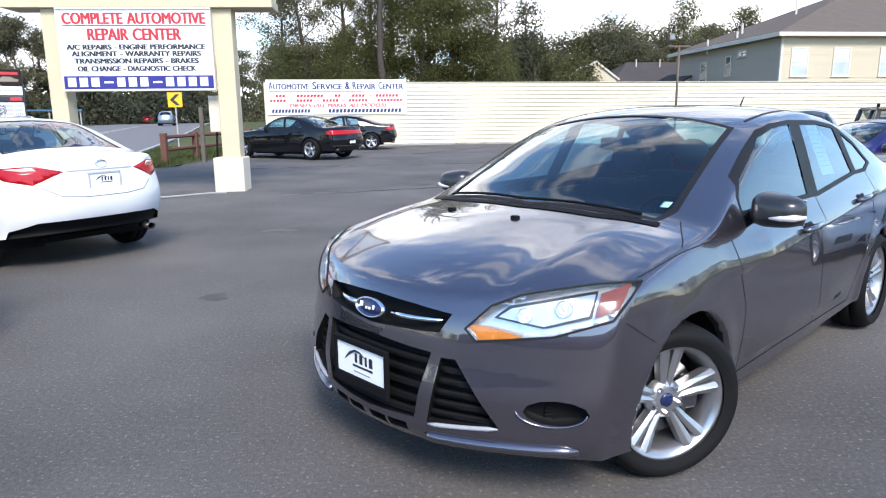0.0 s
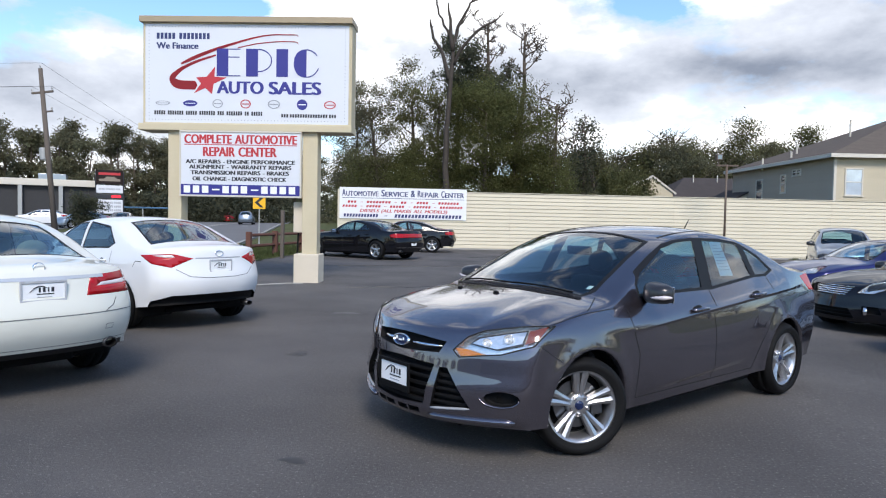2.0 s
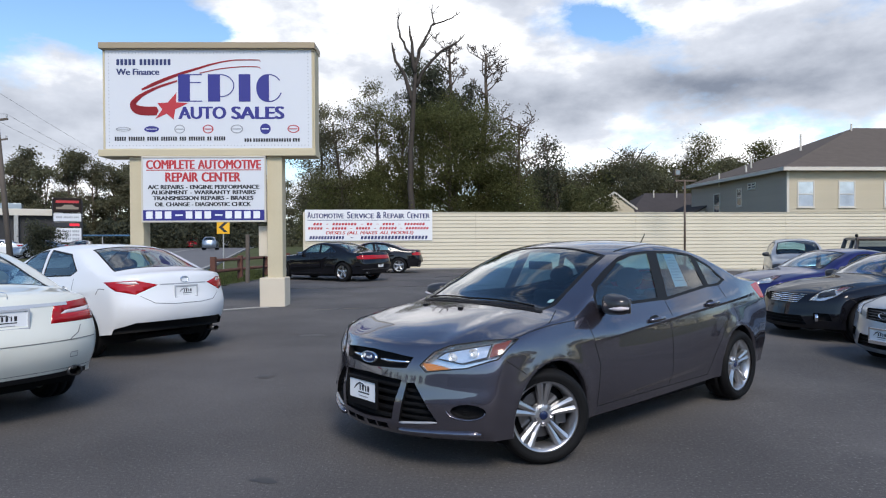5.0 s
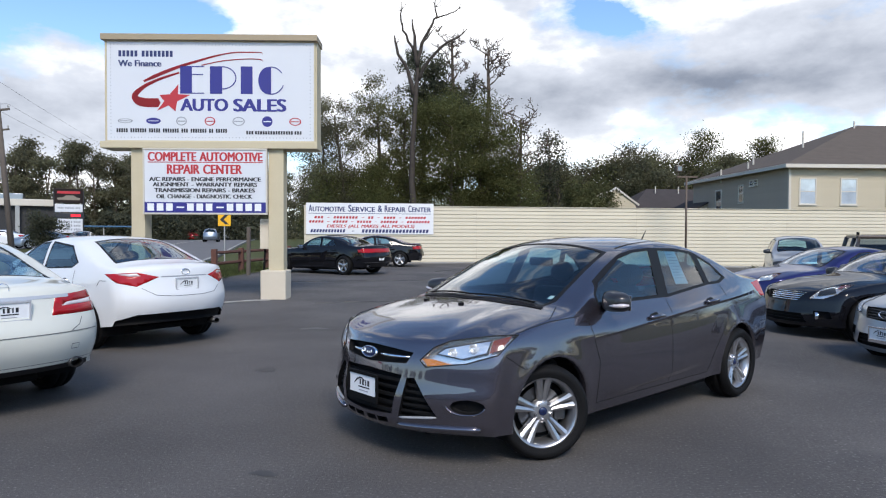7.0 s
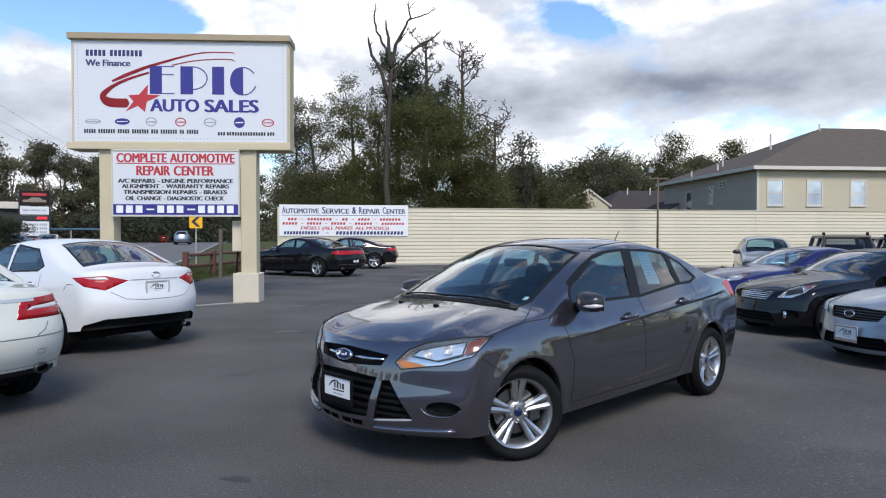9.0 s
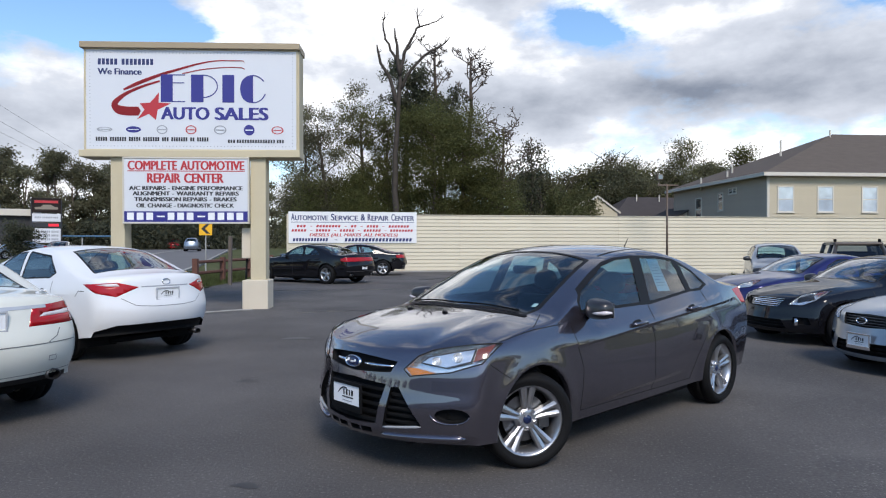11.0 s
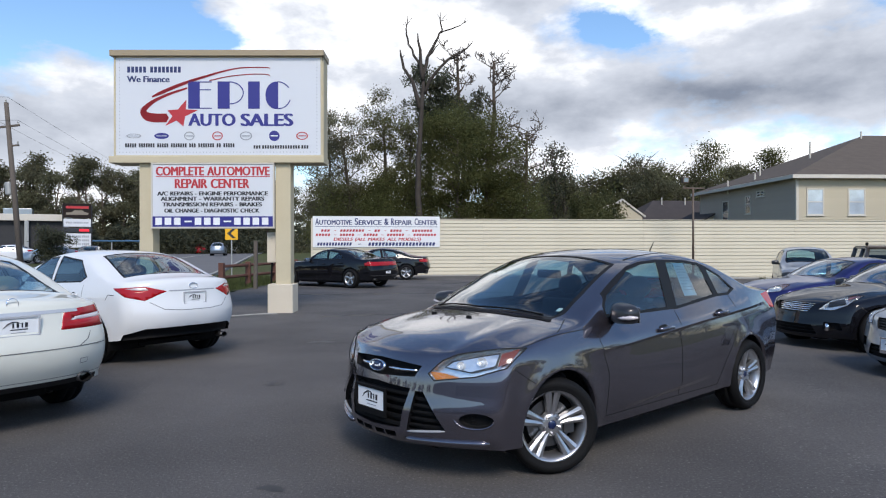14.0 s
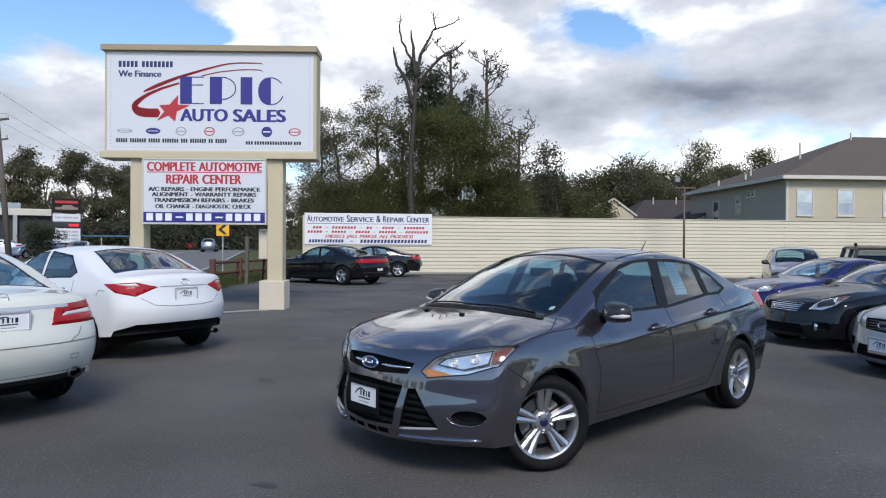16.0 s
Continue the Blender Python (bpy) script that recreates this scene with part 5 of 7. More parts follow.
cable = bmesh.new()
tube(cable, [(-6.4 + 2.1 * t, 12.6 - 0.35 * math.sin(3 * t) + 0.2 * math.sin(9 * t), 0.012) for t in [k / 24 for k in range(25)]], 0.018, 6)
tagged(part("hose", cable, CONCRETE), "pale hose lying on the asphalt by the sign post", "hose")
meter = part("meter_box", boxed((1.15, 0.08, 1.14), (1.42, 0.3, 1.84), 0.02), STUCCO_PALE, sign, "pale electrical box behind the post")
conduit = bmesh.new()
tube(conduit, [(1.22, 0.2, 0.0), (1.22, 0.2, 0.7), (1.25, 0.18, 1.16)], 0.022, 8)
part("conduit", conduit, PLASTIC, sign, "dark conduit down to the ground", smooth=True)

# ---- power pole and wires ----
pp = thing("utility_pole", pose(-29.5, 38.6, rise(-29.5, 38.6), 0, -5.2, 0), "weathered wooden utility pole with crossarms", "utility pole")
bm = bmesh.new()
tube(bm, [(0, 0, -0.3), (0, 0, 10.8)], [0.19, 0.13], 12)
part("pole", bm, POLEWOOD, pp, smooth=True)
part("crossarm", boxed((-0.75, -0.06, 9.2), (0.75, 0.06, 9.33), 0.01), POLEWOOD, pp)
part("crossarm", boxed((0.0, -0.06, 7.95), (0.6, 0.06, 8.05), 0.01), POLEWOOD, pp)
for x, z in ((-0.7, 9.33), (0.7, 9.33), (0.55, 8.05), (0.0, 10.8)):
    part("insulator", lathe([(0.0, 0.22), (0.04, 0.2), (0.055, 0.12), (0.04, 0.06), (0.05, 0.0)], 10, "z"), GALV, pp, at=Matrix.Translation((x, 0, z)))
part("transformer", lathe([(0.0, 0.8), (0.2, 0.8), (0.23, 0.74), (0.23, 0.05), (0.19, 0.0), (0.0, 0.0)], 16, "z"), GALV, pp, at=Matrix.Translation((-0.33, 0, 4.9)))
for dx, z in ((-0.7, 9.8), (0.7, 9.8), (0.0, 11.3)):
    bm = bmesh.new()
    a, b = Vector((-30.4 + dx, 38.6, z - 0.1)), Vector((-62 + dx, 138, z + 0.6))
    c = Vector((-80 + dx, 24, z + 0.3))
    for p, q in ((a, b), (a, c)):
        tube(bm, [p.lerp(q, t) - Vector((0, 0, 4 * 1.1 * t * (1 - t))) for t in [k / 16 for k in range(17)]], 0.009, 5)
    tagged(part("power_line", bm, WIRE), "thin sagging overhead power line", "cable")


# oil spots and worn patches on the asphalt
OIL = surf("oil_stain", (0.03, 0.029, 0.029), 0.5, var=0.3, scale=8, fine=60)
rng = random.Random(12)


def blot(x, y, r, stretch, material, label):
    """A thin irregular patch lying on the lot."""
    bm = bmesh.new()
    n = 22
    ph = [rng.uniform(0, 6.28) for _ in range(4)]
    ring = []
    for k in range(n):
        a = 2 * math.pi * k / n
        q = r * (1 + 0.22 * math.sin(2 * a + ph[0]) + 0.16 * math.sin(3 * a + ph[1]) + 0.1 * math.sin(5 * a + ph[2]))
        ring.append(bm.verts.new((x + q * math.cos(a) * stretch, y + q * math.sin(a), 0.0025)))
    bm.faces.new(ring)
    tagged(part("oil_stain", bm, material), label, "stain", kind="structure")


for x, y, r, k in ((-0.88, 2.1, 0.05, 1.6), (-2.6, 1.6, 0.05, 1.2), (-1.9, 5.2, 0.09, 1.3), (-2.2, 8.4, 0.12, 1.5), (0.2, 9.8, 0.1, 1.2), (-0.6, 14.0, 0.2, 1.4), (1.8, -0.2, 0.04, 1.1), (-1.2, 0.6, 0.035, 1.0)):
    blot(x, y, r, k, OIL, "small dark oil spot on the asphalt")
for x0, y0, x1, y1 in ((-3.2, 12.2, 2.5, 14.4), (-6.2, 18.6, 1.8, 20.4), (-1.5, 25.0, 2.4, 31.5)):
    bm = bmesh.new()
    pts = [Vector((x0 + (x1 - x0) * k / 30 + rng.gauss(0, 0.03), y0 + (y1 - y0) * k / 30 + rng.gauss(0, 0.05), 0.001)) for k in range(31)]
    tube(bm, pts, [0.012 + 0.008 * rng.random() for _ in pts], 5)
    tagged(part("crack_seal", bm, OIL), "thin dark tar line in the asphalt", "tar line", kind="structure")
# ---- trees ----
def leaf_mesh(pts, size, rng, squash=0.8):
    """Many small leaf sprays as bent four-sided blades round points."""
    n = len(pts)
    g = np.random.default_rng(rng)
    d = g.normal(size=(n, 3))
    d /= np.linalg.norm(d, axis=1)[:, None]
    e = np.cross(d, g.normal(size=(n, 3)))
    e /= np.linalg.norm(e, axis=1)[:, None]
    s = (size * g.uniform(0.5, 1.4, n))[:, None]
    co = np.empty((n, 4, 3))
    co[:, 0], co[:, 1], co[:, 2], co[:, 3] = pts - d * s, pts + e * s * squash * 0.6, pts + d * s, pts - e * s * squash * 0.6
    me = bpy.data.meshes.new("crown")
    me.vertices.add(4 * n)
    me.vertices.foreach_set("co", co.ravel())
    me.loops.add(4 * n)
    me.loops.foreach_set("vertex_index", np.arange(4 * n))
    me.polygons.add(n)
    me.polygons.foreach_set("loop_start", np.arange(0, 4 * n, 4))
    me.update(calc_edges=True)
    return me


def branches(rng, base, way, length, radius, depth, out, tips, bend=0.35, kids=(2, 4), lift=0.15):
    """Grows a limb and its twigs."""
    pts, rad = [Vector(base)], [radius]
    d = Vector(way).normalized()
    n = 5
    for i in range(n):
        d = (d + Vector((rng.gauss(0, 1), rng.gauss(0, 1), rng.gauss(0, 1))) * bend * 0.4 + Vector((0, 0, lift * 0.3))).normalized()
        pts.append(pts[-1] + d * length / n)
        rad.append(radius * (1 - 0.62 * (i + 1) / n))
    out.append((pts, rad))
    if depth == 0:
        tips.append(pts[-1])
        tips.append(pts[3])
        return
    for k in range(rng.randint(*kids)):
        i = rng.randint(2, n)
        side = Vector((rng.gauss(0, 1), rng.gauss(0, 1), rng.gauss(0.25, 0.6))).normalized()
        branches(rng, pts[i], d * 0.55 + side * 0.8, length * rng.uniform(0.5, 0.75), rad[i] * 0.7, depth - 1, out, tips, bend, kids, lift)
    tips.append(pts[-1])


def tree(name, at, height, spread, seed, leaf, label, leaves=5000, size=0.16, trunk_share=0.35, depth=3, bark=None, low=0.3, clump=0.55, pine=False, category="tree", thin=0.008):
    rng = random.Random(seed)
    root = thing(name, pose(*at), label, category)
    limbs, tips = [], []
    trunk = [Vector((0, 0, -0.3))]
    lean = Vector((rng.uniform(-0.06, 0.06), rng.uniform(-0.06, 0.06), 1))
    n = 8
    for k in range(n):
        trunk.append(trunk[-1] + Vector((lean.x + rng.gauss(0, 0.05), lean.y + rng.gauss(0, 0.05), 1)) * height * (0.92 if pine else 0.8) / n)
    r0 = height * 0.014 + 0.05
    limbs.append((trunk, [r0 * (1 - 0.75 * k / n) for k in range(n + 1)]))
    count = 26 if pine else 15
    for k in range(count):
        t = trunk_share + (1 - trunk_share) * (k + rng.random()) / count
        i = min(int(t * n), n - 1)
        p = trunk[i].lerp(trunk[i + 1], t * n - i)
        a = k * 2.4 + rng.uniform(-0.5, 0.5)
        reach = spread * (math.sin(math.pi * min(1, 0.25 + 0.75 * (1 - (t - trunk_share) / (1 - trunk_share)))) * 0.7 + 0.3) * rng.uniform(0.6, 1.1)
        branches(rng, p, (math.cos(a), math.sin(a), 0.1 if pine else rng.uniform(0.25, 0.9)), reach * 0.62, r0 * 0.33 * (1.1 - t * 0.6), depth - 1, limbs, tips, 0.35, (2, 3))
    bm = bmesh.new()
    for pts, rad in limbs:
        tube(bm, pts, [max(r, thin) for r in rad], 5 if rad[0] < 0.1 else 9)
    part("trunk", bm, bark or BARK, root, "rough grey-brown trunk and limbs", smooth=True)
    if leaves:
        t = np.array([tuple(p) for p in tips])
        g = np.random.default_rng(seed)
        t = t[t[:, 2] > height * low * 0.5]
        pick = t[g.integers(0, len(t), leaves)]
        pts = pick + g.normal(size=(leaves, 3)) * clump * np.array([1, 1, 0.7])
        me = leaf_mesh(pts, size, seed)
        me.materials.append(leaf)
        part("crown", me, leaf, root, "broken crown of small leaves")
    return root


# the grove behind the fence
dead = thing("dead_tree", pose(-4.75, 46.0, 0), "tall bare dead tree with broken grey limbs", "tree")
bm = bmesh.new()
DEAD_BOUGHS = [([(0, 0, -0.3), (0.05, 0, 4), (-0.05, 0.1, 8), (0.2, 0, 11), (0.35, 0, 13.9)], (0.27, 0.23, 0.19, 0.17, 0.15)),
         ([(0.1, 0, 11.6), (-0.35, 0.1, 13.3), (-1.1, 0.2, 14.6), (-1.36, 0.2, 15.9)], (0.17, 0.13, 0.1, 0.07)),
         ([(0.33, 0, 13.6), (0.1, -0.1, 15.2), (-0.05, 0, 17.0)], (0.15, 0.12, 0.06)),
         ([(0.1, 0, 14.6), (-0.55, 0.2, 15.9), (-0.95, 0.3, 17.0), (-0.85, 0.3, 18.4)], (0.1, 0.08, 0.06, 0.03)),
         ([(0.33, 0, 13.6), (0.6, 0.2, 15.3), (1.3, 0.3, 16.5), (1.62, 0.3, 17.3), (1.6, 0.3, 18.6)], (0.15, 0.12, 0.09, 0.06, 0.03)),
         ([(1.5, 0.3, 17.1), (2.4, 0.4, 17.4), (3.1, 0.5, 17.7), (3.5, 0.5, 18.0)], (0.06, 0.05, 0.04, 0.02)),
         ([(0.45, 0.1, 15.0), (1.0, 0.0, 15.6), (1.5, -0.1, 16.2)], (0.08, 0.06, 0.03)),
         ([(0.35, 0, 12.6), (1.1, -0.2, 13.9), (2.2, -0.3, 15.0), (3.2, -0.4, 15.5), (3.95, -0.4, 16.2)], (0.13, 0.11, 0.09, 0.06, 0.03)),
         ([(2.2, -0.3, 15.0), (2.8, -0.2, 15.1), (3.3, 0.0, 15.9)], (0.05, 0.04, 0.02))]
for pts, rad in DEAD_BOUGHS:
    fine, rr = [], []
    rng = random.Random(int(pts[-1][2] * 10))
    for k in range(len(pts) - 1):
        for q in range(3):
            t = q / 3
            fine.append(Vector(pts[k]).lerp(Vector(pts[k + 1]), t) + Vector((rng.gauss(0, 0.04), rng.gauss(0, 0.04), 0)))
            rr.append(rad[k] + (rad[k + 1] - rad[k]) * t)
    tube(bm, fine + [pts[-1]], rr + [rad[-1] * 0.6], 8)
    tip = Vector(pts[-2]).lerp(Vector(pts[-1]), 0.5)
    for q in range(3):
        tube(bm, [tip, tip + Vector((rng.uniform(-0.5, 0.5), rng.uniform(-0.3, 0.3), rng.uniform(0.1, 0.6)))], [0.025, 0.008], 5)
part("trunk", bm, DEADWOOD, dead, "grey weathered trunk and limbs", smooth=True)
# x, y, height, spread, leaf, count
GROVE = [(-12.6, 50, 11.6, 3.4, LEAF_D, 7000), (-10.2, 49, 13.6, 3.8, LEAF_D, 11000), (-7.6, 51, 15.0, 4.0, LEAF_B, 13000), (-5.6, 50, 13.6, 3.6, LEAF_B, 12000), (-2.2, 48, 12.2, 3.9, LEAF_A, 22000), (0.2, 49, 11.2, 3.4, LEAF_A, 22000), (2.2, 51, 7.8, 2.8, LEAF_B, 12000),
         (-4.7, 55, 17.4, 2.3, LEAF_C, 8000), (-1.9, 56, 15.4, 2.8, LEAF_C, 10000), (-14.2, 56, 8.5, 3.0, LEAF_D, 6000), (-16.5, 62, 7.0, 3.0, LEAF_D, 6000)]
for k, (x, y, h, s, lf, n) in enumerate(GROVE):
    tree("grove_tree", (x, y, 0.1), h, s, 30 + k, lf, ("dark pine with tufted needles" if lf is LEAF_C else "leafy mixed tree behind the cream fence"), n, 0.08 if lf is not LEAF_C else 0.12, 0.2 if lf is not LEAF_C else 0.68, depth=4 if k < 4 else 3, clump=0.3 if k < 4 else 0.42 if lf is not LEAF_C else 0.3, pine=lf is LEAF_C)
for x, y, h, sd in ((-2.4, 58, 24.0, 61), (0.0, 58, 23.0, 62)):
    tree("bare_tree", (x, y, 0.1), h, 3.0, sd, None, "thin leafless tree with fine twigs", 0, trunk_share=0.7, depth=4, thin=0.026)
tree("budding_tree", (2.9, 50, 0.1), 13.4, 3.6, 63, LEAF_D, "nearly bare tree with sparse brown leaves", 1100, 0.065, 0.35, depth=4, thin=0.028, clump=0.3)
tree("pine_tree", (6.3, 60, 0.2), 11.0, 2.0, 64, LEAF_C, "slender pine with tufted needles", 3200, 0.12, 0.45, pine=True, clump=0.32)
# undergrowth and dense low crowns that fill the grove below
g = np.random.default_rng(9)
brush_top = pchip([(-13.4, 3.0), (-12.2, 6.2), (-9, 7.4), (-6.4, 7.6), (-5.2, 10.8), (-3, 12.7), (0, 12.4), (1.2, 11.6), (2.3, 9.6), (3.3, 7.2), (4.5, 4.8), (5.4, 2.5)])
n, per = 1500, 105
cx = g.uniform(-13.0, 5.0, n)
lim = brush_top(cx) + 0.7 * np.sin(cx * 2.1) + 0.4 * np.sin(cx * 5.3 + 1) - 0.6
cz = np.maximum(lim, 1.5) * g.uniform(0, 1, n) ** 0.62
c = np.stack([cx, 50.5 + g.normal(0, 2.2, n), cz], 1)
pts = np.repeat(c, per, 0) + g.normal(size=(n * per, 3)) * np.array([0.5, 0.5, 0.36])
me = leaf_mesh(pts, 0.066, 9)
me.materials.append(LEAF_A)
tagged(part("undergrowth", me, LEAF_A), "dense green brush and low crowns in the grove", "brush", kind="stuff")


def woods(x0, y0, x1, y1, height, n, seed, leaf, label, depth=7.0, size=0.2, gap=4.2):
    """A far belt of wood: stems and uneven crowns of small leaves."""
    g = np.random.default_rng(seed)
    k = max(6, int(math.hypot(x1 - x0, y1 - y0) / gap))
    pts, stems = [], bmesh.new()
    d = Vector((x1 - x0, y1 - y0)).normalized()
    for i in range(k):
        t = (i + g.uniform(-0.4, 0.4)) / k
        cx, cy = x0 + (x1 - x0) * t + d.y * g.normal(0, depth / 2), y0 + (y1 - y0) * t - d.x * g.normal(0, depth / 2)
        h = height * g.uniform(0.76, 1.08)
        base = rise(cx, cy)
        tube(stems, [(cx, cy, base - 0.2), (cx + g.normal(0, 0.2), cy, base + h * 0.5), (cx + g.normal(0, 0.5), cy, base + h * 0.92)], [0.22, 0.15, 0.04], 6)
        for b in range(7):
            a, zz = g.uniform(0, 6.28), g.uniform(0.35, 0.9) * h
            tube(stems, [(cx, cy, base + zz * 0.9), (cx + math.cos(a) * 1.4, cy + math.sin(a) * 1.4, base + zz + 0.7), (cx + math.cos(a) * 2.6, cy + math.sin(a) * 2.6, base + zz + 1.5)], [0.09, 0.05, 0.015], 5)
        for b in range(13):
            zc = g.uniform(0.2, 0.96) * h
            r = 2.7 * math.sin(math.pi * min(0.97, 0.16 + 0.8 * zc / h)) + 0.3
            a = g.uniform(0, 6.28)
            c = np.array([cx + math.cos(a) * r * g.uniform(0.2, 1), cy + math.sin(a) * r * g.uniform(0.2, 1), base + zc])
            pts.append(c + g.normal(size=(n // (k * 13), 3)) * np.array([0.75, 0.75, 0.5]))
        pts.append(np.array([cx, cy, base]) + np.abs(g.normal(size=(n // (k * 4), 3))) * np.array([0, 0, 2.0]) + g.normal(size=(n // (k * 4), 3)) * np.array([2.4, 2.4, 0]))
    me = leaf_mesh(np.concatenate(pts), size, seed)
    me.materials.append(leaf)
    w = tagged(part("far_woods", me, leaf), label, "woods", kind="stuff")
    part("stems", stems, BARK, w, smooth=True)
    return w


def brush(x0, y0, x1, y1, high, n, seed, leaf, wide=4.0, size=0.3):
    """Low dense growth that fills a belt of wood at its foot."""
    g = np.random.default_rng(seed)
    t = g.uniform(0, 1, n)
    d = Vector((x1 - x0, y1 - y0)).normalized()
    o = g.normal(0, wide / 2, n)
    px, py = x0 + (x1 - x0) * t + d.y * o, y0 + (y1 - y0) * t - d.x * o
    h = high * (0.75 + 0.2 * np.sin(t * 31) + 0.15 * np.sin(t * 77 + 1))
    me = leaf_mesh(np.stack([px, py, 0.4 + h * g.uniform(0, 1, n) ** 0.85], 1), size, seed)
    me.materials.append(leaf)
    return tagged(part("far_brush", me, leaf), "dense low brush at the foot of the far trees", "brush", kind="stuff")


tree("shrub", (-33.6, 47.5, 0.1), 3.2, 1.7, 65, LEAF_C, "dark evergreen shrub before the shops", 5000, 0.09, 0.1, depth=3, clump=0.28, category="shrub")
woods(6, 74, 36, 84, 11.0, 150000, 71, LEAF_D, "distant belt of olive and bare trees", size=0.115, gap=2.2)
woods(20, 86, 80, 104, 13.6, 150000, 72, LEAF_B, "distant dark trees on the skyline", size=0.125, gap=2.6)
woods(-130, 60, -66, 112, 17.0, 40000, 73, LEAF_D, "tall dark trees across the road")
woods(-90, 80, -42, 118, 15.5, 110000, 86, LEAF_D, "half-bare trees behind the shops", depth=12.0, gap=3.4)
brush(-86, 82, -42, 116, 6.5, 30000, 87, LEAF_C, 8.0)
woods(-82, 112, -36, 150, 17, 60000, 74, LEAF_D, "half-bare trees along the far road")
woods(-40, 158, 6, 185, 17, 50000, 75, LEAF_B, "distant roadside trees at the bend")
woods(-24, 92, -14, 130, 9, 14000, 76, LEAF_D, "bushes and small trees beside the road")
brush(-125, 58, -64, 108, 6.5, 26000, 81, LEAF_C)
brush(-82, 110, -34, 148, 6.5, 28000, 82, LEAF_C)
brush(-40, 156, 8, 183, 9.0, 16000, 83, LEAF_C)
brush(7.5, 56, 11.6, 56.8, 6.0, 26000, 88, LEAF_B, 2.0, 0.1)
brush(6, 75, 36, 86, 9.5, 90000, 84, LEAF_B, size=0.16)
brush(20, 88, 80, 106, 11.5, 90000, 85, LEAF_B, size=0.18)
# unseen woods and building added to close the place behind the camera, toned for reflections
woods(-90, -70, -100, 30, 9, 8000, 77, LEAF_C, "unseen trees added beyond the road", size=0.4)
woods(-90, -75, 90, -75, 9, 15000, 78, LEAF_C, "unseen trees added behind the lot", size=0.4)
woods(75, -60, 85, 60, 10, 26000, 79, LEAF_B, "unseen trees added beside the lot", size=0.28)
# added unseen block, low and dark to hold down reflections in the cars
office = thing("unseen_office_wall", Matrix.Translation((0, -19, 0)), "plain low unseen building added behind the lot", "building", kind="structure")
part("wall", boxed((-26, -8, -0.8), (34, 0, 3.4), 0.02), DARKBRICK, office)
part("window_band", boxed((-14, 0.0, 0.8), (14, 0.05, 2.6)), DARKGLASS, office)

# ---- houses ----
def clapboards(parent, length, z0, z1, m, material, pitch=0.2):
    """Lapped boards over a wall, joined row by row."""
    n = int((z1 - z0) / pitch)
    bm = bmesh.new()
    v = [bm.verts.new(c) for c in ((0, 0, 0), (0, -0.014, 0), (0, -0.003, pitch), (0, 0, pitch))]
    w = [bm.verts.new((length, a.co.y, a.co.z)) for a in v]
    for i in range(3):
        bm.faces.new((v[i], w[i], w[i + 1], v[i + 1]))
    bmesh.ops.recalc_face_normals(bm, faces=bm.faces)
    me = mesh_from("clapboard", bm, material)
    for k in range(n):
        part("clapboard", me, material, parent, at=m @ Matrix.Translation((0, 0, z0 + k * pitch)))


def sash_window(parent, x, z, w, h, m, pane_mat=None):
    """A double-hung window: frame, two panes, meeting rail, sill."""
    fr = bmesh.new()
    t = 0.09
    for lo, hi in (((x - t, -0.06, z - t), (x + w + t, 0.02, z)), ((x - t, -0.06, z + h), (x + w + t, 0.02, z + h + t)), ((x - t, -0.06, z), (x, 0.02, z + h)), ((x + w, -0.06, z), (x + w + t, 0.02, z + h)), ((x, -0.045, z + h / 2 - 0.03), (x + w, 0.0, z + h / 2 + 0.03))):
        box(fr, lo, hi, 0.008)
    wn = part("window", fr, TRIMWHITE, parent, "white-framed sash window", at=m)
    for z0 in (z, z + h / 2 + 0.03):
        part("pane", boxed((x, -0.032, z0), (x + w, -0.024, z0 + h / 2 - 0.03)), pane_mat or WINDOWGLASS, wn)
    part("sill", boxed((x - t - 0.04, -0.1, z - t - 0.04), (x + w + t + 0.04, 0.0, z - t), 0.006), TRIMWHITE, wn)
    return wn


def hip_roof(x0, y0, x1, y1, z, h, over=0.5, ridge_in=None):
    """A hipped roof with a fascia board's depth."""
    bm = bmesh.new()
    x0, y0, x1, y1 = x0 - over, y0 - over, x1 + over, y1 + over
    r = ridge_in or min(x1 - x0, y1 - y0) / 2
    ym = (y0 + y1) / 2
    lo = [bm.verts.new(c) for c in ((x0, y0, z), (x1, y0, z), (x1, y1, z), (x0, y1, z))]
    a, b = bm.verts.new((x0 + r, ym, z + h)), bm.verts.new((x1 - r, ym, z + h))
    for f in ((lo[0], lo[1], b, a), (lo[1], lo[2], b), (lo[2], lo[3], a, b), (lo[3], lo[0], a), lo[::-1]):
        bm.faces.new(f)
    bmesh.ops.recalc_face_normals(bm, faces=bm.faces)
    return bm


house = thing("house", Matrix.Translation((20.4, 43.2, 0.3)) @ Matrix.Rotation(radians(7.0), 4, "Z"), "two-storey cream clapboard house with a brown hipped roof", "house")
HW, HD, HZ = 24.0, 14.5, 5.85
part("wall", boxed((0, 0, -1.5), (HW, HD, HZ)), HOUSE_CREAM, house, "cream wall")
clapboards(house, HW, 0.0, HZ, Matrix.Identity(4), HOUSE_CREAM)
left_m = Matrix.Translation((0, HD, 0)) @ Matrix.Rotation(-math.pi / 2, 4, "Z")
# left wall turned from the sun: cream boards coloured darker for shade
clapboards(house, HD, 0.0, HZ, left_m, HOUSE_CREAM_SHADED)
part("corner_board", boxed((-0.04, -0.04, 0), (0.12, 0.1, HZ), 0.006), TRIMWHITE, house)
rf = part("roof", hip_roof(0, 0, HW, HD, HZ + 0.02, 3.9, 0.55, 10.2), SHINGLE, house, "brown shingled hip roof")
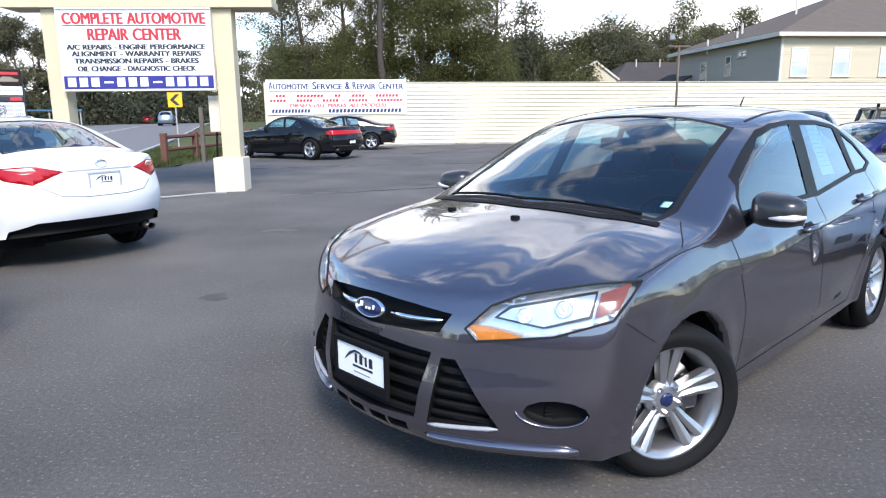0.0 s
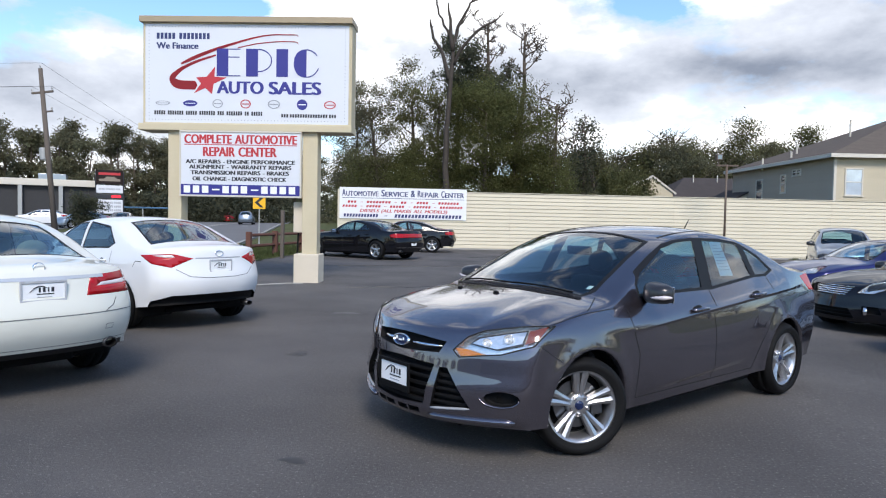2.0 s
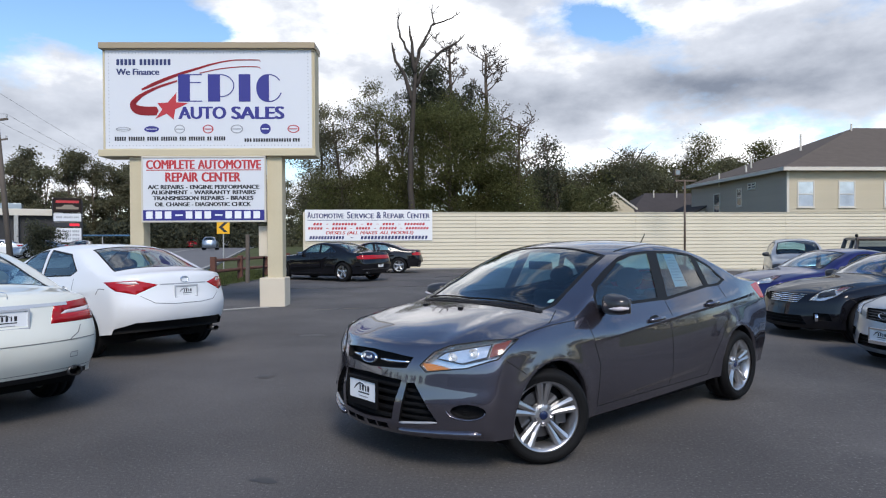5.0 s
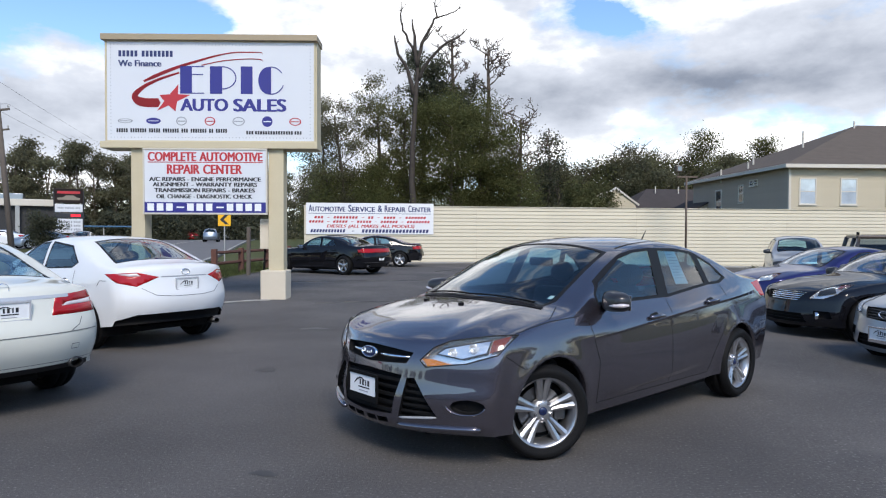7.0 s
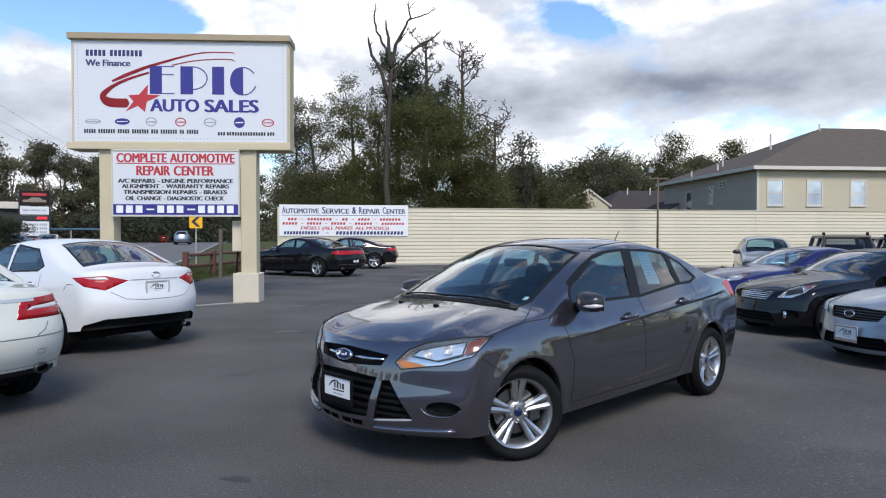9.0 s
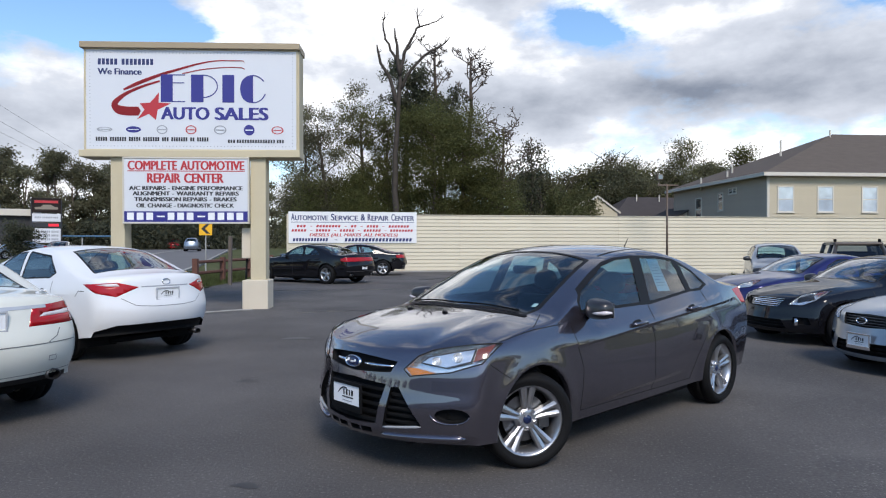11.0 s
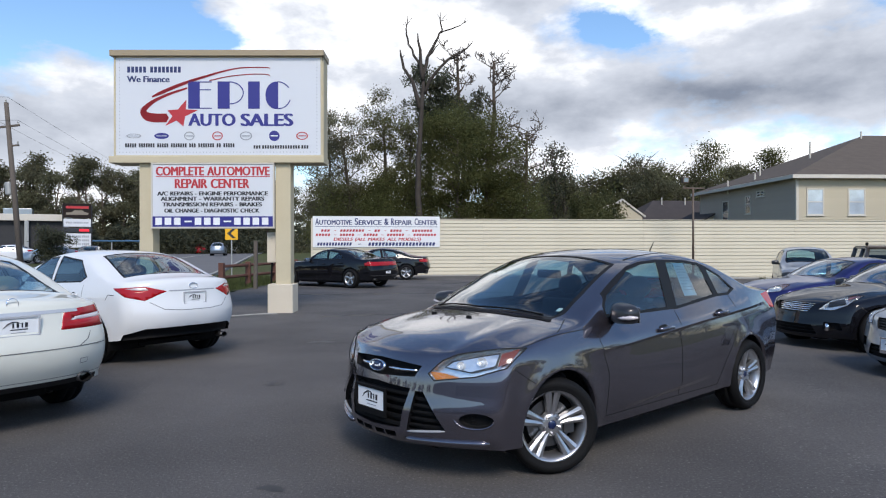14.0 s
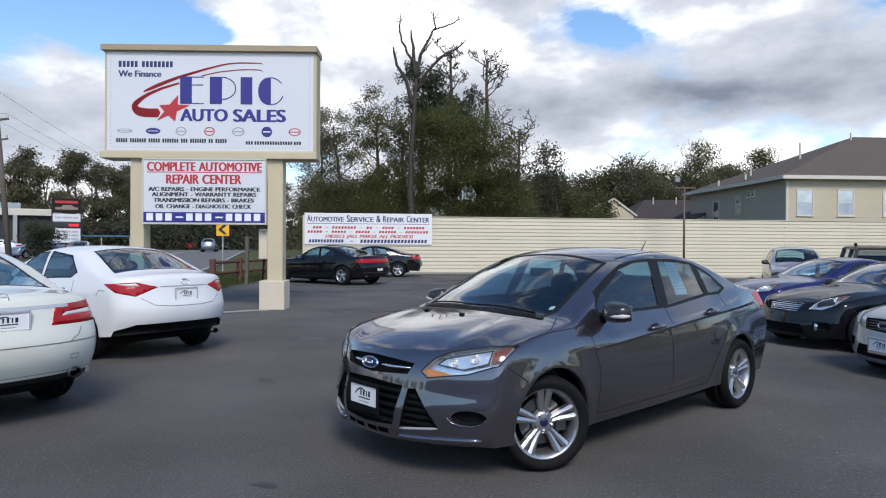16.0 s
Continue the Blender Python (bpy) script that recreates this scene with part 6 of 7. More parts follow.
part("fascia", boxed((-0.56, -0.58, HZ - 0.2), (HW + 0.56, -0.54, HZ + 0.04), 0.005), TRIMWHITE, house)
part("fascia", boxed((-0.58, -0.56, HZ - 0.2), (-0.54, HD + 0.56, HZ + 0.04), 0.005), TRIMWHITE, house)
part("soffit", boxed((-0.54, -0.54, HZ - 0.03), (HW + 0.54, HD + 0.54, HZ), 0), TRIMWHITE, house)
for x in (0.75, 3.55, 6.7, 9.8):
    sash_window(house, x, 3.35, 1.0, 1.6, Matrix.Identity(4))
sash_window(house, 4.3, 3.1, 0.9, 1.7, left_m, DARKGLASS)
sash_window(house, 8.0, 3.75, 0.6, 1.2, left_m, DARKGLASS)
for x in (9.6, 10.15):
    sash_window(house, x, 4.9, 0.4, 0.3, left_m, DARKGLASS)
for x, y, z, r, h in ((4.0, 5.0, 8.3, 0.07, 0.8), (9.0, 6.6, 9.3, 0.06, 0.9), (-0.2, 9.0, 6.0, 0.07, 0.6), (0.4, 6.0, 6.3, 0.07, 0.5), (12.5, 3.0, 7.2, 0.08, 0.6), (1.6, 7.5, 7.0, 0.07, 0.6)):
    bm = bmesh.new()
    tube(bm, [(x, y, z - 0.6), (x, y, z + 0.75 * h)], r, 8)
    part("vent_pipe", bm, TRIMWHITE, rf)

low_house = thing("low_house", Matrix.Translation((14.0, 60.0, 0.4)) @ Matrix.Rotation(radians(8), 4, "Z"), "single-storey house with a dark hipped roof", "house")
part("wall", boxed((0, 0, -1.5), (12.6, 9.0, 3.4)), HOUSE_CREAM, low_house)
part("roof", hip_roof(0, 0, 12.6, 9.0, 3.4, 2.3, 0.4, 3.4), SHINGLE_DARK, low_house, "dark shingle roof")
part("fascia", boxed((-0.42, -0.45, 3.22), (13.02, -0.41, 3.44)), TRIMWHITE, low_house)
for x in (3.5, 5.8):
    bm = bmesh.new()
    tube(bm, [(x, 3.5, 4.6), (x, 3.5, 5.9)], 0.06, 8)
    part("vent_pipe", bm, TRIMWHITE, low_house)
part("gable_wall", flat_shape([(-1.9, 3.3), (1.9, 3.3), (1.9, 3.9), (0, 5.25), (-1.9, 3.9)], 4.0), HOUSE_CREAM, low_house, "small front gable", at=Matrix.Translation((-1.9, 3.3, 0)))
for sx in (-1, 1):
    bb = bmesh.new()
    tube(bb, [(-1.9, -0.78, 5.4), (-1.9 + sx * 2.15, -0.78, 3.87)], 0.11, 4)
    part("barge_board", bb, TRIMWHITE, low_house)
gable = thing("gable_shed", Matrix.Translation((19.3, 55.0, 0.4)) @ Matrix.Rotation(radians(8), 4, "Z"), "small white gabled outbuilding", "shed")
gb = bmesh.new()
f = gb.faces.new([gb.verts.new(c) for c in ((-2.0, 0, 0), (2.2, 0, 0), (2.2, 0, 2.9), (0.3, 0, 4.1), (-2.0, 0, 2.9))])
r = bmesh.ops.extrude_face_region(gb, geom=[f])
for v in (q for q in r["geom"] if isinstance(q, bmesh.types.BMVert)):
    v.co.y += 5
bmesh.ops.recalc_face_normals(gb, faces=gb.faces)
part("wall", gb, TRIMWHITE, gable)
for sx in (-1, 1):
    rb = bmesh.new()
    x = -2.3 if sx < 0 else 2.5
    box(rb, (0, -0.3, 0), (math.hypot(x - 0.3, 1.35), 5.3, 0.12), 0, Matrix.Translation((0.3, 0, 4.15)) @ Matrix.Rotation(0.0 if sx > 0 else math.pi, 4, "Z") @ Matrix.Rotation(math.atan2(1.35, abs(x - 0.3)), 4, "Y"))
    if sx < 0:
        bmesh.ops.translate(rb, verts=rb.verts, vec=(0, 5, 0))
    part("roof_slope", rb, SHINGLE_DARK, gable)

# ---- across the road ----
shop = thing("wash_building", Matrix.Translation((-66, 66, 0.5)) @ Matrix.Rotation(radians(32), 4, "Z"), "long white commercial building with dark bays", "building")
# closed block without open bays; their inner shade is its dark colour
sw = bmesh.new()
box(sw, (-16, 0.6, 0), (18, 9, 5.0))
part("wall", sw, LINING, shop, "solid wall coloured dark for the shade in the bays")
part("fascia", boxed((-16, 0, 4.3), (18.2, 9.2, 5.1), 0.05), TRIMWHITE, shop, "pale metal fascia")
part("canopy", boxed((-10, -1.5, 3.6), (0, 0, 4.0), 0.03), TRIMWHITE, shop)
for k in range(9):
    x = -16 + k * 4.2
    part("pillar", boxed((x, 0, 0), (x + 0.45, 0.6, 4.3), 0.02), GALV, shop)
for x in (-6, 3, 11):
    part("roof_unit", boxed((x, 3, 5.1), (x + 3, 6, 5.9), 0.03), PAINT_SILVER, shop)

PYLONDARK = surf("dark_sign_panel", (0.016, 0.009, 0.008), 0.5, var=0.15, scale=2, spec=0.2)
py = thing("pylon_board", Matrix.Translation((-49.3, 75, 0.5)) @ Matrix.Rotation(radians(32), 4, "Z") @ Matrix.Diagonal((1.0, 1.0, 1.0, 1.0)), "dark roadside pylon with stacked lit panels", "sign")
part("frame", boxed((-1.6, 0.0, 0), (-1.35, 0.4, 6.2), 0.02), INK_BLACK, py)
part("frame", boxed((1.35, 0.0, 0), (1.6, 0.4, 6.2), 0.02), INK_BLACK, py)
part("panel", boxed((-1.5, -0.1, 4.7), (1.5, 0.3, 6.4), 0.04), PYLONDARK, py, "dark red panel with a tan shape")
part("panel_mark", flat_shape([(-1.15, 5.05), (-1.2, 5.3), (-0.6, 5.35), (-0.3, 5.6), (0.5, 5.6), (0.8, 5.38), (1.2, 5.3), (1.15, 5.05)], 0.03), PAINT_TAN, py, at=Matrix.Translation((0, -0.1, 0)))
part("panel_mark", boxed((-1.2, -0.13, 5.8), (1.2, -0.1, 6.1), 0.01), INK_RED, py)
part("panel", boxed((-1.45, -0.1, 3.6), (1.45, 0.3, 4.55), 0.04), SIGNFACE, py, "white panel with grey print")
bars((4, 6, 3), -1.2, 1.2, 4.0, 0.2, INK_GREY, py, -0.1, 0.6)
part("panel", boxed((-1.45, -0.1, 2.9), (1.45, 0.3, 3.5), 0.04), INK_BLACK, py, "black message board")
part("lit_text", boxed((0.2, -0.12, 3.05), (1.25, -0.1, 3.35)), glow("red_diodes", (1.0, 0.05, 0.08), 1.0), py, "red lit digits")
part("panel", boxed((-1.45, -0.1, 1.1), (1.45, 0.3, 2.8), 0.04), SIGNFACE, py, "white changeable letter board")
for z in (2.3, 1.85, 1.4):
    bars((3, 5, 4), -1.25, 1.25, z, 0.25, INK_GREY, py, -0.1, 0.5)

canopy = thing("bus_shelter", Matrix.Translation((-50.3, 84, 0.45)) @ Matrix.Rotation(radians(30), 4, "Z"), "low shelter with a blue roof across the road", "shelter")
part("roof", boxed((-3.6, -1.5, 1.95), (3.6, 1.5, 2.15), 0.03), surf("blue_metal", (0.04, 0.12, 0.22), 0.5), canopy)
for x in (-3.4, 0.0, 3.4):
    part("post", boxed((x - 0.08, -1.3, 0), (x + 0.08, -1.14, 1.95), 0.01), GALV, canopy)

# ---- the cars ----
FIVE_TWIN = dict(arms=5, twin=True, near=0.15, spread=0.15, w0=0.025, w1=0.056, cap=EMBLEM_BLUE)
FIVE = dict(arms=5, twin=False, spread=0.0, w0=0.06, w1=0.085)
TEN = dict(arms=10, twin=False, spread=0.0, w0=0.03, w1=0.045)

GREY_LAMP = [
    (AMBER, [(0.2, -0.425, 0.69), (0.205, -0.475, 0.642), (0.285, -0.61, 0.664), (0.23, -0.5, 0.69)], 0.012),
    (MARKER, [(0.44, -0.79, 0.738), (0.5, -0.77, 0.81), (0.62, -0.815, 0.836), (0.52, -0.83, 0.762)], 0.012),
    (DARKMETAL, [(0.245, -0.505, 0.722), (0.285, -0.54, 0.764), (0.5, -0.76, 0.818), (0.43, -0.785, 0.738), (0.33, -0.66, 0.695)], 0.03),
    (REFLECTOR, [(0.255, -0.517, 0.726), (0.289, -0.549, 0.756), (0.49, -0.757, 0.808), (0.425, -0.776, 0.746), (0.33, -0.657, 0.703)], 0.026),
]
SEDAN_GREY = dict(
    length=4.53, width=1.82, axle=0.915, base=2.665, tyre=0.316, rim=0.228, arch=0.046, step=0.03, track=0.945,
    top=[(0.0, 0.72), (0.1, 0.765), (0.4, 0.885), (0.8, 0.97), (1.04, 1.005), (1.3, 1.125), (1.7, 1.315), (2.0, 1.415), (2.3, 1.455), (2.6, 1.466), (3.0, 1.44), (3.3, 1.38), (3.65, 1.255), (3.95, 1.145), (4.2, 1.115), (4.42, 1.10), (4.53, 1.05)],
    belt=[(0, 0.88), (1.2, 0.915), (2.5, 0.955), (3.5, 1.005), (4.53, 1.03)],
    plan=[(0, 0.84), (0.25, 0.925), (0.6, 0.98), (1.0, 0.995), (2.2, 1.0), (3.4, 0.985), (4.0, 0.95), (4.53, 0.87)],
    bottom=[(0, 0.225), (0.45, 0.24), (1.3, 0.235), (3.0, 0.26), (4.53, 0.3)],
    front=[(0, 0.085), (0.12, 0.05), (0.35, 0.05), (0.6, 0.08), (0.85, 0.11), (1.0, 0.16)],
    rear=[(0, 0.14), (0.3, 0.02), (0.5, 0.0), (0.75, 0.06), (1.0, 0.12)],
    side=[(0, 0.92), (0.3, 0.975), (0.6, 1.0), (0.84, 0.99), (1.0, 0.935)],
    bow=0.34, bow_power=2.4, tail_bow=0.22, tumble=0.34, crown=0.055, roof_mid=2.5, cowl=1.1, hood_line=0.014,
    crease=[(1.25, 0.76, 4.05, 0.975, 0.024), (1.5, 0.335, 2.95, 0.42, 0.014)],
    screen=(1.01, 2.0), screen_y=(0.635, 0.565), frit=0.03, backlight=(3.15, 3.92), backlight_y=(0.5, 0.58), glass=GLASS, side_glass=SIDEGLASS,
    windows=[[(1.48, 0.975), (2.295, 0.985), (2.378, 1.378), (2.13, 1.362), (1.93, 1.318), (1.56, 1.145), (1.48, 1.06)], [(2.392, 0.982), (3.075, 1.05), (3.0, 1.342), (2.75, 1.37), (2.478, 1.375)], [(3.11, 1.05), (3.3, 1.055), (3.445, 1.1), (3.26, 1.235), (3.05, 1.325)]],
    openings=[
        (("pair", "black"), [(2.293, 0, 0.985), (2.394, 0, 0.984), (2.48, 0, 1.374), (2.376, 0, 1.377)], (0, 1, 0)),
        (("pair", "black"), [(3.073, 0, 1.051), (3.112, 0, 1.052), (3.052, 0, 1.323), (2.998, 0, 1.341)], (0, 1, 0)),
        (("pair", "head", GREY_LAMP, [((0.3, -0.6, 0.738), 0.025), ((0.395, -0.695, 0.762), 0.028)]), [(0.19, -0.42, 0.677), (0.2, -0.465, 0.638), (0.33, -0.7, 0.676), (0.47, -0.84, 0.733), (0.64, -0.845, 0.843), (0.5, -0.74, 0.838), (0.32, -0.565, 0.802), (0.25, -0.49, 0.762)], (0.77, 0.58, -0.25)),
        (("one", "recess"), [(0.08, -0.37, 0.722), (0.08, -0.2, 0.735), (0.08, 0.0, 0.742), (0.08, 0.2, 0.735), (0.08, 0.37, 0.722), (0.08, 0.335, 0.652), (0.08, 0.0, 0.63), (0.08, -0.335, 0.652)], (1, 0, 0)),
        (("one", "grille", 6), [(0.0, -0.312, 0.578), (0.0, 0.0, 0.592), (0.0, 0.312, 0.578), (0.0, 0.262, 0.325), (0.0, 0.0, 0.31), (0.0, -0.262, 0.325)], (1, 0, 0)),
        (("pair", "grille", 6), [(0.13, -0.352, 0.565), (0.12, -0.302, 0.318), (0.225, -0.56, 0.343), (0.165, -0.4, 0.568)], (0.9, 0.42, 0)),
        (("pair", "recess"), [(0.32 + 0.066 * math.cos(k * 0.5236), -0.725 - 0.092 * math.cos(k * 0.5236), 0.42 + 0.045 * math.sin(k * 0.5236)) for k in range(12)], (0.78, 0.6, 0)),
        (("pair", "recess"), [(0.02, -0.02, 0.252), (0.02, -0.115, 0.254), (0.02, -0.115, 0.29), (0.02, -0.02, 0.288)], (1, 0, 0)),
        (("pair", "recess"), [(0.03, -0.13, 0.255), (0.03, -0.225, 0.258), (0.03, -0.225, 0.294), (0.03, -0.13, 0.291)], (1, 0, 0)),
        (("pair", "tail"), [(3.98, -0.83, 1.03), (4.13, -0.856, 0.9), (4.36, -0.8, 0.88), (4.5, -0.62, 0.92), (4.46, -0.62, 1.0), (4.18, -0.8, 1.05)], (-0.5, 0.85, 0)),
    ],
    seams=[[(0.62, 0.852), (0.75, 0.876), (0.85, 0.892), (0.945, 0.903), (1.09, 0.911), (1.25, 0.917)], [(1.33, 0.9), (1.34, 0.82), (1.42, 0.6), (1.4, 0.3)], [(2.36, 0.99), (2.39, 0.7), (2.36, 0.3)], [(3.28, 1.06), (3.36, 0.87), (3.36, 0.76), (3.12, 0.5), (2.98, 0.3)], [(1.4, 0.3), (2.98, 0.31)], [(0.47, 0.745), (0.65, 0.63)]],
    top_seams=[[(0.95, 0.83), (1.0, 0.81), (1.04, 0.785), (1.1, 0.75), (1.17, 0.71)]], gap=0.005,
    handles=[(2.13, 0.856), (3.03, 0.918)], mirror=(1.54, 0.975), steer=-27.0, mirror_mat=MIRRORSHELL, signal=True, seat=2.05, dash=0.93,
    wheels=FIVE_TWIN,
    emblem=((0.092, 0, 0.69), -math.pi / 2, -12, 0.088, 0.039, EMBLEM_BLUE, CHROME),
    plates=[((0.03, -0.005, 0.475), -math.pi / 2, PLASTIC)],
)
GREY_AT = Matrix.Translation((-0.36, 2.47, 0)) @ Matrix.Rotation(radians(44.6), 4, "Z")
grey, grey_shell = car("sedan", SEDAN_GREY, PAINT_GREY, GREY_AT, "dark grey metallic sedan with five-spoke alloy wheels")


def variant(**changes):
    """A plainer car for the rows further off, with its own measures."""
    sp = dict(SEDAN_GREY)
    sp.pop("emblem")
    sp.pop("side")
    sp.update(tumble=0.36, front=[(0, 0.035), (0.12, 0.0), (0.35, 0.0), (0.6, 0.03), (0.85, 0.06), (1.0, 0.11)], track=0.955, steer=0.0, plates=[], crease=[(1.2, 0.75, 3.9, 0.86, 0.01)], step=0.07, signal=False, wheels=FIVE, openings=[], top_seams=[], side_edge=0.02, gap=0.008)
    sp.update(changes)
    return sp


SEDAN_WHITE = variant(
    length=4.64, width=1.775, axle=0.95, base=2.7, tyre=0.316, rim=0.2,
    top=[(0.0, 0.72), (0.4, 0.86), (1.0, 0.98), (1.2, 1.05), (1.7, 1.29), (2.1, 1.41), (2.6, 1.455), (3.1, 1.435), (3.4, 1.38), (3.8, 1.23), (4.1, 1.125), (4.3, 1.1), (4.5, 1.09), (4.64, 1.03)],
    belt=[(0, 0.86), (1.2, 0.91), (2.5, 0.95), (3.5, 0.99), (4.64, 1.02)], tail_bow=0.3,
    rear=[(0, 0.12), (0.25, 0.02), (0.45, 0.0), (0.7, 0.06), (1.0, 0.1)], bottom=[(0, 0.22), (0.4, 0.19), (3.2, 0.2), (3.95, 0.3), (4.64, 0.37)],
    screen=(1.2, 2.08), backlight=(3.25, 4.05), backlight_y=(0.5, 0.62), mirror=(1.65, 0.98), seat=2.1,
    windows=[[(1.7, 1.0), (2.5, 1.0), (2.42, 1.37), (2.15, 1.35), (1.95, 1.25)], [(2.56, 1.0), (3.3, 1.03), (3.42, 1.1), (3.1, 1.32), (2.5, 1.375)]],
    handles=[(2.36, 0.84), (3.22, 0.87)], glass=GLASS, side_glass=GLASS, wheels=TEN,
    openings=[
        (("pair", "pale_lamp", CLEARLENS), [(4.2, -0.705, 0.972), (4.36, -0.63, 0.945), (4.41, -0.52, 0.952), (4.39, -0.56, 0.985)], (-0.72, 0.7, 0)),
        (("pair", "tail"), [(4.06, -0.80, 0.975), (4.27, -0.76, 0.868), (4.42, -0.58, 0.82), (4.51, -0.33, 0.935), (4.40, -0.56, 0.997)], (-0.72, 0.7, 0)),
        (("one", "recess"), [(4.5, -0.8, 0.3), (4.5, -0.78, 0.4), (4.5, -0.6, 0.47), (4.5, -0.3, 0.48), (4.5, 0.3, 0.48), (4.5, 0.6, 0.47), (4.5, 0.78, 0.4), (4.5, 0.8, 0.3)], (-1, 0, 0)),
    ],
    rear_strips=[([(-0.33, 0.937), (0.33, 0.937)], INK_GREY, 0.014), ([(-0.56, 0.8), (-0.42, 0.71), (-0.2, 0.69), (0.2, 0.69), (0.42, 0.71), (0.56, 0.8)], SOFTGAP, 0.007)],
    plates=[((4.6, 0, 0.83), math.pi / 2, PALEFRAME)], emblem=((4.555, 0, 0.992), math.pi / 2, 0, 0.06, 0.04, None, CHROME), exhausts=[(4.5, 0.5, 0.3, 0.035, 0)],
    seams=[[(2.5, 1.0), (2.52, 0.7), (2.5, 0.3)], [(3.4, 1.0), (3.42, 0.85), (3.2, 0.5), (3.1, 0.3)], [(3.95, 0.82), (4.0, 0.89), (4.12, 0.89)]],
)
car("sedan", SEDAN_WHITE, PAINT_WHITE, Matrix.Translation((-7.33, 8.9, 0)) @ Matrix.Rotation(radians(329), 4, "Z"), "white compact sedan parked with its tail to the lot")
SEDAN_CREAM = variant(
    length=4.87, width=1.855, axle=0.85, base=2.87, tyre=0.33, rim=0.225,
    top=[(0.0, 0.72), (0.5, 0.88), (1.2, 0.98), (1.4, 1.03), (1.9, 1.28), (2.3, 1.42), (2.8, 1.47), (3.2, 1.44), (3.6, 1.34), (4.0, 1.18), (4.25, 1.1), (4.5, 1.08), (4.75, 1.06), (4.87, 1.0)],
    belt=[(0, 0.86), (1.2, 0.9), (2.5, 0.94), (3.5, 0.97), (4.87, 0.99)], tail_bow=0.24, bottom=[(0, 0.2), (3.4, 0.21), (4.1, 0.33), (4.87, 0.36)],
    screen=(1.4, 2.28), backlight=(3.4, 4.18), backlight_y=(0.52, 0.64), mirror=(1.85, 0.98), seat=2.3,
    windows=[[(1.9, 0.98), (2.68, 0.98), (2.6, 1.38), (2.3, 1.36), (2.1, 1.24)], [(2.74, 0.98), (3.55, 1.0), (3.6, 1.06), (3.3, 1.28), (2.68, 1.38)]],
    handles=[(2.5, 0.84), (3.4, 0.86)], glass=GLASS, side_glass=GLASS, wheels=TEN, lining=PALELINING, cloth=PALELINING,
    openings=[
        (("pair", "pale_lamp", CLEARLENS), [(4.79, -0.45, 0.885), (4.77, -0.5, 0.912), (4.57, -0.79, 0.928), (4.55, -0.83, 0.892)], (-0.78, 0.62, 0)),
        (("pair", "tail"), [(4.82, -0.34, 0.815), (4.77, -0.4, 0.972), (4.56, -0.78, 0.99), (4.5, -0.87, 0.845), (4.6, -0.82, 0.81)], (-0.78, 0.62, 0)),
        (("one", "black"), [(4.8, -0.75, 0.3), (4.8, -0.72, 0.4), (4.8, 0.72, 0.4), (4.8, 0.75, 0.3)], (-1, 0, 0)),
    ],
    rear_strips=[([(-0.5, 0.965), (0.5, 0.965)], PALEFRAME, 0.028), ([(-0.84, 0.672), (0.84, 0.672)], SOFTGAP, 0.007), ([(-0.6, 0.78), (-0.56, 0.72), (-0.5, 0.69), (-0.48, 0.675)], SOFTGAP, 0.007), ([(0.6, 0.78), (0.56, 0.72), (0.5, 0.69), (0.48, 0.675)], SOFTGAP, 0.007), ([(-0.8, 0.43), (0.8, 0.43)], SOFTGAP, 0.006), ([(-0.56, 0.565), (-0.49, 0.565), (-0.49, 0.525), (-0.56, 0.525), (-0.56, 0.565)], SOFTGAP, 0.005), ([(0.49, 0.565), (0.56, 0.565), (0.56, 0.525), (0.49, 0.525), (0.49, 0.565)], SOFTGAP, 0.005)],
    plates=[((4.825, 0, 0.868), math.pi / 2, PALEFRAME)], emblem=((4.735, 0, 1.045), math.pi / 2, 0, 0.045, 0.045, None, CHROME), exhausts=[(4.7, 0.56, 0.395, 0.045, 0), (4.7, -0.56, 0.395, 0.045, 0)],
)
car("sedan", SEDAN_CREAM, PAINT_CREAM, Matrix.Translation((-7.30, 5.45, 0)) @ Matrix.Rotation(radians(329), 4, "Z"), "off-white luxury sedan seen from its rear corner")
SEDAN_BIG = variant(
    length=5.08, width=1.9, axle=0.95, base=3.05, tyre=0.355, rim=0.235,
    top=[(0.0, 0.8), (0.3, 0.9), (1.0, 0.99), (1.5, 1.04), (2.0, 1.29), (2.4, 1.43), (2.9, 1.48), (3.3, 1.45), (3.8, 1.33), (4.3, 1.14), (4.6, 1.1), (4.9, 1.1), (5.08, 1.05)],
    belt=[(0, 0.9), (1.2, 0.94), (2.5, 0.98), (3.5, 1.02), (5.08, 1.03)], bow=0.2, tail_bow=0.16,
    screen=(1.55, 2.4), backlight=(3.5, 4.25), backlight_y=(0.52, 0.64), mirror=(1.95, 1.0), seat=2.45,
    windows=[[(2.05, 1.03), (2.85, 1.03), (2.78, 1.37), (2.5, 1.36), (2.25, 1.25)], [(2.92, 1.03), (3.6, 1.06), (3.66, 1.1), (3.4, 1.3), (2.86, 1.375)]],
    handles=[(2.7, 0.88), (3.55, 0.92)],
    openings=[(("one", "tail"), [(5.0, -0.84, 0.83), (5.0, -0.8, 0.975), (5.0, 0.8, 0.975), (5.0, 0.84, 0.83)], (-1, 0, 0))],
    rear_strips=[([(-0.8, 0.47), (0.8, 0.47)], CHROME, 0.012)], exhausts=[(4.95, 0.6, 0.33, 0.05, 0), (4.95, -0.6, 0.33, 0.05, 0)],
    plates=[((5.075, 0, 0.6), math.pi / 2, PLASTIC)],
)
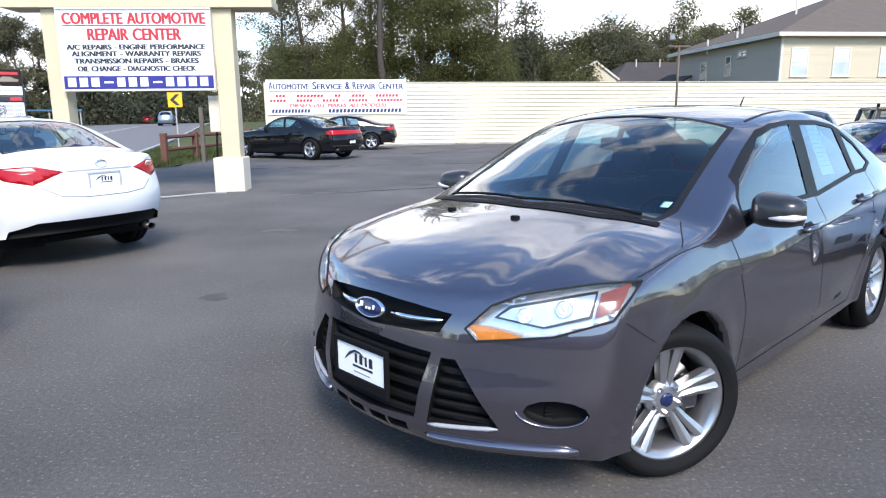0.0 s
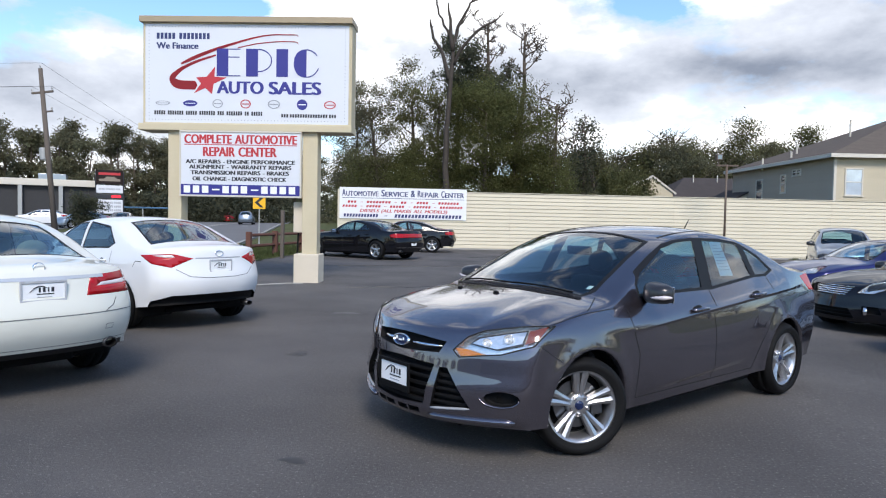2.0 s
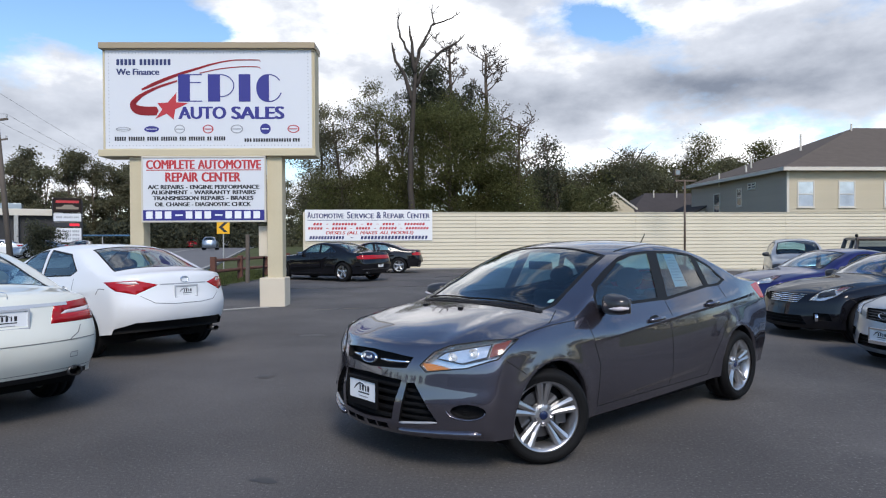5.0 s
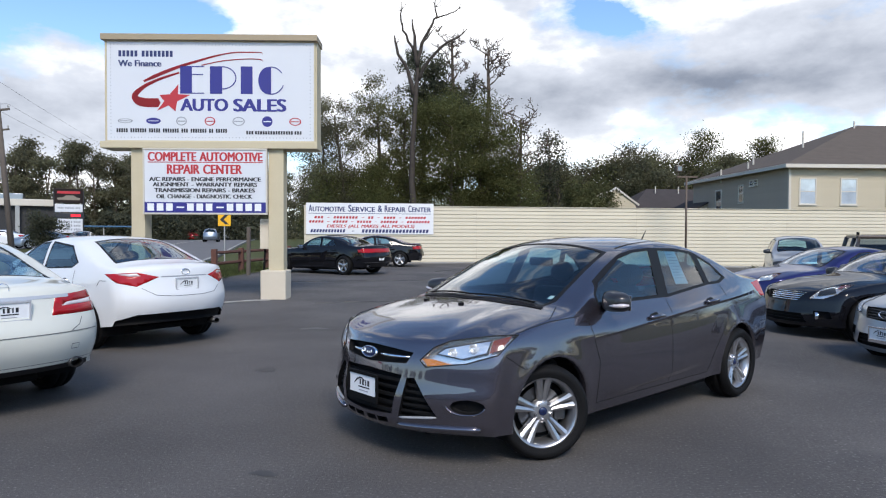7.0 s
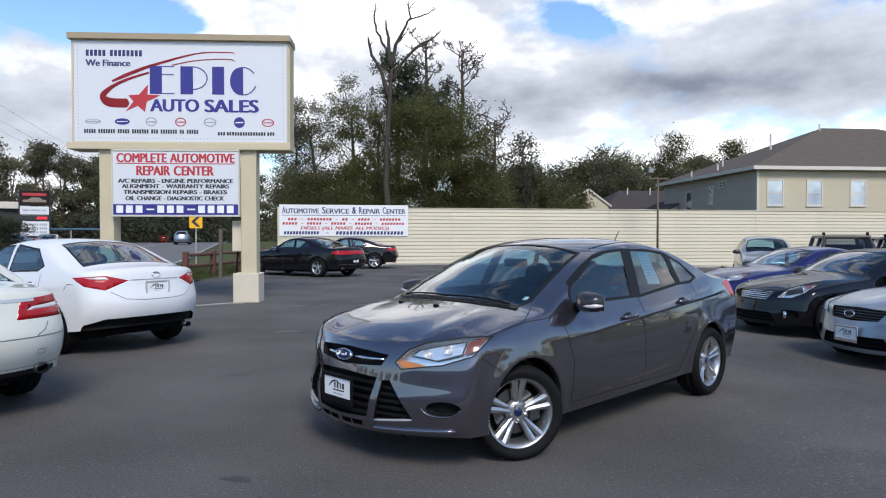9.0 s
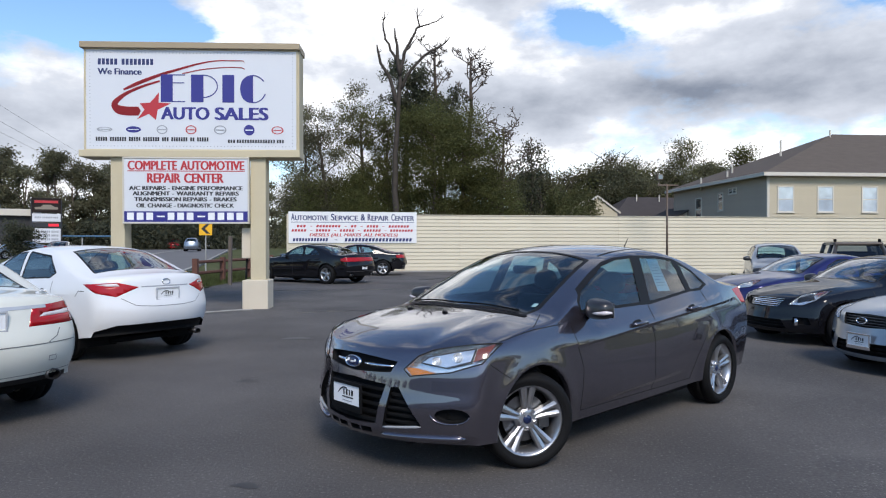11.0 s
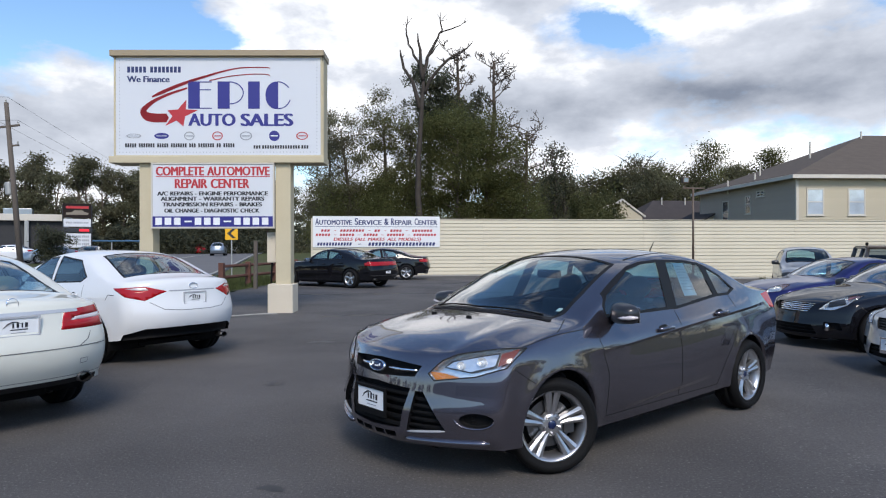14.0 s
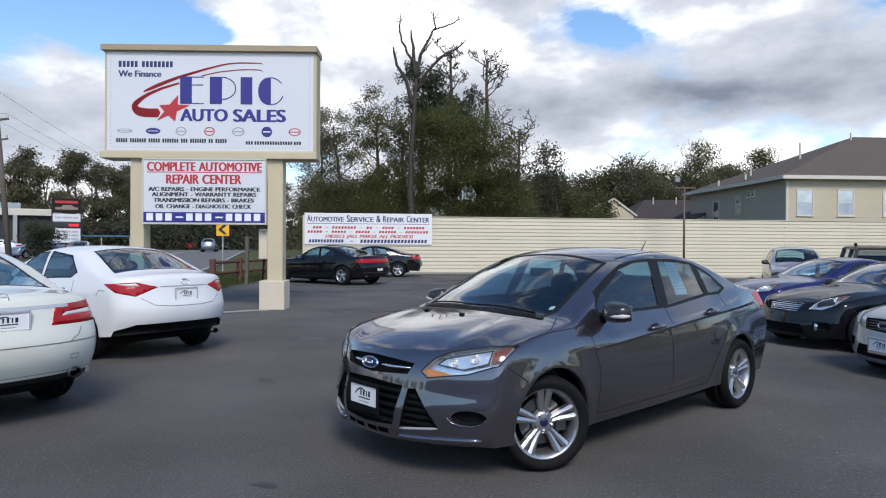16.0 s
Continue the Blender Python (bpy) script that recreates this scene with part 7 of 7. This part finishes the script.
car("sedan", SEDAN_BIG, PAINT_BLACK, Matrix.Translation((-7.77, 25.0, 0)) @ Matrix.Rotation(radians(331), 4, "Z"), "black full-size sedan with wide red tail lights")
car("sedan", SEDAN_BIG, PAINT_BLACK, Matrix.Translation((-7.5, 29.3, 0)) @ Matrix.Rotation(radians(4), 4, "Z"), "black sedan with bright window trim near the fence")
SPORT = variant(
    length=4.65, width=1.82, axle=0.85, base=2.85, tyre=0.33, rim=0.24,
    top=[(0.0, 0.68), (0.3, 0.8), (0.9, 0.93), (1.4, 0.99), (1.9, 1.22), (2.3, 1.35), (2.7, 1.39), (3.1, 1.36), (3.6, 1.22), (4.0, 1.07), (4.3, 1.03), (4.65, 0.97)],
    belt=[(0, 0.8), (1.2, 0.86), (2.5, 0.92), (3.5, 0.96), (4.65, 0.95)], bow=0.38,
    screen=(1.42, 2.28), backlight=(3.2, 3.95), backlight_y=(0.5, 0.6), mirror=(1.85, 0.94), seat=2.3, dash=0.86,
    windows=[[(1.95, 0.95), (2.75, 0.97), (2.66, 1.29), (2.4, 1.27), (2.15, 1.16)], [(2.82, 0.98), (3.4, 1.0), (3.5, 1.05), (3.2, 1.2), (2.74, 1.29)]],
    handles=[(2.6, 0.8), (3.3, 0.84)], step=0.06,
    openings=[
        (("one", "grille", 5, CHROME), [(0.05, -0.41, 0.73), (0.05, 0.0, 0.745), (0.05, 0.41, 0.73), (0.05, 0.33, 0.605), (0.05, 0.0, 0.59), (0.05, -0.33, 0.605)], (1, 0, 0)),
        (("one", "grille", 3), [(0.02, -0.5, 0.28), (0.02, -0.42, 0.42), (0.02, 0.42, 0.42), (0.02, 0.5, 0.28)], (1, 0, 0)),
        (("pair", "head", [(MARKER, [(0.45, -0.70, 0.79), (0.6, -0.73, 0.85), (0.7, -0.72, 0.865), (0.6, -0.62, 0.86)], 0.012), (DARKMETAL, [(0.22, -0.6, 0.7), (0.3, -0.55, 0.76), (0.5, -0.62, 0.82), (0.42, -0.74, 0.75)], 0.03)]),
         [(0.156, -0.50, 0.653), (0.373, -0.54, 0.798), (0.69, -0.65, 0.868), (0.728, -0.72, 0.865), (0.384, -0.8, 0.734), (0.248, -0.69, 0.658)], (0.77, 0.6, -0.2)),
        (("pair", "recess"), [(0.21, -0.56, 0.36), (0.2, -0.56, 0.47), (0.28, -0.76, 0.47), (0.3, -0.8, 0.36)], (0.85, 0.5, 0)),
    ],
    emblem=((0.03, 0, 0.672), -math.pi / 2, -10, 0.075, 0.04, None, CHROME),
)
black_sport, sport_shell = car("sedan", SPORT, PAINT_BLACK, Matrix.Translation((5.08, 8.9, drop(7.4))) @ Matrix.Rotation(radians(14), 4, "Z"), "glossy black sport sedan with a slatted oval grille", "cars in the far row")
for side in (-1, 1):
    h, n = onto(sport_shell, (-1, side * 0.62, 0.4), (1, 0, 0))
    turn = Matrix.Translation(h + Vector((0.012, 0, 0))) @ Matrix.Rotation(-math.pi / 2 + side * 0.45, 4, "Z")
    fog = part("fog_lamp", lathe([(0.0, -0.03), (0.04, -0.028), (0.045, -0.01)], 20), LENS, black_sport, "small round fog lamp", smooth=True, at=turn)
    part("fog_rim", lathe([(0.042, -0.03), (0.05, -0.04), (0.06, -0.03), (0.06, 0.0)], 20), CHROME, fog, "bright fog lamp ring", smooth=True)
    part("fog_bowl", lathe([(0.0, 0.02), (0.03, 0.01), (0.043, -0.02)], 16), REFLECTOR, fog, smooth=True)
SPORT_PLATED = dict(SPORT, openings=[(("one", "grille", 5, DARKMETAL),) + SPORT["openings"][0][1:]] + SPORT["openings"][1:], plates=[((-0.02, 0, 0.44), -math.pi / 2, CHROME)])
car("sedan", SPORT_PLATED, PAINT_SILVER, Matrix.Translation((5.1, 6.15, drop(7.5))) @ Matrix.Rotation(radians(14), 4, "Z"), "silver-blue sport coupe with a slatted oval grille", "cars in the far row")
COMPACT_BLUE = dict(SPORT, glass=GLASS, rear_strips=[], plates=[], exhausts=[], openings=[
    (("pair", "head", [(MARKER, [(0.45, -0.68, 0.81), (0.6, -0.69, 0.86), (0.63, -0.62, 0.875), (0.5, -0.6, 0.86)], 0.012)]), [(0.2, -0.55, 0.70), (0.3, -0.52, 0.80), (0.6, -0.60, 0.88), (0.64, -0.68, 0.87), (0.36, -0.76, 0.74)], (0.77, 0.6, -0.2)),
    (("one", "grille", 4), [(0.02, -0.45, 0.28), (0.02, -0.5, 0.45), (0.02, 0.5, 0.45), (0.02, 0.45, 0.28)], (1, 0, 0)),
    (("one", "grille", 2), [(0.05, -0.3, 0.62), (0.05, -0.34, 0.68), (0.05, 0.34, 0.68), (0.05, 0.3, 0.62)], (1, 0, 0)),
])
COMPACT_BLUE.pop("emblem")
car("sedan", COMPACT_BLUE, PAINT_BLUE, Matrix.Translation((5.55, 12.2, drop(8))) @ Matrix.Rotation(radians(14), 4, "Z"), "bright blue compact sedan", "cars in the far row")


# small fittings of the grey sedan
def on_grey(p, way):
    return onto(grey_shell, p, way)


quad = [on_grey((s, -3, z), (0, 1, 0))[0] + Vector((0, 0.014, 0)) for s, z in ((2.62, 1.345), (2.775, 1.34), (2.805, 1.072), (2.612, 1.075))]
pb = bmesh.new()
pb.faces.new([pb.verts.new(q) for q in quad])
bmesh.ops.solidify(pb, geom=list(pb.faces), thickness=0.001)
notice = part("window_notice", pb, PAPER, grey, "pale printed notice taped inside the rear side window")
for k in range(9):
    t = 0.1 + 0.09 * k
    a, b = quad[0].lerp(quad[3], t), quad[1].lerp(quad[2], t)
    lb = bmesh.new()
    tube(lb, [a.lerp(b, 0.1) + Vector((0, -0.003, 0)), a.lerp(b, 0.9 if k % 3 else 0.6) + Vector((0, -0.003, 0))], 0.0025, 4)
    part("print_bar", lb, INK_GREY, notice)
ant = bmesh.new()
base = on_grey((3.3, 0, 4), (0, 0, -1))[0]
tube(ant, [base, base + Vector((0.03, 0, 0.03)), base + Vector((0.13, 0, 0.15))], [0.018, 0.007, 0.003], 8)
part("antenna", ant, PLASTIC, grey, "short black roof antenna", smooth=True)
for y, s in ((-0.12, 0.93), (0.3, 0.95)):
    h = on_grey((s - 0.12, y, 4), (0, 0, -1))[0]
    part("washer_nozzle", boxed(h + Vector((-0.012, -0.018, -0.004)), h + Vector((0.016, 0.018, 0.012)), 0.004), PLASTIC, grey)
for y0, y1, s0, s1 in ((-0.56, 0.1, 1.115, 1.055), (0.04, 0.6, 1.06, 1.13)):
    w = bmesh.new()
    line = []
    for k in range(9):
        t = k / 8
        h, n = on_grey((s0 + (s1 - s0) * t, y0 + (y1 - y0) * t, 4), (0, 0, -1))
        line.append(h + Vector((0, 0, 0.013)))
    tube(w, line, [0.009] + [0.007] * 7 + [0.004], 6)
    part("wiper", w, PLASTIC, grey, "black wiper arm and blade")
cowl = ribbon(grey_shell, [(1.085, -0.66, 0), (1.02, -0.4, 0), (0.995, 0, 0), (1.02, 0.4, 0), (1.085, 0.66, 0)], (0, 0, -1), 0.045, 0.004)
part("cowl_panel", cowl, PLASTIC, grey, "black cowl panel under the windscreen")
sk = on_grey((1.19, -0.6, 4), (0, 0, -1))[0]
part("inspection_sticker", boxed((-0.022, -0.02, 0), (0.022, 0.02, 0.002), 0, Matrix.Translation(sk + Vector((0.06, 0, 0.024))) @ Matrix.Rotation(radians(-26), 4, "Y")), STICKER, grey)
for y in (-1, 1):
    part("roof_strip", ribbon(grey_shell, [(2.06, y * 0.575, 0), (2.3, y * 0.585, 0), (2.7, y * 0.58, 0), (3.1, y * 0.555, 0), (3.35, y * 0.53, 0)], (0, 0, -1), 0.016, 0.002), BLACKTRIM, grey, "narrow black roof strip")
part("rear_view_mirror", boxed((1.82, -0.12, 1.22), (1.86, 0.12, 1.29), 0.015), PLASTIC, grey)
for y in (-1, 1):
    bar = bmesh.new()
    tube(bar, [(0.108 + 0.10 * t * t, y * (0.115 + 0.22 * t), 0.688 - 0.006 * t) for t in (0, 0.25, 0.5, 0.75, 1)], 0.0105, 8)
    part("chrome_bar", bar, CHROME, grey, "chrome grille bar", smooth=True)
    ring = bmesh.new()
    c = [on_grey((-1.5, y * (0.725 + 0.1 * math.cos(a)), 0.42 + 0.052 * math.sin(a)), (1, 0, 0))[0] for a in [k * math.pi / 12 for k in range(12, 25)]]
    tube(ring, c, [0.002] + [0.006] * 11 + [0.002], 6)
    part("fog_rim", ring, PAINT_GREY, grey, "pale crescent under the fog lamp recess", smooth=True)
    for z in (0.395, 0.41, 0.425, 0.44):
        part("fog_slat", boxed((-0.004, -0.055, z - 0.003), (0.004, 0.055, z + 0.003), 0.001, Matrix.Translation((0.355, y * 0.716, 0)) @ Matrix.Rotation(y * -0.92 + math.pi / 2, 4, "Z") @ Matrix.Rotation(math.pi / 2, 4, "Z")), PLASTIC, grey)
    strip_b = bmesh.new()
    c = [on_grey((-1.5, y * (0.32 + 0.25 * t), 0.312 + 0.028 * t), (1, 0, 0))[0] for t in [k / 8 for k in range(9)]]
    tube(strip_b, c, [0.004] + [0.009] * 7 + [0.003], 6)
    part("lower_trim", strip_b, INK_GREY, grey, "pale lower grille edge", smooth=True)
    lip = bmesh.new()
    c = [on_grey((-1.5, y * (0.3 + 0.5 * t), 0.262 + 0.02 * t), (1, 0, 0))[0] + Vector((-0.004, 0, 0)) for t in [k / 14 for k in range(15)]]
    tube(lip, c, [0.012] + [0.022] * 13 + [0.01], 10)
    part("chin_spoiler", lip, PAINT_GREY, grey, "painted lower bumper lip", smooth=True)

# further vehicles
SUV = variant(
    length=4.4, width=1.8, axle=0.9, base=2.6, tyre=0.35, rim=0.22, step=0.08,
    top=[(0.0, 0.85), (0.3, 0.98), (0.9, 1.08), (1.2, 1.14), (1.7, 1.48), (2.1, 1.63), (2.8, 1.68), (3.6, 1.64), (4.0, 1.55), (4.25, 1.2), (4.4, 1.05)],
    belt=[(0, 0.95), (1.2, 1.02), (2.5, 1.06), (4.4, 1.1)], roof_mid=2.7,
    screen=(1.25, 2.05), backlight=(3.95, 4.22), backlight_y=(0.5, 0.58), mirror=(1.6, 1.12), seat=2.2, dash=1.0,
    windows=[[(1.7, 1.1), (2.4, 1.1), (2.35, 1.55), (2.1, 1.53), (1.95, 1.42)], [(2.48, 1.1), (3.2, 1.12), (3.15, 1.55), (2.43, 1.56)], [(3.28, 1.13), (3.8, 1.15), (3.7, 1.45), (3.24, 1.53)]],
    handles=[(2.3, 0.95), (3.1, 0.98)], plain=True,
)
car("suv", SUV, PAINT_PALE, Matrix.Translation((10.4, 19.4, drop(10.7))) @ Matrix.Rotation(radians(72), 4, "Z"), "silver compact sport utility in the far row", "cars in the far row")


def off_roader(m, material, label):
    """A square off-road car: flat screen, boxy cabin, flared wings, round lamps."""
    root = thing("off_roader", m, label, "car", "cars in the far row")
    bm = bmesh.new()
    box(bm, (0.25, -0.62, 0.75), (1.55, 0.62, 1.12), 0.06)
    box(bm, (1.45, -0.76, 0.55), (4.0, 0.76, 1.12), 0.06)
    part("body", bm, material, root, "boxy painted body")
    for y in (-1, 1):
        for s0, s1 in ((0.1, 1.15), (2.75, 3.75)):
            wing = bmesh.new()
            box(wing, (s0, y * 0.6, 0.86), (s1, y * 0.92, 0.95), 0.03)
            part("wing", wing, PLASTIC, root, "black flared wing")
        part("mirror", boxed((1.5, y * 0.82, 1.15), (1.6, y * 1.06, 1.4), 0.03), PLASTIC, root)
        lampb = lathe([(0.0, -0.02), (0.08, -0.02), (0.1, 0.0), (0.1, 0.05)], 20)
        part("round_lamp", lampb, CLEARLENS, root, smooth=True, at=Matrix.Translation((0.24, y * 0.42, 0.96)) @ Matrix.Rotation(-math.pi / 2, 4, "Z"))
    cab = bmesh.new()
    lo, hi = [(1.42, 0.74, 1.12), (4.0, 0.76, 1.12)], [(1.92, 0.58, 1.66), (3.9, 0.62, 1.68)]
    for a, b in ((lo[0], hi[0]), (lo[1], hi[1]), ((2.5, 0.75, 1.12), (2.5, 0.6, 1.67))):
        for y in (-1, 1):
            pl = bmesh.new()
            tube(pl, [(a[0], a[1] * y, a[2]), (b[0], b[1] * y, b[2])], 0.06, 8)
            part("pillar", pl, material, root, smooth=True)
    box(cab, (1.86, -0.65, 1.63), (3.96, 0.65, 1.74), 0.05)
    part("roof", cab, material, root, "flat hard-top roof")
    for pts in ([(1.43, -0.7, 1.14), (1.43, 0.7, 1.14), (1.9, 0.55, 1.65), (1.9, -0.55, 1.65)], [(1.5, -0.745, 1.14), (3.95, -0.755, 1.14), (3.88, -0.62, 1.65), (1.95, -0.59, 1.65)], [(1.5, 0.745, 1.14), (3.95, 0.755, 1.14), (3.88, 0.62, 1.65), (1.95, 0.59, 1.65)]):
        g = bmesh.new()
        g.faces.new([g.verts.new(p) for p in pts])
        part("window", g, TINT, root)
    part("hood_panel", boxed((0.35, -0.45, 1.11), (1.4, 0.45, 1.14), 0.02), PAINT_TAN, root)
    for s in (0.62, 3.2):
        for y in (-1, 1):
            wheel(root, s, y * 0.72, y, dict(tyre=0.38, rim=0.22, plain=True), FIVE)
    for k, x in enumerate((-0.55, 0.6)):
        part("roof_lamp", boxed((1.9, x - 0.04, 1.74), (1.96, x + 0.04, 1.83), 0.015), PLASTIC, root)
    part("seats", boxed((2.2, -0.55, 0.8), (2.5, 0.55, 1.45), 0.08), CLOTH, root)
    return root


off_roader(Matrix.Translation((11.5, 16.7, drop(12.2))) @ Matrix.Rotation(radians(70), 4, "Z"), PAINT_BROWN, "dark brown square off-road car with black wings")
off_roader(Matrix.Translation((13.9, 17.7, drop(14.5))) @ Matrix.Rotation(radians(68), 4, "Z"), PAINT_BLACK, "dark off-road car beside the brown one")

PLAIN = variant(step=0.11, plain=True, seams=[], openings=[(("pair", "tail"), [(3.9, -0.83, 1.03), (4.05, -0.86, 0.875), (4.36, -0.8, 0.87), (4.5, -0.62, 0.92), (4.46, -0.62, 1.0)], (-0.5, 0.85, 0))])
for x, y, turn, mt, lab in ((-34.5, 53.0, 110, PAINT_TAN, "tan sedan parked across the road"), (-41, 57.0, 100, PAINT_BLACK, "dark sedan parked across the road"), (-38, 50.0, 60, PAINT_SILVER, "silver car parked across the road"),
                            (-47.5, 60.0, 100, PAINT_BLUE, "dark blue car parked across the road"), (-44, 52.5, 30, PAINT_WHITE, "white car parked across the road")):
    car("parked_car", PLAIN, mt, Matrix.Translation((x, y, rise(x, y) + 0.02)) @ Matrix.Rotation(radians(turn), 4, "Z"), lab, "cars across the road")
PLAIN_SUV = dict(SUV, step=0.11, seams=[])
for a, o, face, mt, lab in ((62, 4.0, -1, PAINT_SILVER, "silver sport utility on the road"), (88, 9.5, 1, PAINT_RED, "red sport utility on the road"), (98, 4.2, -1, PAINT_WHITE, "white sport utility on the road")):
    p = road_point(a, o)
    car("road_car", PLAIN_SUV, mt, Matrix.Translation((p.x, p.y, rise(p.x, p.y) + 0.022)) @ Matrix.Rotation(math.atan2(-face * ROAD_WAY.y, -face * ROAD_WAY.x) + (math.pi if face > 0 else math.pi), 4, "Z"), lab, "cars on the road")
